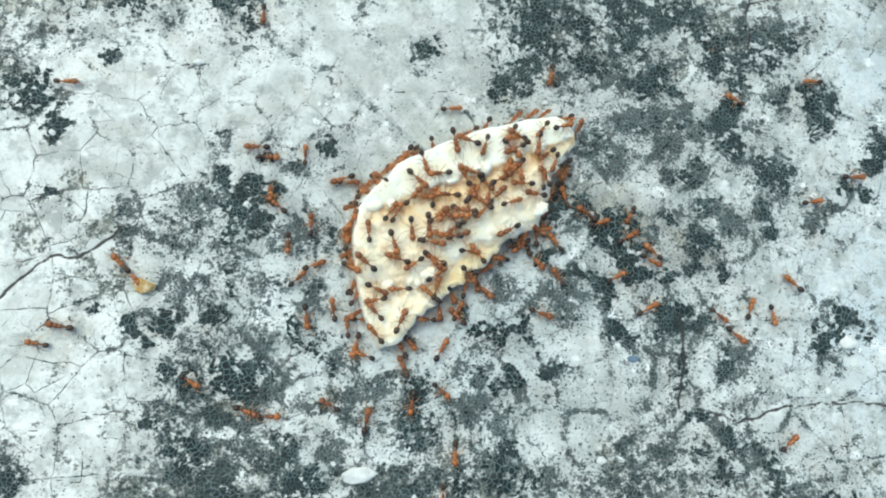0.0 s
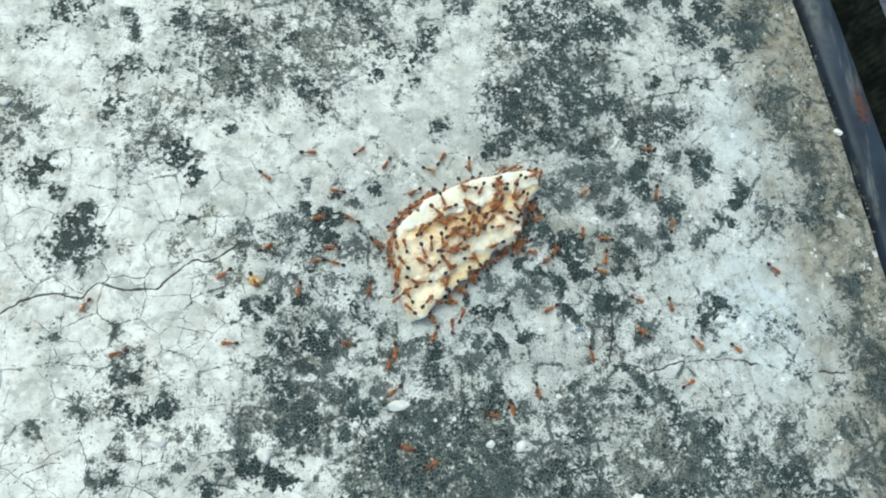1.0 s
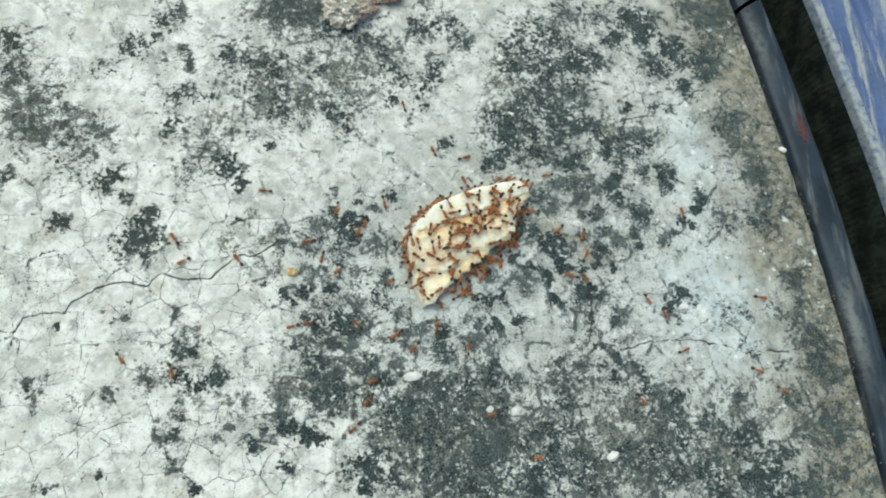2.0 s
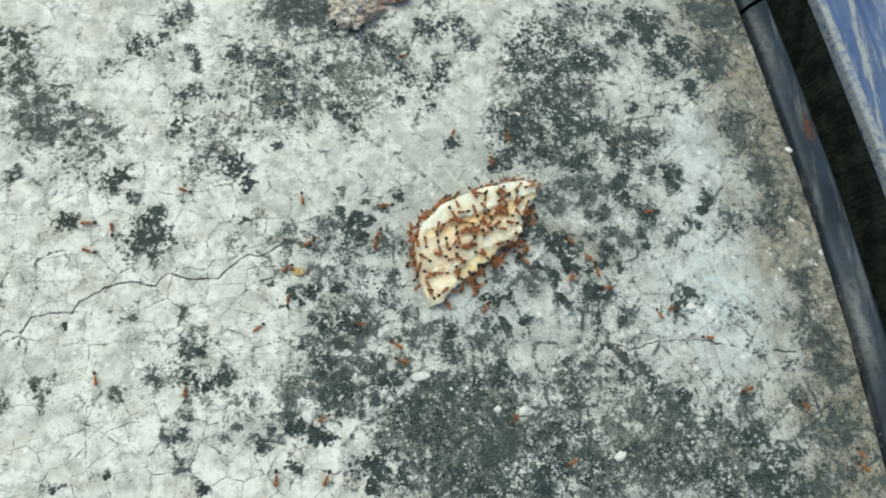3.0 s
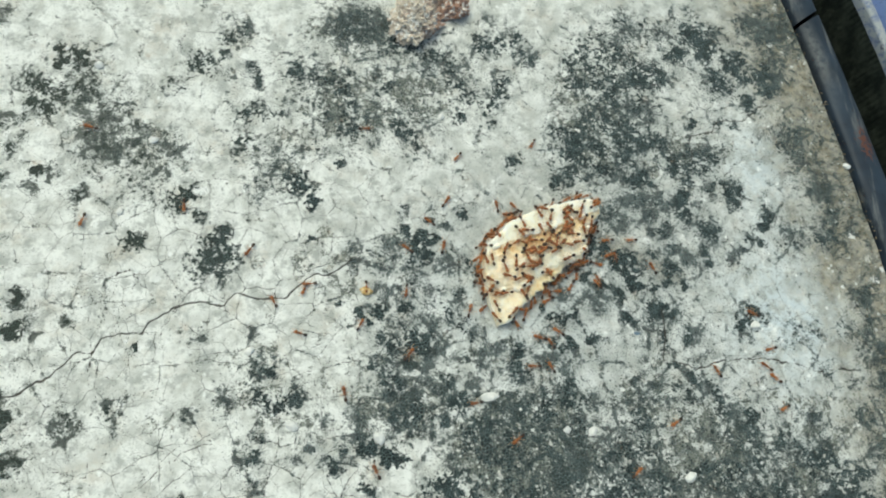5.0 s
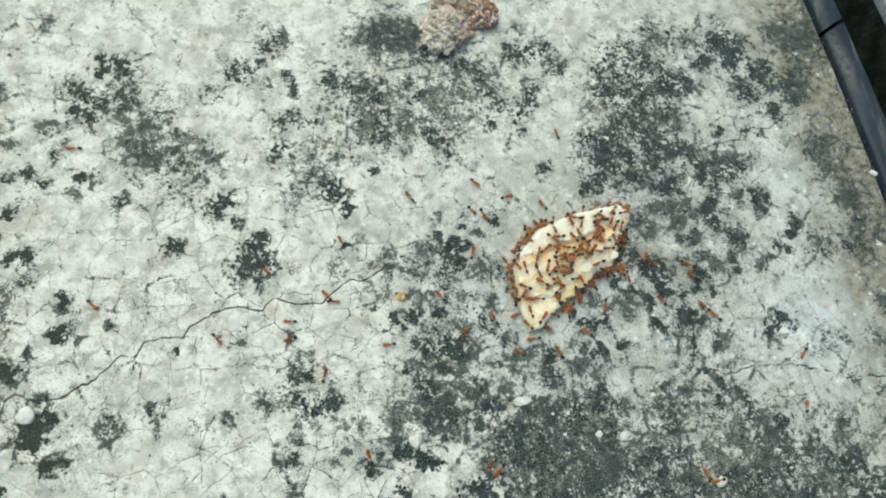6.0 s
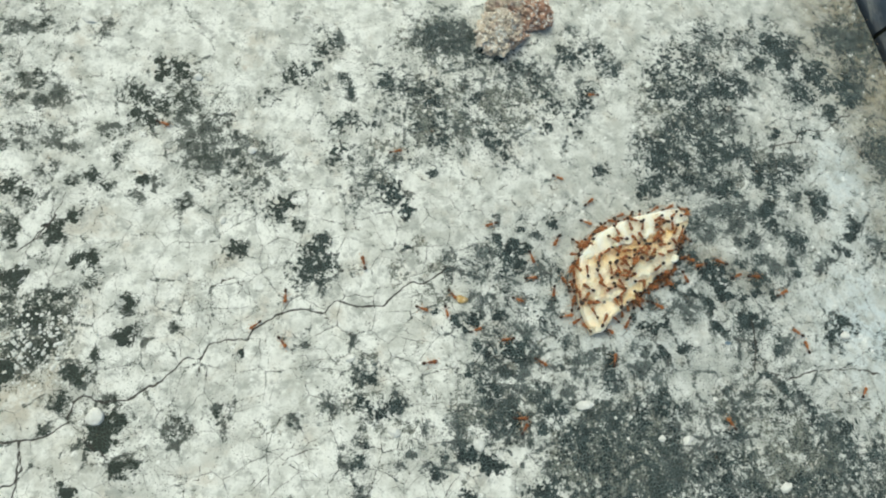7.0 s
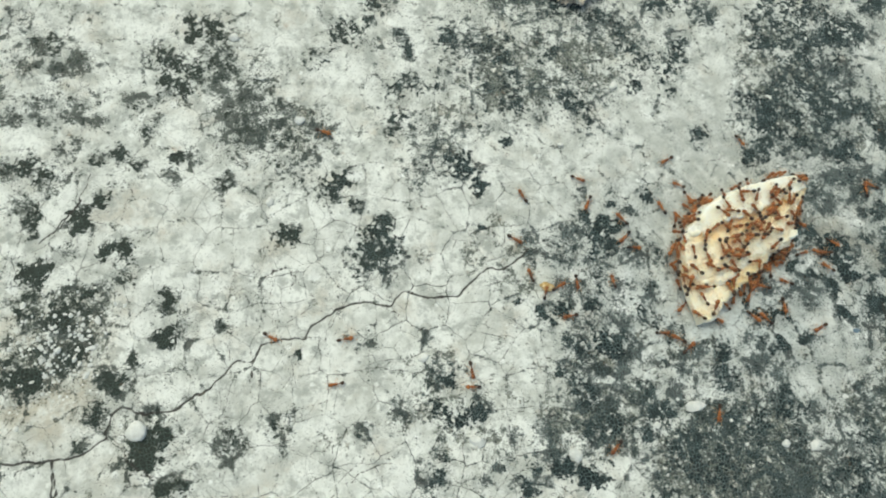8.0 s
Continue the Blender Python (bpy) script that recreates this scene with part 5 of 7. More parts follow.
def rubble():
    """Three lobes of crumbled mortar in one lump, ragged all over."""
    bm = bmesh.new()
    for at, radii, seed in (((-0.4, -0.6, 2.2), (6.2, 5.8, 4.2), 3), ((8.6, 4.9, 1.8), (5.2, 4.2, 3.4), 8), ((2.6, 5.6, 2.0), (5.4, 4.2, 3.8), 5)):
        rng = random.Random(seed)
        cuts = [(Vector((rng.uniform(-1, 1), rng.uniform(-1, 1), rng.uniform(-0.3, 1))).normalized(), rng.uniform(0.55, 0.85)) for _ in range(11)]
        made = bmesh.ops.create_icosphere(bm, subdivisions=6, radius=1.0)
        for v in made["verts"]:
            p = v.co.copy()
            for way, far in cuts:
                over = p.dot(way) - far
                if over > 0:
                    p -= way * over * 0.75
            shift = Vector((seed * 5.0, 0, 0))
            p *= 1 + 0.24 * noise.fractal(p * 2.1 + shift, 1.0, 2.0, 3) + 0.15 * noise.fractal(p * 6.0 + shift, 0.8, 2.0, 3)
            p *= 1 + 0.05 * noise.noise(p * 24.0 + shift) + 0.10 * (abs(noise.noise(p * 5.0 + shift)) - 0.2)
            v.co = Vector([(at[k] + p[k] * radii[k]) * MM for k in range(3)])
            v.co.z = max(v.co.z, 0.0)
    mesh = bpy.data.meshes.new("rubble_stone")
    bm.to_mesh(mesh)
    bm.free()
    mesh.materials.append(RUBBLE)
    ob = tagged(new("rubble_stone", mesh), "crumbly lump of pale mortar and reddish brick on the slab", "stone")
    ob.matrix_world = pose(-21.3 * MM, 45.0 * MM, -0.0001, 0, 0, 8)


rubble()
CHIPS = [
    (-6.6, -37.7, 3.9, 1.8, 5), (-27.6, -45.0, 2.6, 2.0, -50), (-43.7, -42.8, 2.8, 1.8, -20), (-47.2, -38.0, 0.9, 1.8, 0),
    (-52.4, -29.2, 2.0, 1.7, 10), (51.4, -23.2, 2.2, 2.0, 30), (13.9, -44.3, 2.3, 1.6, 30), (8.7, -43.9, 1.6, 1.3, 0),
    (32.9, -53.1, 3.0, 1.8, 35), (-74.6, 13.2, 2.2, 1.7, -15), (80.7, 14.8, 1.9, 1.6, 0), (-13.4, -40.6, 1.4, 1.2, 0),
    (-0.4, -40.1, 0.8, 0.8, 0), (15.4, 20.4, 1.8, 1.0, -20), (-26.8, 9.5, 1.4, 0.9, 0), (25.2, 33.7, 0.8, 1.1, 0),
]
CHIPS += [
    (2.7, -39.9, 0.9, 0.8, 40), (1.9, -43.9, 1, 0.7, 60), (-81.9, 21.5, 1.6, 0.9, 10), (-42.5, 0.3, 0.9, 0.9, 0), (-94.2, 33.2, 1.1, 1, 0),
    (50.8, -44.9, 0.9, 0.7, 0), (20.6, -36.3, 1.6, 1, 0), (-14.4, 20.9, 1.1, 0.7, 10), (-18.2, 27.8, 1, 0.7, 30), (-19.3, 22.2, 1, 0.7, -40),
    (-66.2, 11.6, 0.7, 0.6, 0), (-9.3, -36.5, 0.7, 0.6, 0),
]
WHITE = "small white stone chip lying on the concrete"
for k, (x, y, long, wide, turn) in enumerate(CHIPS):
    pebble("stone_chip", x, y, (long, wide), QUARTZ, WHITE, "stone chip", "white chips on the slab", seed=20 + k, flat=0.55, turn=turn)
pebble("stone_chip", -97.3, -40.3, (3.6, 3.2), QUARTZ, "largest white pebble beside a black crust", "stone chip", "white chips on the slab", seed=60, flat=0.5, turn=15)
pebble("stone_chip", -111.5, 42.0, (3.4, 2.0), QUARTZ, WHITE, "stone chip", "white chips on the slab", seed=61, turn=-25)
pebble("stone_chip", -15.7, 22.0, (2.2, 1.4), QUARTZ, WHITE, "stone chip", "white chips on the slab", seed=62, turn=50)
pebble("stone_chip", -79.1, -2.3, (1.7, 1.5), QUARTZ, WHITE, "stone chip", "white chips on the slab", seed=63, turn=40)
pebble("stone_chip", -87.6, 29.6, (2.1, 1.8), QUARTZ, WHITE, "stone chip", "white chips on the slab", seed=64, turn=0)
pebble("slate_chip", 24.9, -25.1, (1.6, 0.8), SLATE, "tiny blue-grey slate chip on the concrete", "stone chip", seed=70, turn=-5)
pebble("bread_bit", -30.8, -17.3, (2.6, 1.7), OCHRE, "small loose ochre bit of bread on the concrete", "bread crumb", seed=81, flat=0.8, turn=-15, angular=0.6)

RIDERS_A = [
    (0.9, 1.3, 78), (2.4, 3, 85), (2.8, 6.7, 28), (2.8, 8.1, 28), (3.3, 3.9, 144), (3.5, 0.3, 19), (4.3, 4.8, -74),
    (4.4, 8.9, -95), (5.5, 7.4, 92), (5.9, 10.5, 39), (6.2, 2.9, 134), (7.6, 12.4, -150), (7.8, -0, 96), (7.9, 9.6, 49),
    (8.1, 5.2, 116), (8.8, -0, 27), (8.8, 12.2, -128), (9.2, 6.9, -119), (10, 1.3, -7), (11.2, 9.5, 10), (11.2, 14.2, 12),
    (11.6, 6.5, -131), (11.6, 8.9, 17), (12.1, 3.9, -54), (12.5, -1.2, -93), (13.7, 14.3, 167), (14.1, 3, 131),
]
RIDERS_B = [
    (14.2, 9, 5), (14.5, 0.4, -56), (14.6, 5.4, -9), (14.9, -0.7, 83), (15, 8.3, -49), (15.5, 4.1, 85), (15.5, 4.9, 177),
    (15.8, 7.2, 35), (15.9, 9.9, -87), (16.1, 13.8, -38), (16.8, -2.9, 117), (17.1, 6.2, 131), (17.6, 3.7, -142), (17.8, 10.7, -117),
    (17.9, 13.6, 170), (18.1, 8.5, 140), (18.8, 4.5, 17), (19.3, -1.1, 161), (19.6, -5.5, 165), (19.8, -2.7, -2), (20, 6.5, 73),
    (20.1, 4.4, -168), (20.2, 11.3, -119), (20.8, 2.3, 0), (21, 6.1, 112), (21.5, 0.7, -29), (21.9, 9.9, -123),
]
RIDERS_C = [
    (22.2, -3.6, 99), (22.7, -5.9, -41), (23, 8.8, 116), (24, 1.1, 133), (24, 7.2, -153), (24.2, -0.6, 128), (24.2, 3, -4),
    (24.8, 10.7, 145), (25, 3.5, 164), (26, -3.4, 161), (26.1, -0.1, 45), (26.4, 8.5, -149), (26.5, 0, 84), (27.1, 6.1, -170),
    (27.5, 5.1, 105), (28.6, 1.6, 167), (28.7, 0.4, -157), (29.5, 7.6, -12), (29.6, -1.3, 118), (30.2, 3.9, -175), (31.1, 7, -25),
    (32.3, 2.5, -27), (32.5, 6.1, -30), (34.1, 1.4, 23), (34.2, 4.1, 129), (34.6, 4.1, -82),
]
RIDERS = RIDERS_A + RIDERS_B + RIDERS_C

# ground ants: seconds, x and y in mm, heading in degrees
WALKERS = []
WALKERS.append([(0, -41.4, 6.3, 0), (0.5, -31.4, -0.3, -24), (1, -30.4, 1.3, -40), (1.5, -19.7, -4.1, -104), (3, -31.1, -1.7, -80), (3.5, -29.8, -12.8, -111), (4, -35.4, -13.0, -170), (4.5, -40.2, -15.4, -156), (6, -45.4, -17.5, -225), (6.5, -50.9, -19.1, -300), (7, -38.9, -19.3, -380), (7.5, -39.3, -23.3, -315), (8, -28.9, -17.3, -330)])
WALKERS.append([(0, -19.4, 15.9, 270), (0.5, -12.3, 6.2, 298), (1, -14.3, 6.4, 400), (1.5, -9.1, 14.8, 430), (3, -10.5, 33.3, 570), (3.5, -24.5, 28.6, 556), (4, -36.4, 25.9, 540), (4.5, -38.5, 24.5, 380), (6, -16.1, 1.7, 317), (6.5, -15.7, 3.1, 328), (7, -6.4, -4.4, 328), (7.5, 9.7, -13.0, 334), (8, 11.4, -12.9, 361)])
WALKERS.append([(0, -19.2, -0.9, 180), (0.5, -27.6, 1.7, 90), (1, -23.3, 5.8, 0), (1.5, -13.4, -0.9, -41), (3, -13.6, -2.7, -170), (3.5, -21.3, 4.1, -30), (4, -10.3, -0.8, -17), (4.5, -14.8, 2.1, 100), (6, -13.6, 0.9, -60), (6.5, -4.8, -3.6, -32), (7, 9.4, -13.2, -34), (7.5, 11.2, -14.3, -120), (8, 7.0, -17.1, -146)])
WALKERS.append([(0, -18.0, -2.1, 0), (0.5, -19.1, -1.4, 170), (1, -17.6, -1.2, 173), (1.5, -29.6, -0.2, 180), (3, -54.1, -1.1, 165), (3.5, -54.4, -0.5, 180), (4, -61.7, 3.2, 140), (4.5, -67.3, 9.1, 262), (6, -65.7, -26.2, 315), (6.5, -65.5, -26.3, 310), (7, -65.5, -26.3, 310), (7.5, -65.1, -26.2, 350), (8, -65.4, -26.2, 370)])
WALKERS.append([(0, -13.7, -1.8, 90), (0.5, -11.1, 11.1, 90), (1, -1.8, 3.5, -20), (1.5, -3.3, 8.4, 130), (3, 0.3, 14.3, 70), (3.5, -0.7, 24.6, 120), (4, 1.3, 27.4, 30), (4.5, 4.7, 15.9, -72), (6, 3.6, 20.5, -250), (6.5, 0.2, 29.3, -330), (7, -0.2, 30.8, -175), (7.5, 0.5, 20.5, -140), (8, 7.8, 11.0, -53)])
WALKERS.append([(0, -9.2, -4.5, 200), (0.5, -11.9, -4.0, 187), (1, -20.3, -5.9, 203), (1.5, -18.8, -6.9, 270), (3, -15.8, -10.8, 260), (3.5, -16.8, -11.8, 220), (4, -17.0, -12.5, 40), (4.5, -15.3, -8.3, 79), (6, -16.1, -7.9, 80), (6.5, -15.4, -8.7, 232), (7, -16.2, -7.9, 290), (7.5, -15.1, -7.6, 370), (8, -16.2, -8.2, 226)])
WALKERS.append([(0, -8.6, -4.9, 0), (0.5, -6.5, 4.3, 140), (1, -9.2, 4.5, 240), (1.5, -4.6, -2.9, 291), (3, -5.8, -4.5, 307), (3.5, -3.7, -2.7, 132), (4, -10.7, 1.0, 310), (4.5, -5.3, -4.0, 322), (6, 8.3, -14.1, 393), (6.5, 0.6, -0.3, 398), (7, 10.0, -12.7, 386), (7.5, 2.0, 0.4, 509), (8, 10.8, -12.3, 665)])
WALKERS.append([(0, -17.3, -6.8, 100), (0.5, -28.6, -8.4, 160), (1, -29.5, -11.7, 30), (1.5, -18.4, -16.2, -109), (3, -31.4, -17.1, -200), (3.5, -30.6, -17.4, -152), (4, -31.3, -18.1, 10), (4.5, -30.9, -16.3, -111), (6, -30.7, -16.9, -10), (6.5, -31.3, -17.3, -1), (7, -19.4, -17.0, -21), (7.5, -19.5, -21.9, 158), (8, -19.0, -16.4, 105)])
WALKERS.append([(0, -16.6, -7.8, 140), (0.5, -18.3, -9.3, 180), (1, -31.0, -17.1, 300), (1.5, -30.8, -17.4, 140), (3, -66.9, -9.9, 100), (3.5, -55.1, -12.1, 18), (4, -49.1, -4.1, 130), (4.5, -51.6, -8.0, 210), (6, -57.8, -12.4, 313), (6.5, -45.9, -13.9, 375), (7, -50.6, -10.5, 465), (7.5, -45.3, -2.9, 360), (8, -36.3, -8.8, 330)])
WALKERS.append([(0, -12.7, -10.1, 90), (0.5, -13.9, -7.2, 210), (1, -14.9, -6.3, 155), (1.5, -17.1, -5.6, 263), (3, -15.3, -8.9, 245), (3.5, -22.8, -17.8, 260), (4, -23.1, -16.7, 360), (4.5, -23.1, -16.7, 310), (6, -22.7, -17.1, 133), (6.5, -28.5, -10.9, 37), (7, -16.6, -12.5, 3), (7.5, -26.2, -10.8, -156), (8, -25.6, -16.4, -83)])
WALKERS.append([(0, -15.2, -12.1, -90), (0.5, -16.1, -14.5, -90), (1, -17.1, -14.2, -195), (1.5, -21.5, -13.1, -90), (3, -33.0, -16.5, -147), (3.5, -30.0, -18.6, -30), (4, -31.2, -19.7, -190), (4.5, -41.2, -16.5, -150), (6, -44.2, -18.6, 1), (6.5, -33.1, -16.4, -30), (7, -32.8, -16.2, -50), (7.5, -32.1, -18.8, 80), (8, -33.6, -15.4, 113)])
WALKERS.append([(0, -33.3, -14.9, 135), (0.5, -33.3, -14.8, 120), (1, -35.7, -16.2, 220), (1.5, -46.5, -12.5, 110), (3, -71.3, -8.5, 185), (3.5, -84.8, -4.6, 120), (4, -83.3, 6.4, 80), (4.5, -82.7, 16.3, 159), (6, -97.3, 11.7, 185), (6.5, -104.6, 22.1, 100), (7, -93.2, 18.2, -19), (7.5, -81.9, 14.3, -18), (8, -70.4, 10.9, -17)])
WALKERS.append([(0, -32.0, -16.2, -45), (0.5, -31.5, -17.2, -45), (1, -33.9, -27.7, -180), (1.5, -43.5, -16.5, -135), (3, -70.4, -14.2, -195), (3.5, -73.4, -5.4, -170), (4, -76.6, -3.3, -216), (4.5, -83.2, 1.7, -127), (6, -89.1, -20.1, -40), (6.5, -77.1, -20.2, 6), (7, -65.5, -17.4, -87), (7.5, -76.9, -25.5, -215), (8, -77.6, -25.7, -390)])
WALKERS.append([(0, -41.3, -23.7, 170), (0.5, -54.4, -25.4, 150), (1, -56.9, -21.7, 240), (1.5, -58.5, -32.1, 315), (3, -66.0, -38.0, 285), (3.5, -55.5, -32.2, 386), (4, -44.4, -27.6, 417), (4.5, -46.9, -19.1, 460), (6, -52.2, -22.7, 540), (6.5, -57.5, -19.2, 540), (7, -70.6, -23.2, 580), (7.5, -58.6, -22.0, 652), (8, -66.5, -33.4, 550)])
WALKERS.append([(0, -39.1, -21.8, 170), (0.5, -50.3, -29.5, 230), (1, -50.8, -29.3, 200), (1.5, -52.1, -35.2, 300), (3, -50.0, -40.0, 273), (3.5, -51.2, -51.1, 270), (4, -40.7, -45.2, 390), (4.5, -30.4, -39.1, 470), (6, -45.1, -33.0, 440), (6.5, -38.4, -31.0, 460), (7, -37.2, -29.9, 370), (7.5, -37.2, -24.3, 270), (8, -44.4, -31.3, 280)])
WALKERS.append([(0, -12.2, -14.7, 20), (0.5, 3.5, -18.7, 62), (1, -8.1, -6.8, 44), (1.5, 8.2, -14.2, -12), (3, 15.0, -11.9, 29), (3.5, 15.5, -10.0, 198), (4, 8.4, -14.0, 147), (4.5, 0.7, -0.3, 139), (6, -4.1, -3.0, 309), (6.5, 10.4, -12.5, 389), (7, 2.2, 0.5, 539), (7.5, 9.5, -13.0, 650), (8, 7.9, -15.3, 594)])
WALKERS.append([(0, -14.0, -16.3, 45), (0.5, -14.8, -16.1, 90), (1, -20.4, -13.7, 190), (1.5, -24.2, -28.1, 219), (3, -32.6, -23.4, 90), (3.5, -33.1, -22.0, -17), (4, -29.9, -24.2, -146), (4.5, -38.6, -25.6, -210), (6, -51.9, -26.0, -160), (6.5, -40.0, -24.9, 6), (7, -28.1, -23.5, 20), (7.5, -32.2, -22.1, 122), (8, -31.2, -18.4, 75)])
WALKERS.append([(0, -12.8, -20.5, 280), (0.5, -0.5, -22.7, 336), (1, -0.5, -25.8, 246), (1.5, -4.1, -30.7, 190), (3, -10.3, -34.6, 340), (3.5, -6.4, -37.7, 360), (4, -1.5, -44.3, 329), (4.5, 2.8, -43.3, 211), (6, -11.3, -50.2, 230), (6.5, -6.3, -39.2, 62), (7, 0.1, -29.1, 79), (7.5, -4.2, -28.3, 162), (8, -8.2, -26.4, 154)])
WALKERS.append([(0, -9.8, -19.8, 100), (0.5, -8.3, -7.9, -2), (1, 2.1, -20.1, -28), (1.5, 6.9, -16.1, 94), (3, 0.7, -0.1, 46), (3.5, 10.2, -12.6, -50), (4, 10.9, -12.4, 21), (4.5, 16.4, -10.3, 4), (6, 17.4, -11.9, -80), (6.5, 17.6, -17.0, -154), (7, 7.2, -16.8, -178), (7.5, 6.6, -17.4, -236), (8, -2.9, -2.0, -239)])
WALKERS.append([(0, -8.2, -21.7, 97), (0.5, -9.2, -13.9, 135), (1, -11.7, -18.2, 260), (1.5, -12.2, -20.5, 400), (3, -8.5, -15.6, 366), (3.5, 3.0, -19.0, 436), (4, -5.6, -4.4, 501), (4.5, -8.9, -9.6, 413), (6, -3.8, -1.9, 337), (6.5, 6.3, -16.0, 300), (7, 5.1, -17.1, 152), (7.5, -8.5, -8.1, 173), (8, 5.9, -16.4, 330)])
WALKERS.append([(0, -7.2, -23.6, -105), (0.5, -8.3, -27.7, -150), (1, -7.2, -28.7, -91), (1.5, -8.6, -28.5, -180), (3, -11.4, -31.5, -32), (3.5, -5.3, -30.6, 42), (4, -7.4, -27.8, 53), (4.5, 2.2, -20.6, 32), (6, -3.6, -25.4, 187), (6.5, -10.6, -22.3, 139), (7, -9.5, -20.3, 10), (7.5, 2.4, -19.9, -8), (8, 5.7, -22.5, -39)])
WALKERS.append([(0, -6.6, -20.8, -3), (0.5, 3.5, -21.3, -24), (1, 2.4, -24.8, 90), (1.5, 3.4, -20.4, 12), (3, 6.9, -23.9, -120), (3.5, 3.1, -38.3, -117), (4, 5.6, -26.5, 62), (4.5, 6.1, -32.6, 188), (6, -6.6, -28.3, 158), (6.5, -18.2, -23.0, 168), (7, -21.4, -25.1, 190), (7.5, -25.0, -22.0, 210), (8, -27.0, -22.4, 191)])
WALKERS.append([(0, -6.2, -24.8, 160), (0.5, -8.2, -30.3, 315), (1, -8.1, -30.6, 260), (1.5, -9.1, -35.2, 190), (3, -24.5, -45.3, 210), (3.5, -15.5, -37.4, 378), (4, -3.6, -38.6, 375), (4.5, 6.5, -37.0, 490), (6, 3.8, -20.0, 465), (6.5, 2.2, -21.0, 416), (7, 6.9, -15.4, 407), (7.5, 10.7, -12.1, 396), (8, 10.8, -12.5, 308)])
WALKERS.append([(0, -2.1, -23.9, 117), (0.5, -9.0, -10.1, 123), (1, -10.9, -10.2, -41), (1.5, 2.3, -19.9, -30), (3, 4.4, -19.1, -198), (3.5, 2.6, -20.5, -304), (4, 6.6, -15.9, -418), (4.5, 5.3, -24.8, -540), (6, 1.6, -28.2, -600), (6.5, -0.8, -26.7, -594), (7, -9.1, -13.4, -595), (7.5, -14.5, -7.0, -589), (8, -16.4, -5.0, -587)])
WALKERS.append([(0, -1.8, -26.1, 114), (0.5, -8.9, -9.7, 138), (1, -18.1, -11.4, 184), (1.5, -26.7, -10.8, 178), (3, -28.9, -11.1, 220), (3.5, -28.1, -11.5, 310), (4, -26.5, -13.9, 300), (4.5, -15.5, -9.2, 155), (6, -43.1, -6.3, 120), (6.5, -50.4, 3.6, 100), (7, -45.0, 14.3, 14), (7.5, -35.3, 7.2, -29), (8, -24.2, 2.7, -22)])
WALKERS.append([(0, -25.1, -27.6, 330), (0.5, -13.7, -23.8, 440), (1, -23.5, -18.4, 620), (1.5, -26.4, -27.6, 550), (3, -37.6, -28.4, 580), (3.5, -31.7, -36.7, 480), (4, -41.7, -30.2, 480), (4.5, -32.0, -23.2, 380), (6, -32.8, -26.9, 550), (6.5, -33.6, -21.5, 459), (7, -33.9, -19.6, 285), (7.5, -36.6, -23.8, 170), (8, -44.1, -34.1, 180)])
WALKERS.append([(0, -18.9, -30.8, -20), (0.5, -14.8, -44.3, -45), (1, -5.5, -44.1, -20), (1.5, -14.4, -43.7, -147), (3, -23.5, -55.8, -110), (3.5, -27.0, -56.3, -288), (4, -22.6, -53.0, -275), (4.5, -24.4, -52.0, -240), (6, -36.0, -47.9, -250), (6.5, -29.1, -38.1, -335), (7, -19.6, -40.2, -361), (7.5, -15.6, -38.3, -530), (8, -20.7, -43.9, -493)])
WALKERS.append([(0, -16.5, -31.4, 0), (0.5, -12.5, -45.7, -46), (1, -1.4, -47.2, 34), (1.5, 1.0, -36.8, 80), (3, -8.6, -7.8, 94), (3.5, -1.6, -1.4, -28), (4, 6.5, -15.8, -52), (4.5, 8.8, -14.7, 120), (6, -1.9, -1.2, 128), (6.5, -3.4, 1.1, 70), (7, -3.2, 4.5, 40), (7.5, -3.0, 3.6, 148), (8, -6.8, 6.7, 210)])
WALKERS.append([(0, -9.8, -30.2, 150), (0.5, -11.5, -29.1, 130), (1, -14.7, -27.8, 168), (1.5, -16.5, -28.0, 178), (3, -18.7, -27.7, 10), (3.5, -11.4, -34.0, -37), (4, -9.1, -34.9, 0), (4.5, -8.0, -34.8, -180), (6, -12.9, -49.1, -141), (6.5, -27.4, -50.6, -140), (7, -18.8, -42.3, -302), (7.5, -15.2, -30.8, -294), (8, -11.1, -25.4, -360)])
WALKERS.append([(0, -5.8, -31.9, 80), (0.5, -4.6, -32.2, 180), (1, -7.0, -35.2, 220), (1.5, -8.0, -36.3, 219), (3, -32.6, -55.6, 275), (3.5, -41.0, -49.3, 360), (4, -31.0, -42.7, 405), (4.5, -24.5, -32.6, 415), (6, -18.1, -24.5, 410), (6.5, -23.5, -31.4, 300), (7, -15.2, -29.4, 330), (7.5, -15.9, -35.7, 280), (8, -6.7, -28.0, 400)])
WALKERS.append([(0, -0.8, -29.9, 260), (0.5, -2.6, -33.0, 416), (1, 4.0, -23.0, 428), (1.5, 1.7, -22.6, 437), (3, 4.6, -20.2, 269), (3.5, 1.6, -24.9, 180), (4, -10.7, -24.5, 161), (4.5, -9.6, -21.0, 60), (6, -11.7, -21.5, 118), (6.5, -10.5, -19.4, 60), (7, -8.0, -18.1, 79), (7.5, -10.1, -17.3, 84), (8, -6.6, -5.2, 74)])
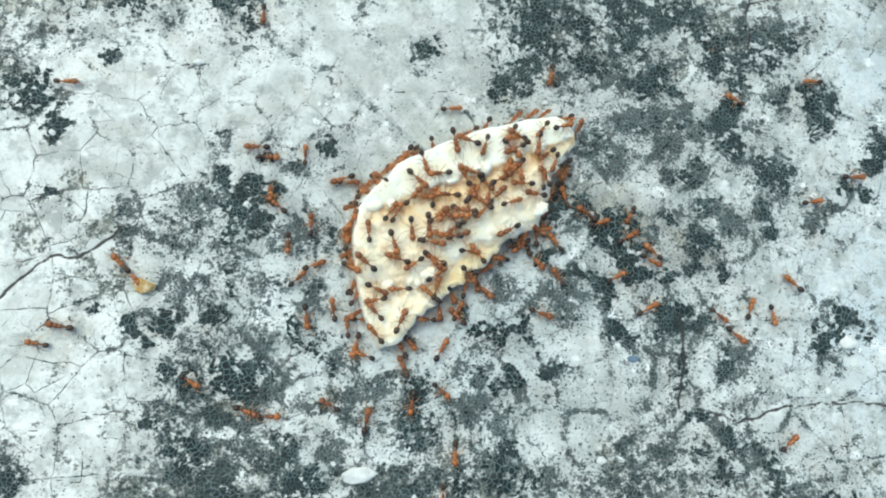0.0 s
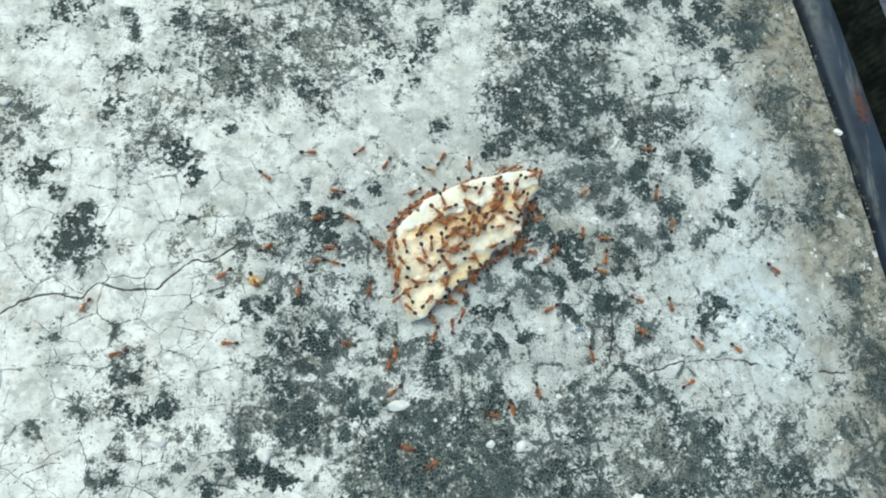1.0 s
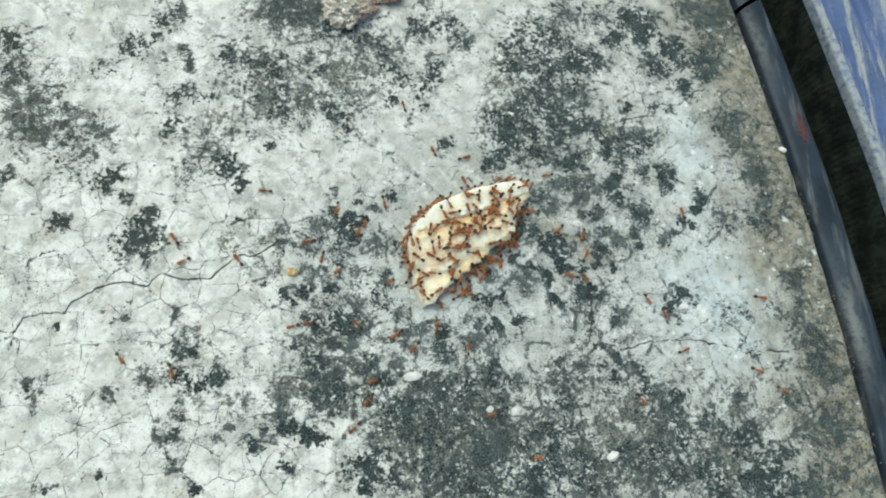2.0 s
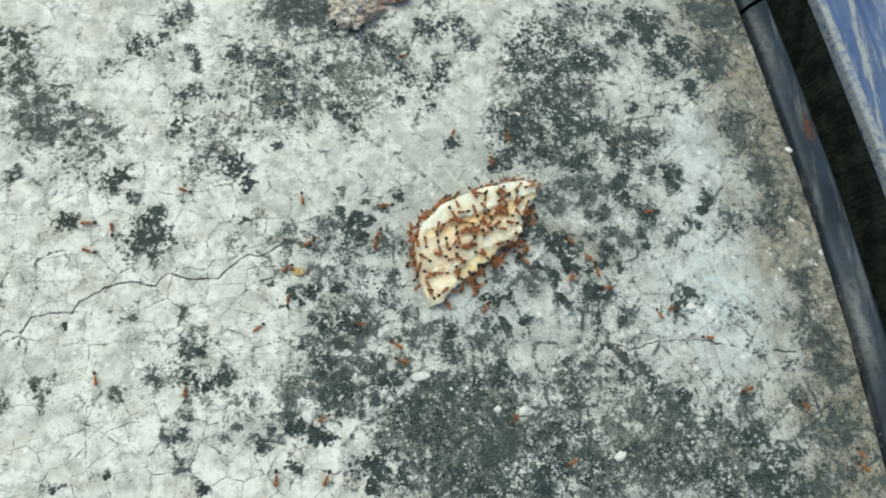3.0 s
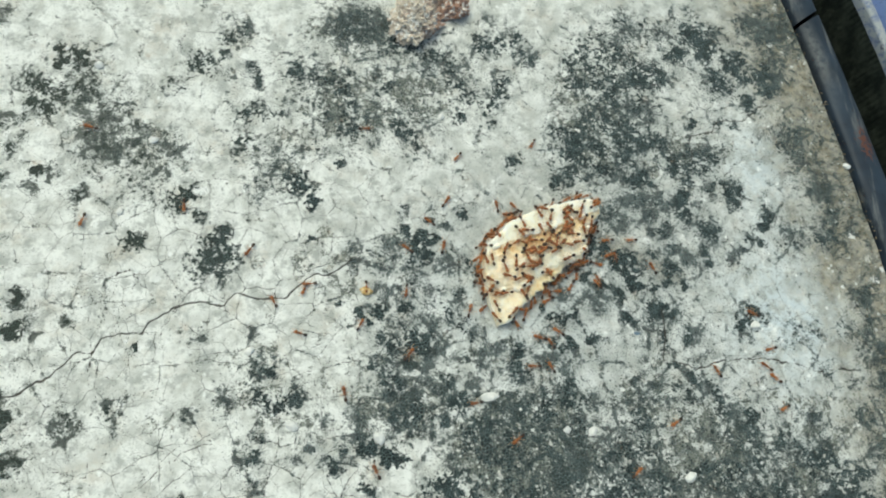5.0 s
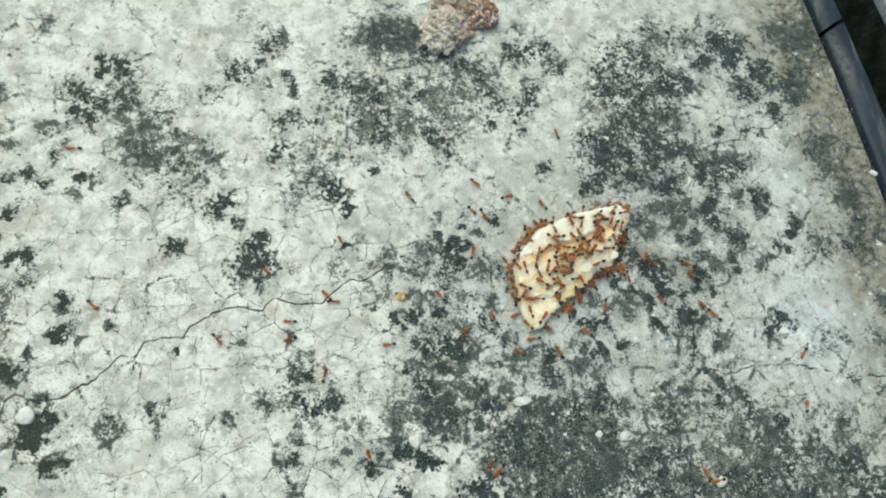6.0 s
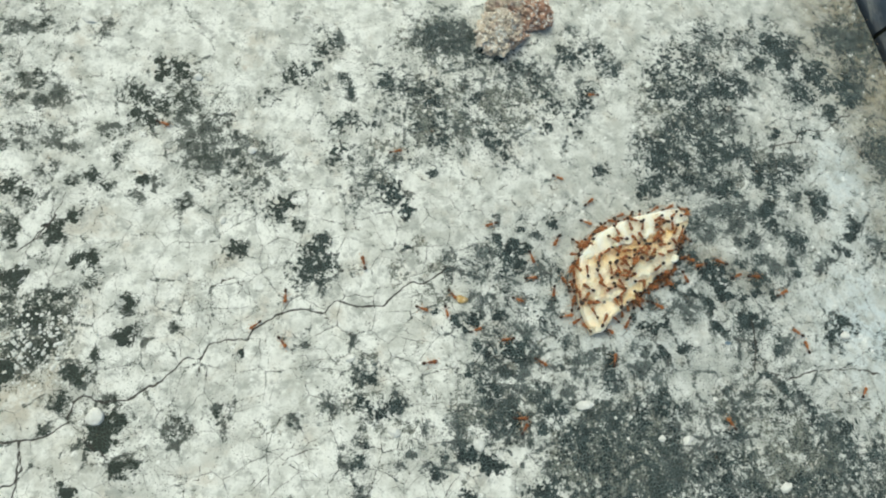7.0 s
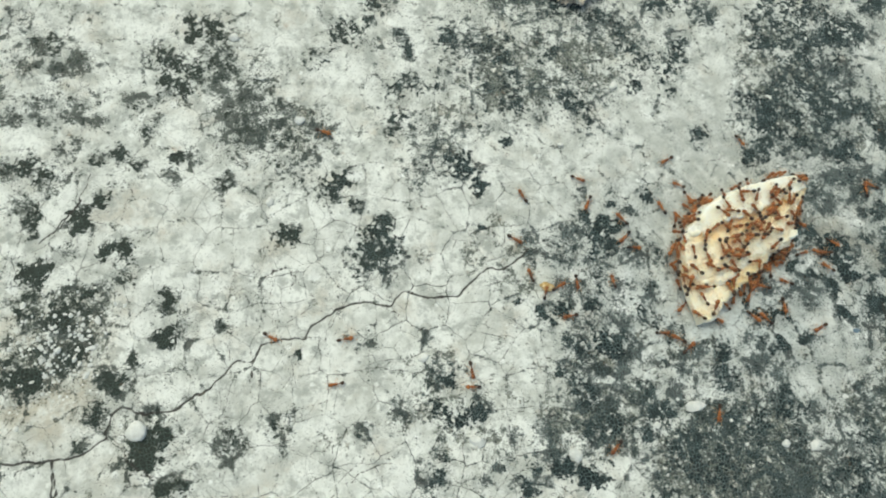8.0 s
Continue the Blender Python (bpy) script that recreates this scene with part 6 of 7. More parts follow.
WALKERS.append([(0, 2.4, -28.6, -40), (0.5, 7.2, -35.8, -30), (1, 16.9, -35.2, -80), (1.5, 9.3, -43.9, -140), (3, 11.9, -46.1, -300), (3.5, 24.2, -41.1, -359), (4, 17.3, -46.1, -208), (4.5, 12.7, -35.0, -234), (6, -8.9, -9.5, -231), (6.5, -9.4, -8.0, -117), (7, -11.7, -15.0, -100), (7.5, -14.2, -10.5, -237), (8, -14.8, -10.2, -365)])
WALKERS.append([(0, 2.4, -24.2, 60), (0.5, 8.3, -13.8, 43), (1, 16.2, -11.3, -7), (1.5, 10.8, -14.2, -118), (3, 15.0, -13.6, -36), (3.5, 17.2, -18.8, -68), (4, 21.9, -30.4, -110), (4.5, 30.2, -38.1, -140), (6, 32.4, -52.7, -170), (6.5, 30.9, -50.5, -231), (7, 23.3, -41.2, -234), (7.5, 16.9, -31.1, -230), (8, 8.1, -23.0, -223)])
WALKERS.append([(0, 4.0, -35.3, 270), (0.5, 12.8, -39.4, 420), (1, 12.4, -38.0, 281), (1.5, 15.2, -51.4, 360), (3, 22.8, -54.1, 386), (3.5, 31.0, -43.8, 433), (4, 22.3, -53.8, 290), (4.5, 19.1, -51.8, 376), (6, 30.2, -51.7, 480), (6.5, 35.3, -37.6, 426), (7, 42.0, -25.8, 465), (7.5, 31.4, -20.1, 510), (8, 21.3, -13.7, 507)])
WALKERS.append([(0, 2.7, -39.8, 270), (0.5, 3.9, -40.8, 90), (1, 9.0, -39.3, -4), (1.5, 10.0, -41.2, 80), (3, -8.8, -9.3, 107), (3.5, -1.8, -1.7, -6), (4, 11.8, -11.6, -36), (4.5, 13.5, -12.7, 136), (6, 0.2, -0.5, 181), (6.5, 9.9, -12.8, 291), (7, 6.1, -15.8, 237), (7.5, 8.1, -15.6, 136), (8, -5.7, -4.4, 141)])
WALKERS.append([(0, 13.9, -19.9, -20), (0.5, 19.4, -20.3, 20), (1, 26.7, -29.1, -80), (1.5, 30.9, -41.9, -80), (3, 61.4, -40.4, 21), (3.5, 51.4, -33.8, 26), (4, 64.8, -38.8, -21), (4.5, 59.7, -37.0, 146), (6, 33.9, -18.2, 142), (6.5, 25.1, -10.0, 103), (7, 32.2, -10.8, 0), (7.5, 33.2, -10.7, -180), (8, 21.2, -10.9, -179)])
WALKERS.append([(0, 4.3, -20.4, 136), (0.5, -8.4, -8.0, 101), (1, 3.9, -18.3, -40), (1.5, 4.4, -18.8, -66), (3, 4.6, -19.9, -234), (3.5, -5.9, -4.6, -217), (4, -15.4, -4.7, -180), (4.5, -13.6, -5.2, -212), (6, -29.3, 4.1, -230), (6.5, -19.4, -2.6, -407), (7, -24.4, -1.2, -520), (7.5, -33.4, -3.4, -590), (8, -34.4, -0.9, -600)])
WALKERS.append([(0, 3.4, 4.6, 5), (0.5, 7.6, 3.9, 10), (1, 5.7, 5.1, -90), (1.5, 16.1, -7.3, -76), (3, 10.7, -14.3, -200), (3.5, -1.1, -1.1, -247), (4, 10.1, -12.7, -401), (4.5, 13.0, -13.2, -427), (6, 10.7, -12.4, -532), (6.5, 8.0, -13.9, -687), (7, 12.6, -11.1, -593), (7.5, -1.6, -1.4, -504), (8, 7.4, -14.9, -416)])
WALKERS.append([(0, 15.8, 9.5, 260), (0.5, 17.4, -3.4, 277), (1, 17.4, -3.5, 162), (1.5, 3.4, 1.1, 126), (3, 9.0, 8.0, 104), (3.5, 1.0, 11.0, 210), (4, 7.8, 2.8, 350), (4.5, 12.3, 9.1, 240), (6, 16.0, -9.5, 282), (6.5, 16.3, -10.5, 295), (7, 16.8, -11.2, 291), (7.5, 20.0, -20.3, 190), (8, 8.4, -17.2, 165)])
WALKERS.append([(0, 39.3, 7.0, 150), (0.5, 37.0, 8.0, 209), (1, 27.6, 0.5, 213), (1.5, 17.5, -4.6, 183), (3, -1.9, -0.9, 225), (3.5, 7.0, -15.3, 224), (4, -4.4, -3.3, 224), (4.5, 5.8, -16.5, 323), (6, 9.7, -14.1, 482), (6.5, -3.2, -2.3, 494), (7, -4.1, -0.0, 340), (7.5, -3.4, -1.8, 188), (8, -3.7, -0.5, 304)])
WALKERS.append([(0, 49.9, 9.9, 180), (0.5, 41.3, 7.7, 184), (1, 40.7, 9.3, 184), (1.5, 29.0, 6.9, 191), (3, 8.6, 2.8, 195), (3.5, -2.1, -1.6, 161), (4, -6.5, 8.0, 140), (4.5, -10.6, 13.9, 200), (6, -15.3, 8.0, 320), (6.5, -15.0, 5.8, 440), (7, -9.8, 10.1, 338), (7.5, -2.4, 0.6, 299), (8, -5.1, 1.7, 159)])
WALKERS.append([(0, 53.9, -2.6, 0), (0.5, 60.1, -3.8, -40), (1, 62.5, -13.4, -40), (1.5, 66.8, -11.8, 0), (3, 73.7, -43.3, -40), (3.5, 70.9, -32.5, 105), (4, 70.3, -30.1, 60), (4.5, 59.1, -25.6, 151), (6, 31.7, -9.1, 160), (6.5, 19.9, -11.3, 178), (7, 20.9, -8.6, 196), (7.5, 10.2, -14.0, 207), (8, 10.0, -14.3, 89)])
WALKERS.append([(0, 48.2, -5.9, 10), (0.5, 55.5, -5.3, -170), (1, 43.5, -6.0, -279), (1.5, 55.9, -2.6, -283), (3, 44.5, -1.9, -172), (3.5, 33.2, -6.0, -176), (4, 21.5, -3.3, -183), (4.5, 21.4, -5.4, -180), (6, 16.7, -5.0, -152), (6.5, 15.2, -8.8, -62), (7, 18.0, -7.5, -9), (7.5, 18.0, -9.2, -30), (8, 22.8, -8.9, -30)])
WALKERS.append([(0, 25.1, -8.0, 240), (0.5, 14.7, -11.0, 221), (1, 19.8, -12.6, 211), (1.5, 9.9, -13.9, 151), (3, -1.0, -1.1, 195), (3.5, 7.9, -14.4, 305), (4, 8.3, -14.2, 461), (4.5, 8.3, -14.1, 385), (6, 7.1, -14.8, 491), (6.5, -2.5, -1.8, 347), (7, 6.4, -15.9, 311), (7.5, 7.9, -14.0, 253), (8, 5.5, -18.8, 244)])
WALKERS.append([(0, 19.8, -8.0, 146), (0.5, 5.4, 1.8, 145), (1, 0.5, 5.4, 60), (1.5, 0.8, 6.2, 50), (3, 12.4, 14.9, -70), (3.5, 4.5, 5.9, -80), (4, 16.2, -7.0, -124), (4.5, 0.3, -0.5, -200), (6, -0.6, -1.0, -67), (6.5, 6.6, -15.7, -41), (7, 12.6, -12.5, -28), (7.5, 20.8, -23.1, 20), (8, 17.9, -24.5, -153)])
WALKERS.append([(0, 17.1, -6.1, 106), (0.5, 13.5, 6.1, 40), (1, 18.5, -4.9, 206), (1.5, 3.2, 1.0, 226), (3, 9.8, -13.9, 206), (3.5, 0.4, -0.4, 41), (4, 14.2, -10.1, 14), (4.5, 1.1, -0.0, 137), (6, -0.4, 3.4, 130), (6.5, 2.7, 7.2, 10), (7, 6.0, 1.9, -120), (7.5, -2.5, -1.8, -67), (8, 11.9, -11.6, -34)])
WALKERS.append([(0, 21.2, -9.1, 18), (0.5, 24.8, -7.9, 15), (1, 26.4, -7.8, 89), (1.5, 24.9, -5.6, 190), (3, 25.2, -9.0, 323), (3.5, 26.6, -6.9, 480), (4, 23.7, -6.2, 360), (4.5, 28.3, -5.8, 180), (6, 17.2, -4.0, 200), (6.5, 10.3, -12.2, 232), (7, 11.0, -11.9, 117), (7.5, 3.5, 1.1, 218), (8, 9.3, -13.2, 292)])
WALKERS.append([(0, 24.6, -10.8, 30), (0.5, 35.6, -4.5, 80), (1, 41.1, 0.8, -100), (1.5, 30.3, -4.4, -122), (3, 31.0, -15.7, -76), (3.5, 33.8, -18.5, -40), (4, 29.7, -16.2, 127), (4.5, 28.4, -11.4, 110), (6, 32.1, -11.5, 142), (6.5, 21.5, -6.0, 151), (7, 25.5, -7.9, 160), (7.5, 14.0, -11.3, 205), (8, 7.1, -16.3, 216)])
WALKERS.append([(0, 27.7, -12.5, 138), (0.5, 18.7, -4.5, 163), (1, 21.5, -10.5, 229), (1.5, 15.9, -7.7, 180), (3, 15.8, -10.5, 287), (3.5, 16.5, -9.9, 362), (4, 18.4, -10.4, 219), (4.5, 11.4, -14.0, 230), (6, 11.9, -18.1, 260), (6.5, 8.7, -19.6, 360), (7, 12.4, -13.2, 384), (7.5, 14.5, -16.9, 279), (8, 12.9, -16.4, 161)])
WALKERS.append([(0, 23.0, -15.6, 30), (0.5, 30.6, -17.2, 20), (1, 29.1, -14.5, -14), (1.5, 42.1, -20.0, -60), (3, 44.0, -24.6, -60), (3.5, 40.8, -24.2, -180), (4, 29.7, -19.4, -198), (4.5, 18.1, -16.7, -213), (6, 16.6, -10.8, -268), (6.5, 17.7, -7.5, -158), (7, 10.6, -13.3, -147), (7.5, 8.6, -13.3, -153), (8, 6.4, -15.4, -136)])
WALKERS.append([(0, 26.6, -19.3, 30), (0.5, 36.4, -23.6, -22), (1, 46.1, -27.0, -50), (1.5, 57.7, -28.6, -15), (3, 84.7, -55.7, -40), (3.5, 80.2, -54.7, 120), (4, 70.9, -47.2, 142), (4.5, 61.4, -39.9, 142), (6, 36.2, -20.2, 141), (6.5, 27.2, -12.2, 71), (7, 38.1, -14.4, 28), (7.5, 44.1, -3.1, 140), (8, 32.7, 2.2, 155)])
WALKERS.append([(0, 27.3, -13.5, -29), (0.5, 32.9, -16.7, -25), (1, 41.9, -20.3, -80), (1.5, 30.2, -17.6, -186), (3, 32.6, -19.4, -360), (3.5, 34.5, -30.9, -434), (4, 40.0, -44.7, -380), (4.5, 47.5, -39.2, -241), (6, 24.5, -17.1, -231), (6.5, 25.7, -11.9, -302), (7, 28.3, -10.9, -338), (7.5, 31.5, -9.5, -360), (8, 31.4, 1.1, -269)])
WALKERS.append([(0, 16.1, -15.7, 123), (0.5, 13.9, -12.4, 91), (1, 15.9, -9.3, 195), (1.5, 10.2, -13.4, 222), (3, 9.8, -14.9, 140), (3.5, -3.1, -2.2, 58), (4, 11.8, -11.6, -34), (4.5, 11.2, -11.8, 145), (6, -2.5, -1.8, 218), (6.5, 8.1, -14.3, 324), (7, 11.6, -12.2, 391), (7.5, 11.1, -12.5, 508), (8, -3.8, -2.7, 507)])
WALKERS.append([(0, 13.4, -13.7, -47), (0.5, 16.4, -16.9, -49), (1, 20.0, -21.3, -150), (1.5, 10.4, -14.8, -191), (3, 3.9, -18.1, -218), (3.5, -4.5, -3.3, -229), (4, -9.5, -2.7, -90), (4.5, -6.2, -4.9, -51), (6, 3.4, -18.4, -59), (6.5, 3.6, -21.2, -87), (7, 3.5, -21.2, -122), (7.5, 0.6, -26.1, -109), (8, -2.6, -38.7, -104)])
WALKERS.append([(0, 15.9, -11.6, 128), (0.5, 5.4, 1.8, 145), (1, 14.0, -10.3, 282), (1.5, 9.1, -16.1, 229), (3, 6.2, -19.1, 219), (3.5, 6.4, -18.3, 300), (4, 9.8, -25.4, 360), (4.5, 8.2, -25.3, 508), (6, 7.8, -24.1, 499), (6.5, 2.4, -20.4, 464), (7, 6.2, -17.5, 483), (7.5, -7.2, -5.7, 496), (8, -8.8, -2.8, 479)])
WALKERS.append([(0, 35.3, -19.9, -40), (0.5, 46.2, -25.2, -20), (1, 35.6, -19.6, -21), (1.5, 45.5, -24.5, -45), (3, 47.3, -23.4, -160), (3.5, 35.9, -19.5, -209), (4, 32.3, -15.0, -290), (4.5, 21.6, -9.6, -214), (6, 22.8, -8.6, -390), (6.5, 25.7, -6.9, -520), (7, 17.5, -6.9, -518), (7.5, 11.3, -12.7, -463), (8, 16.5, -11.1, -343)])
WALKERS.append([(0, 37.2, -22.2, -40), (0.5, 46.4, -32.4, -40), (1, 36.5, -25.6, -219), (1.5, 27.9, -17.2, -219), (3, 25.9, -17.0, -135), (3.5, 16.4, -9.7, -216), (4, 15.0, -9.1, -155), (4.5, 9.3, -13.0, -137), (6, 6.9, -16.6, -107), (6.5, 8.4, -16.0, -16), (7, 10.0, -17.5, -27), (7.5, 11.5, -17.5, -59), (8, 11.7, -20.5, -85)])
WALKERS.append([(0, 39.2, -19.2, 70), (0.5, 42.5, -5.7, 80), (1, 30.9, -8.6, 172), (1.5, 20.6, -2.4, 164), (3, 17.8, -5.0, 230), (3.5, 13.1, -11.3, 244), (4, 15.4, -9.8, 125), (4.5, 4.1, 1.4, 12), (6, 15.3, -10.2, -48), (6.5, 15.1, -10.9, -153), (7, 13.3, -11.2, -123), (7.5, 14.1, -12.4, -240), (8, 13.0, -10.7, -237)])
WALKERS.append([(0, 42.0, -19.8, -80), (0.5, 41.7, -19.6, -60), (1, 53.4, -28.0, -40), (1.5, 64.6, -34.6, -20), (3, 84.7, -53.0, -51), (3.5, 74.4, -46.7, -224), (4, 70.4, -39.3, -200), (4.5, 56.6, -40.4, -110), (6, 53.7, -38.7, -280), (6.5, 53.7, -38.7, -300), (7, 53.0, -34.9, -300), (7.5, 43.7, -27.2, -214), (8, 33.2, -21.4, -209)])
WALKERS.append([(0, 44.9, -16.1, 140), (0.5, 33.5, -12.5, 164), (1, 30.4, -11.9, 260), (1.5, 30.1, -12.4, 400), (3, 29.9, -13.3, 500), (3.5, 25.6, -11.3, 511), (4, 22.2, -9.1, 514), (4.5, 20.0, -8.5, 612), (6, 21.6, -8.0, 435), (6.5, 20.7, -5.7, 540), (7, 18.1, -2.9, 507), (7.5, 7.6, 2.6, 535), (8, -2.3, -1.2, 561)])
WALKERS.append([(0, 42.7, -34.6, 40), (0.5, 42.6, -34.4, 30), (1, 43.7, -34.4, 30), (1.5, 48.2, -33.6, 30), (3, 54.1, -29.6, -5), (3.5, 55.6, -31.4, -60), (4, 63.1, -30.7, 117), (4.5, 54.1, -28.4, 180), (6, 55.0, -27.6, 230), (6.5, 51.8, -28.9, 180), (7, 40.6, -22.8, 147), (7.5, 31.1, -15.5, 150), (8, 20.0, -10.9, 158)])
WALKERS.append([(0, 4.3, -19.8, 63), (0.5, 6.8, -15.1, 55), (1, 8.3, -14.1, 119), (1.5, -1.0, -1.1, 34), (3, 8.3, -14.7, -31), (3.5, 15.4, -11.1, -28), (4, 16.1, -18.9, -55), (4.5, 18.3, -15.3, 108), (6, 13.7, -11.3, 137), (6.5, 1.7, 0.3, 207), (7, 8.3, -14.0, 284), (7.5, 6.3, -17.7, 234), (8, 6.5, -16.6, 156)])
WALKERS.append([(0, 7.2, -17.2, -42), (0.5, 10.7, -20.4, -190), (1, 6.8, -15.5, -249), (1.5, 8.5, -14.4, -326), (3, 10.8, -12.8, -473), (3.5, 7.4, -17.1, -516), (4, 8.5, -13.8, -595), (4.5, 6.8, -17.6, -488), (6, 4.5, -18.9, -590), (6.5, -5.0, -3.8, -584), (7, -10.5, -4.1, -480), (7.5, -23.5, -1.3, -510), (8, -22.5, -1.8, -475)])
WALKERS.append([(0, 11.9, -11.5, 126), (0.5, 2.9, 0.8, 146), (1, -4.1, -0.7, 210), (1.5, 7.5, -14.8, 300), (3, 5.1, -16.9, 383), (3.5, 9.5, -14.0, 386), (4, 8.0, -15.5, 490), (4.5, -1.3, -1.2, 489), (6, -8.5, 5.0, 380), (6.5, -1.5, -1.4, 344), (7, 3.2, 1.6, 385), (7.5, 6.0, 2.0, 333), (8, 17.0, -5.3, 326)])



# ---- ants ----
def part(name, bm, material, parent, label=""):
    mesh = bpy.data.meshes.new(name)
    for f in bm.faces:
        f.smooth = True
    bm.to_mesh(mesh)
    bm.free()
    mesh.materials.append(material)
    ob = new(name, mesh)
    ob.parent = parent
    if label:
        ob["label"] = label
    return ob


def ball(bm, at, radii, u=10, v=7):
    made = bmesh.ops.create_uvsphere(bm, u_segments=u, v_segments=v, radius=1.0)
    for p in made["verts"]:
        p.co = Vector([(at[k] + p.co[k] * radii[k]) * MM for k in range(3)])


def tube(bm, points, radii, sides=5):
    rings = []
    for k, (p, r) in enumerate(zip(points, radii)):
        a = Vector(points[max(k - 1, 0)])
        b = Vector(points[min(k + 1, len(points) - 1)])
        side = (b - a).normalized().cross(Vector((0, 0, 1))).normalized()
        up = side.cross((b - a).normalized())
        rings.append([bm.verts.new((Vector(p) + (side * math.cos(t) + up * math.sin(t)) * r) * MM) for t in (2 * math.pi * i / sides for i in range(sides))])
    for a, b in zip(rings, rings[1:]):
        for i in range(sides):
            bm.faces.new((a[i], a[(i + 1) % sides], b[(i + 1) % sides], b[i]))
    bm.faces.new(rings[0][::-1])
    bm.faces.new(rings[-1])


def ant(size, stride):
    """One worker, 2.9 mm long, that faces +x and stands on its origin."""
    root = new("ant")
    k = size
    bm = bmesh.new()
    ball(bm, (0.98 * k, 0, 0.52 * k), (0.37 * k, 0.34 * k, 0.28 * k), 12, 8)
    ball(bm, (1.14 * k, 0.19 * k, 0.60 * k), (0.06 * k, 0.04 * k, 0.06 * k), 6, 4)
    ball(bm, (1.14 * k, -0.19 * k, 0.60 * k), (0.06 * k, 0.04 * k, 0.06 * k), 6, 4)
    tube(bm, [(1.28 * k, 0.12 * k, 0.44 * k), (1.42 * k, 0.10 * k, 0.40 * k), (1.47 * k, 0.01, 0.38 * k)], [0.05 * k, 0.04 * k, 0.015 * k])
    tube(bm, [(1.28 * k, -0.12 * k, 0.44 * k), (1.42 * k, -0.10 * k, 0.40 * k), (1.47 * k, -0.01, 0.38 * k)], [0.05 * k, 0.04 * k, 0.015 * k])
    part("head", bm, AMBER, root)
    bm = bmesh.new()
    ball(bm, (0.40 * k, 0, 0.52 * k), (0.30 * k, 0.25 * k, 0.24 * k))
    ball(bm, (0.06 * k, 0, 0.48 * k), (0.30 * k, 0.20 * k, 0.20 * k))
    tube(bm, [(-0.15 * k, 0, 0.45 * k), (-0.32 * k, 0, 0.42 * k), (-0.60 * k, 0, 0.44 * k)], [0.08 * k, 0.06 * k, 0.07 * k])
    ball(bm, (-0.32 * k, 0, 0.48 * k), (0.09 * k, 0.09 * k, 0.13 * k), 8, 5)
    ball(bm, (-0.50 * k, 0, 0.47 * k), (0.10 * k, 0.11 * k, 0.11 * k), 8, 5)
    part("thorax", bm, AMBER, root)
    bm = bmesh.new()
    made = bmesh.ops.create_uvsphere(bm, u_segments=14, v_segments=9, radius=1.0)
    for p in made["verts"]:
        x, y, z = p.co
        slim = 1 - 0.22 * max(-x, 0) ** 2
        p.co = Vector(((-0.92 + 0.38 * x) * k, y * 0.30 * slim * k, (0.47 + 0.27 * z * slim) * k)) * MM
    part("gaster", bm, BLACK, root, "glossy black abdomen")
    for side in (1, -1):
        for n, (hip, knee, foot) in enumerate((((0.50, 0.14), (0.88, 0.52), (1.18, 0.86)), ((0.24, 0.15), (0.28, 0.64), (0.22, 1.04)), ((0.02, 0.14), (-0.32, 0.56), (-0.70, 0.98)))):
            at = Vector((hip[0] * k, side * hip[1] * k, 0.42 * k))
            push = stride * (1 if (n + (side > 0)) % 2 else -1)
            bm = bmesh.new()
            points = [(hip[0] * k, side * hip[1] * k, 0.42 * k), ((knee[0] + push * 0.5) * k, side * knee[1] * k, 0.74 * k), ((foot[0] * 0.8 + knee[0] * 0.2 + push) * k, side * (foot[1] * 0.8 + knee[1] * 0.2) * k, 0.20 * k), ((foot[0] + push) * k, side * foot[1] * k, 0.02 * k)]
            points = [tuple(Vector(p) - at) for p in points]
            tube(bm, points, [0.038 * k, 0.025 * k, 0.016 * k, 0.010 * k], 4)
            part("leg", bm, LEG, root).location = at * MM
        bm = bmesh.new()
        spread = 0.12 * stride
        tube(bm, [(1.22 * k, side * 0.12 * k, 0.60 * k), (1.52 * k, side * 0.42 * k, 0.78 * k), ((1.78 + spread) * k, side * 0.40 * k, 0.60 * k), ((2.0 + spread) * k, side * 0.34 * k, 0.42 * k)], [0.022 * k, 0.018 * k, 0.022 * k, 0.03 * k], 4)
        part("antenna", bm, LEG, root)
    return root


ON_CRUMB = "orange-brown ant with black abdomen feeding on the crumb"
PATTERNS = [tagged(ant(size, stride), ON_CRUMB, "ant", "ants on the crumb") for size, stride in ((1.06, 0.12), (0.98, -0.14), (1.14, 0.05))]
RIDING = []


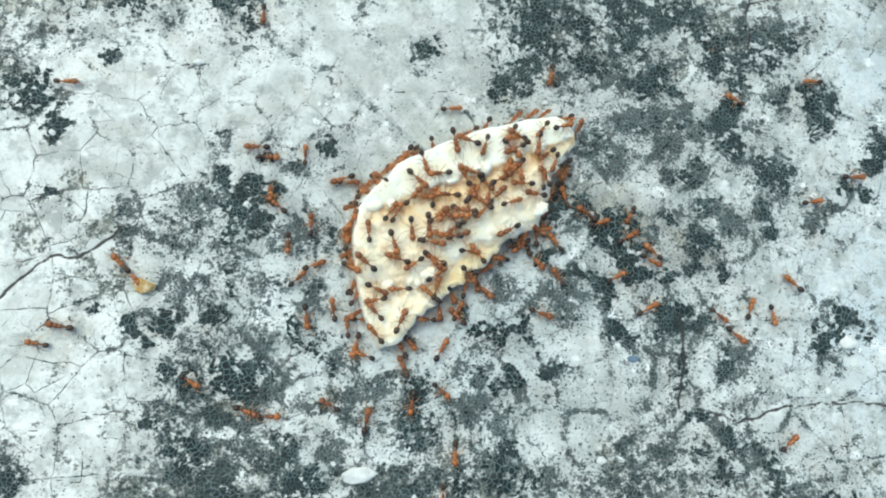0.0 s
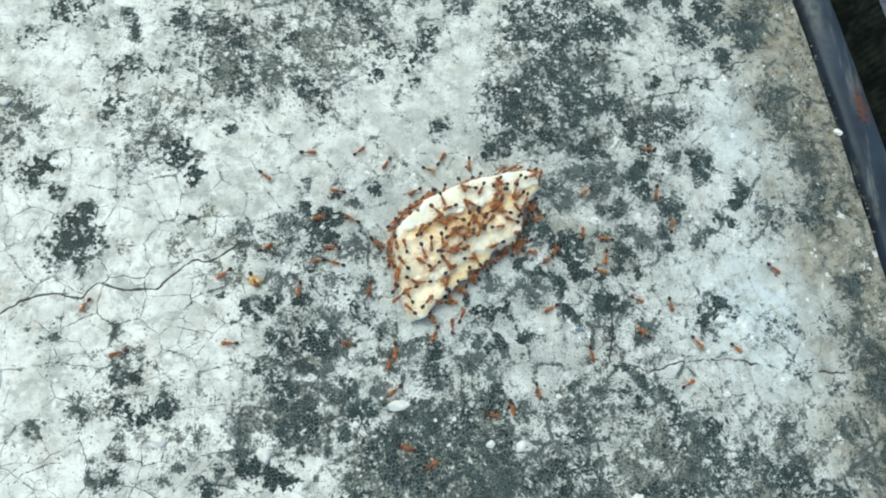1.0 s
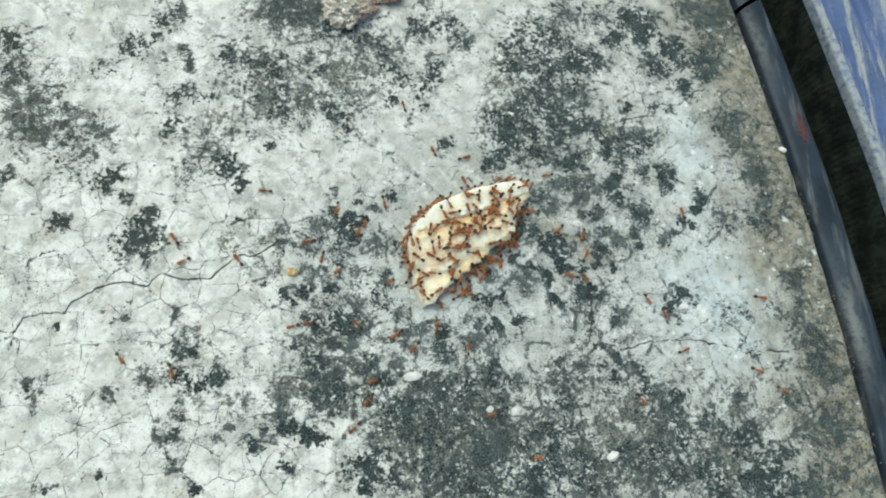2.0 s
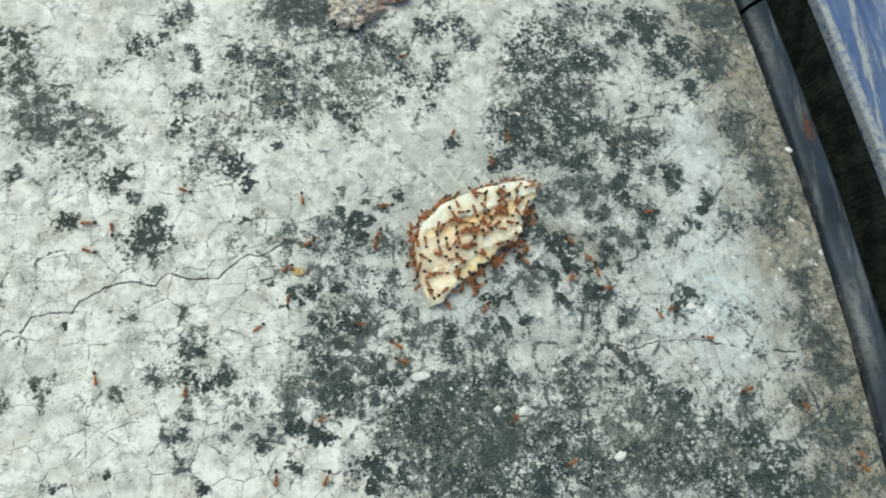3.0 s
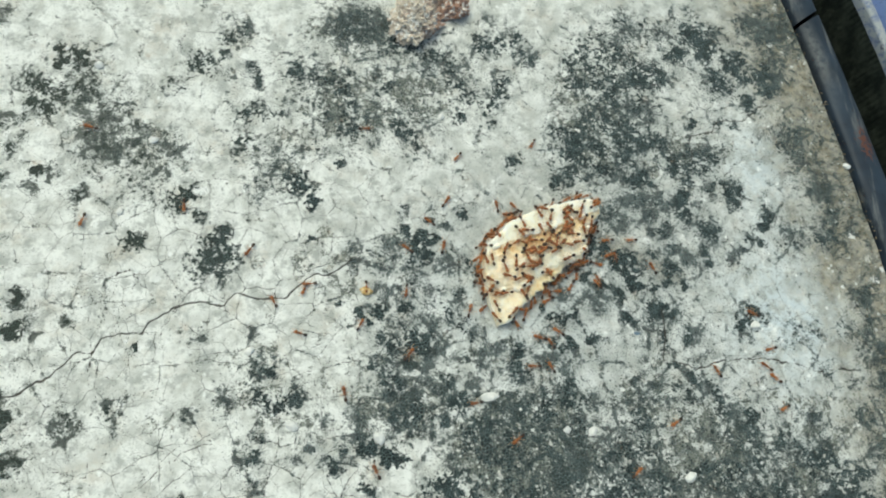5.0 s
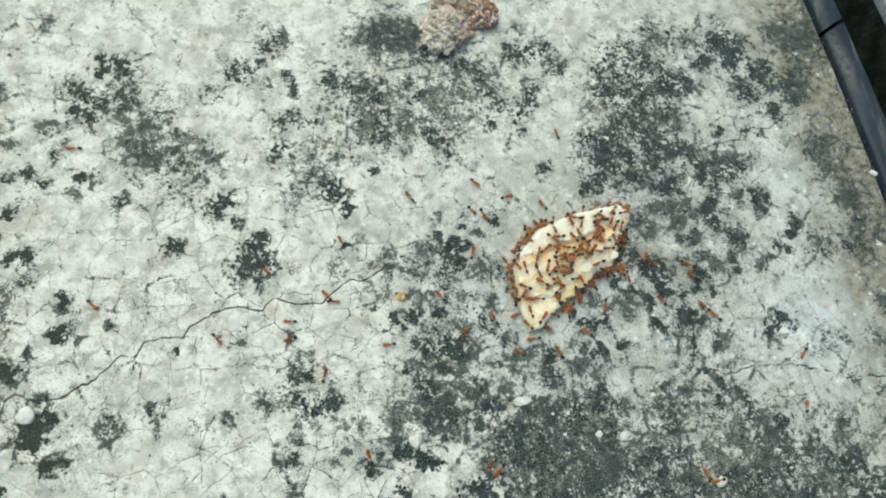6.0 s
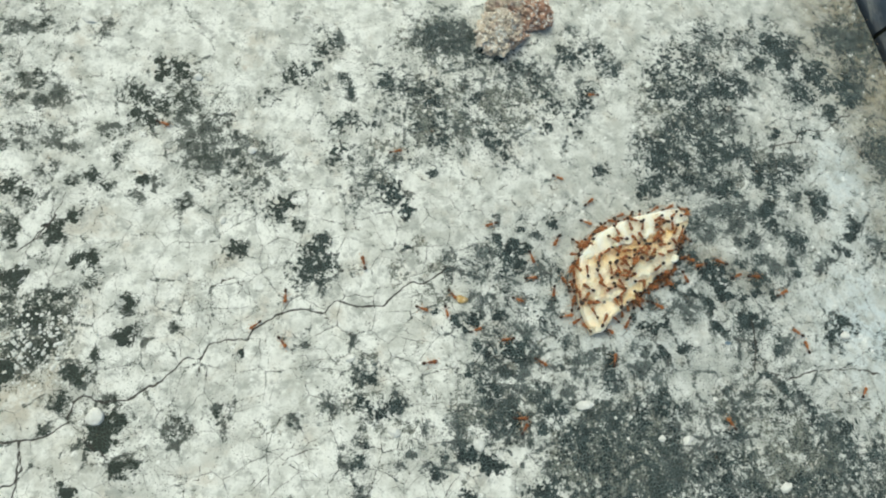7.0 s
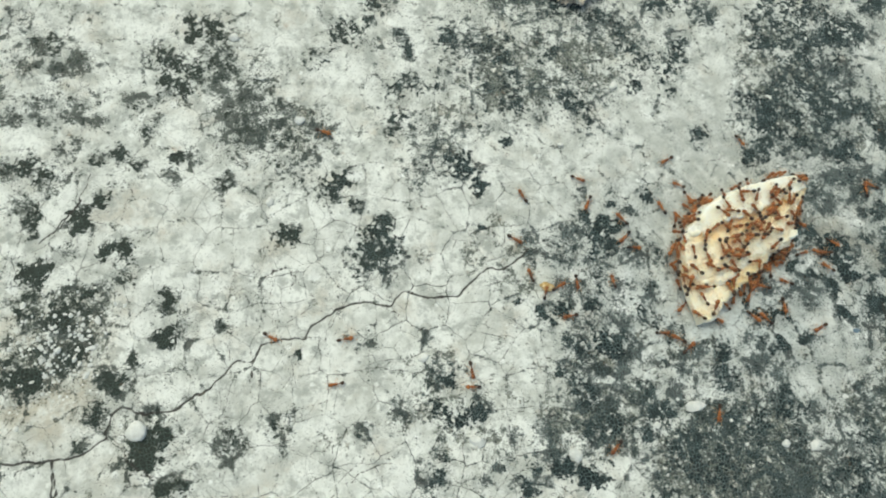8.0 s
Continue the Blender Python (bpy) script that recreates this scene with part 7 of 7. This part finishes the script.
def crumb_spot(u, v):
    """Place and upward direction, in metres, on the crumb or beside its foot."""
    lo, up = float(np.interp(u, U_KNOTS, INNER)), float(np.interp(u, U_KNOTS, OUTER))

    def height(a, b):
        return float(crumb_height(np.float64(a), np.float64(b)))

    inside = min(v - lo, up - v, u + 0.6, 34.3 - u)
    if inside > 0:
        z = height(u, v) * (0.55 + 0.45 * min(1.0, min(up - v, u + 0.6, 34.3 - u) / 0.8)) + 0.15
        e = 0.7
        clip = lambda a, b: height(a, min(max(b, lo + 0.1), up - 0.1))
        gu, gv = (clip(u + e, v) - clip(u - e, v)) / (2 * e), (clip(u, v + e) - clip(u, v - e)) / (2 * e)
        if up - v < 1.0:
            gv -= 1.0 * (1 - (up - v))
        if v - lo < 0.8:
            gv += 0.6
    else:
        z = max(0.1, 0.45 * height(min(max(u, 0.5), 33), min(max(v, lo + 0.2), up - 0.2)) * max(0.0, 1 + inside / 1.6))
        near = min(max(v, lo), up)
        gu, gv = 0.0, (1.2 if v < near else -1.2) * max(0.0, 1 + inside / 1.6)
    q = TIP + u * ALONG + v * ACROSS
    lean = ALONG * gu + ACROSS * gv
    return Vector((q[0] * MM, q[1] * MM, z * MM)), Vector((-lean[0], -lean[1], 1.0)).normalized()


def standing(at, up, heading):
    """Pose of a thing at a place, its z along up and its x towards heading (degrees in plan)."""
    ahead = Vector((math.cos(radians(heading)), math.sin(radians(heading)), 0))
    side = up.cross(ahead).normalized()
    ahead = side.cross(up)
    turn = Matrix((ahead, side, up)).transposed().to_4x4()
    return Matrix.Translation(at) @ turn


CROWD = random.Random(11)
for n in range(20):
    u = 0.8 + 17.5 * (n + CROWD.random()) / 20
    RIDERS.append((u, float(np.interp(u, U_KNOTS, OUTER)) + CROWD.uniform(-0.4, 0.5), CROWD.uniform(-180, 180)))
for n in range(20):
    u = 9.0 + 20 * (n + CROWD.random()) / 20
    RIDERS.append((u, CROWD.uniform(2.2, 7.5) * (1.05 - 0.012 * u), CROWD.uniform(-180, 180)))
for n in range(15):
    u = 2.5 + 29 * (n + CROWD.random()) / 15
    RIDERS.append((u, float(np.interp(u, U_KNOTS, INNER)) - CROWD.uniform(0.1, 1.5), CROWD.uniform(-180, 180)))
CHORD = math.degrees(math.atan2(ALONG[1], ALONG[0]))
for k, (u, v, turn) in enumerate(RIDERS):
    v = min(max(v, float(np.interp(u, U_KNOTS, INNER)) - 0.8), float(np.interp(u, U_KNOTS, OUTER)) + 0.05)
    at, up = crumb_spot(u, v)
    m = standing(at, up, turn + CHORD)
    if k < len(PATTERNS):
        one = PATTERNS[k]
        one.matrix_basis = m
    else:
        one = copy_thing(PATTERNS[k % len(PATTERNS)], m)
    RIDING.append((one, u, v, turn))


ON_SLAB = "orange-brown ant with black abdomen running over the concrete"
ROAMING = []
for k, trail in enumerate(WALKERS):
    t, x, y, turn = trail[0]
    m = pose(x * MM, y * MM, 0.0001, 0, 0, turn)
    one = copy_thing(PATTERNS[k % len(PATTERNS)], m)
    ROAMING.append((tagged(one, ON_SLAB, "ant", "ants on the slab"), trail))


def between(rows, t):
    """Place and heading on a trail at a time, on a smooth curve through its rows."""
    i = max(j for j in range(len(rows) - 1) if rows[j][0] <= t)
    a, b = rows[i], rows[i + 1]
    before, after = rows[max(i - 1, 0)], rows[min(i + 2, len(rows) - 1)]
    f = (t - a[0]) / (b[0] - a[0])
    out = []
    for c in (1, 2):
        s0 = 0.4 * (b[c] - before[c]) * (b[0] - a[0]) / max(b[0] - before[0], 0.1)
        s1 = 0.4 * (after[c] - a[c]) * (b[0] - a[0]) / max(after[0] - a[0], 0.1)
        out.append((2 * f**3 - 3 * f**2 + 1) * a[c] + (f**3 - 2 * f**2 + f) * s0 + (3 * f**2 - 2 * f**3) * b[c] + (f**3 - f**2) * s1)
    return out[0], out[1], a[3] + (b[3] - a[3]) * f * f * (3 - 2 * f)


def motions():
    """Feeding ants shuffle about their spots; the others run over the slab on swinging legs."""
    rng = random.Random(5)
    for one, u, v, turn in RIDING:
        rows, t, du, dv, dt = [], 0.0, 0.0, 0.0, 0.0
        while t < 8.0:
            at, up = crumb_spot(u + du, v + dv)
            rows.append((t, standing(at, up, CHORD + turn + dt)))
            t += rng.uniform(0.6, 1.1)
            du, dv, dt = 0.85 * du + rng.uniform(-0.4, 0.4), 0.8 * dv + rng.uniform(-0.25, 0.25), 0.85 * dt + rng.uniform(-14, 14)
        rows.append((8.0, rows[-1][1]))
        walk(one, rows)
    for k, (one, trail) in enumerate(ROAMING):
        steps = [0.25 * i for i in range(33)]
        rows = []
        for t in steps:
            x, y, turn = between(trail, t)
            rows.append((t, pose(x * MM, y * MM, 0.0001, 0, 0, turn)))
        walk(one, rows)
        legs = [c for c in one.children if c.name.startswith("leg")]
        for n, leg in enumerate(legs):
            hip = leg.location.copy()
            side = 1 if (n % 3 + n // 3 + k) % 2 else -1
            swing = [(0.2 * i, pose(*hip, 0, 0, 13 * side * (1 if i % 2 else -1))) for i in range(41)]
            walk(leg, swing)


motions()
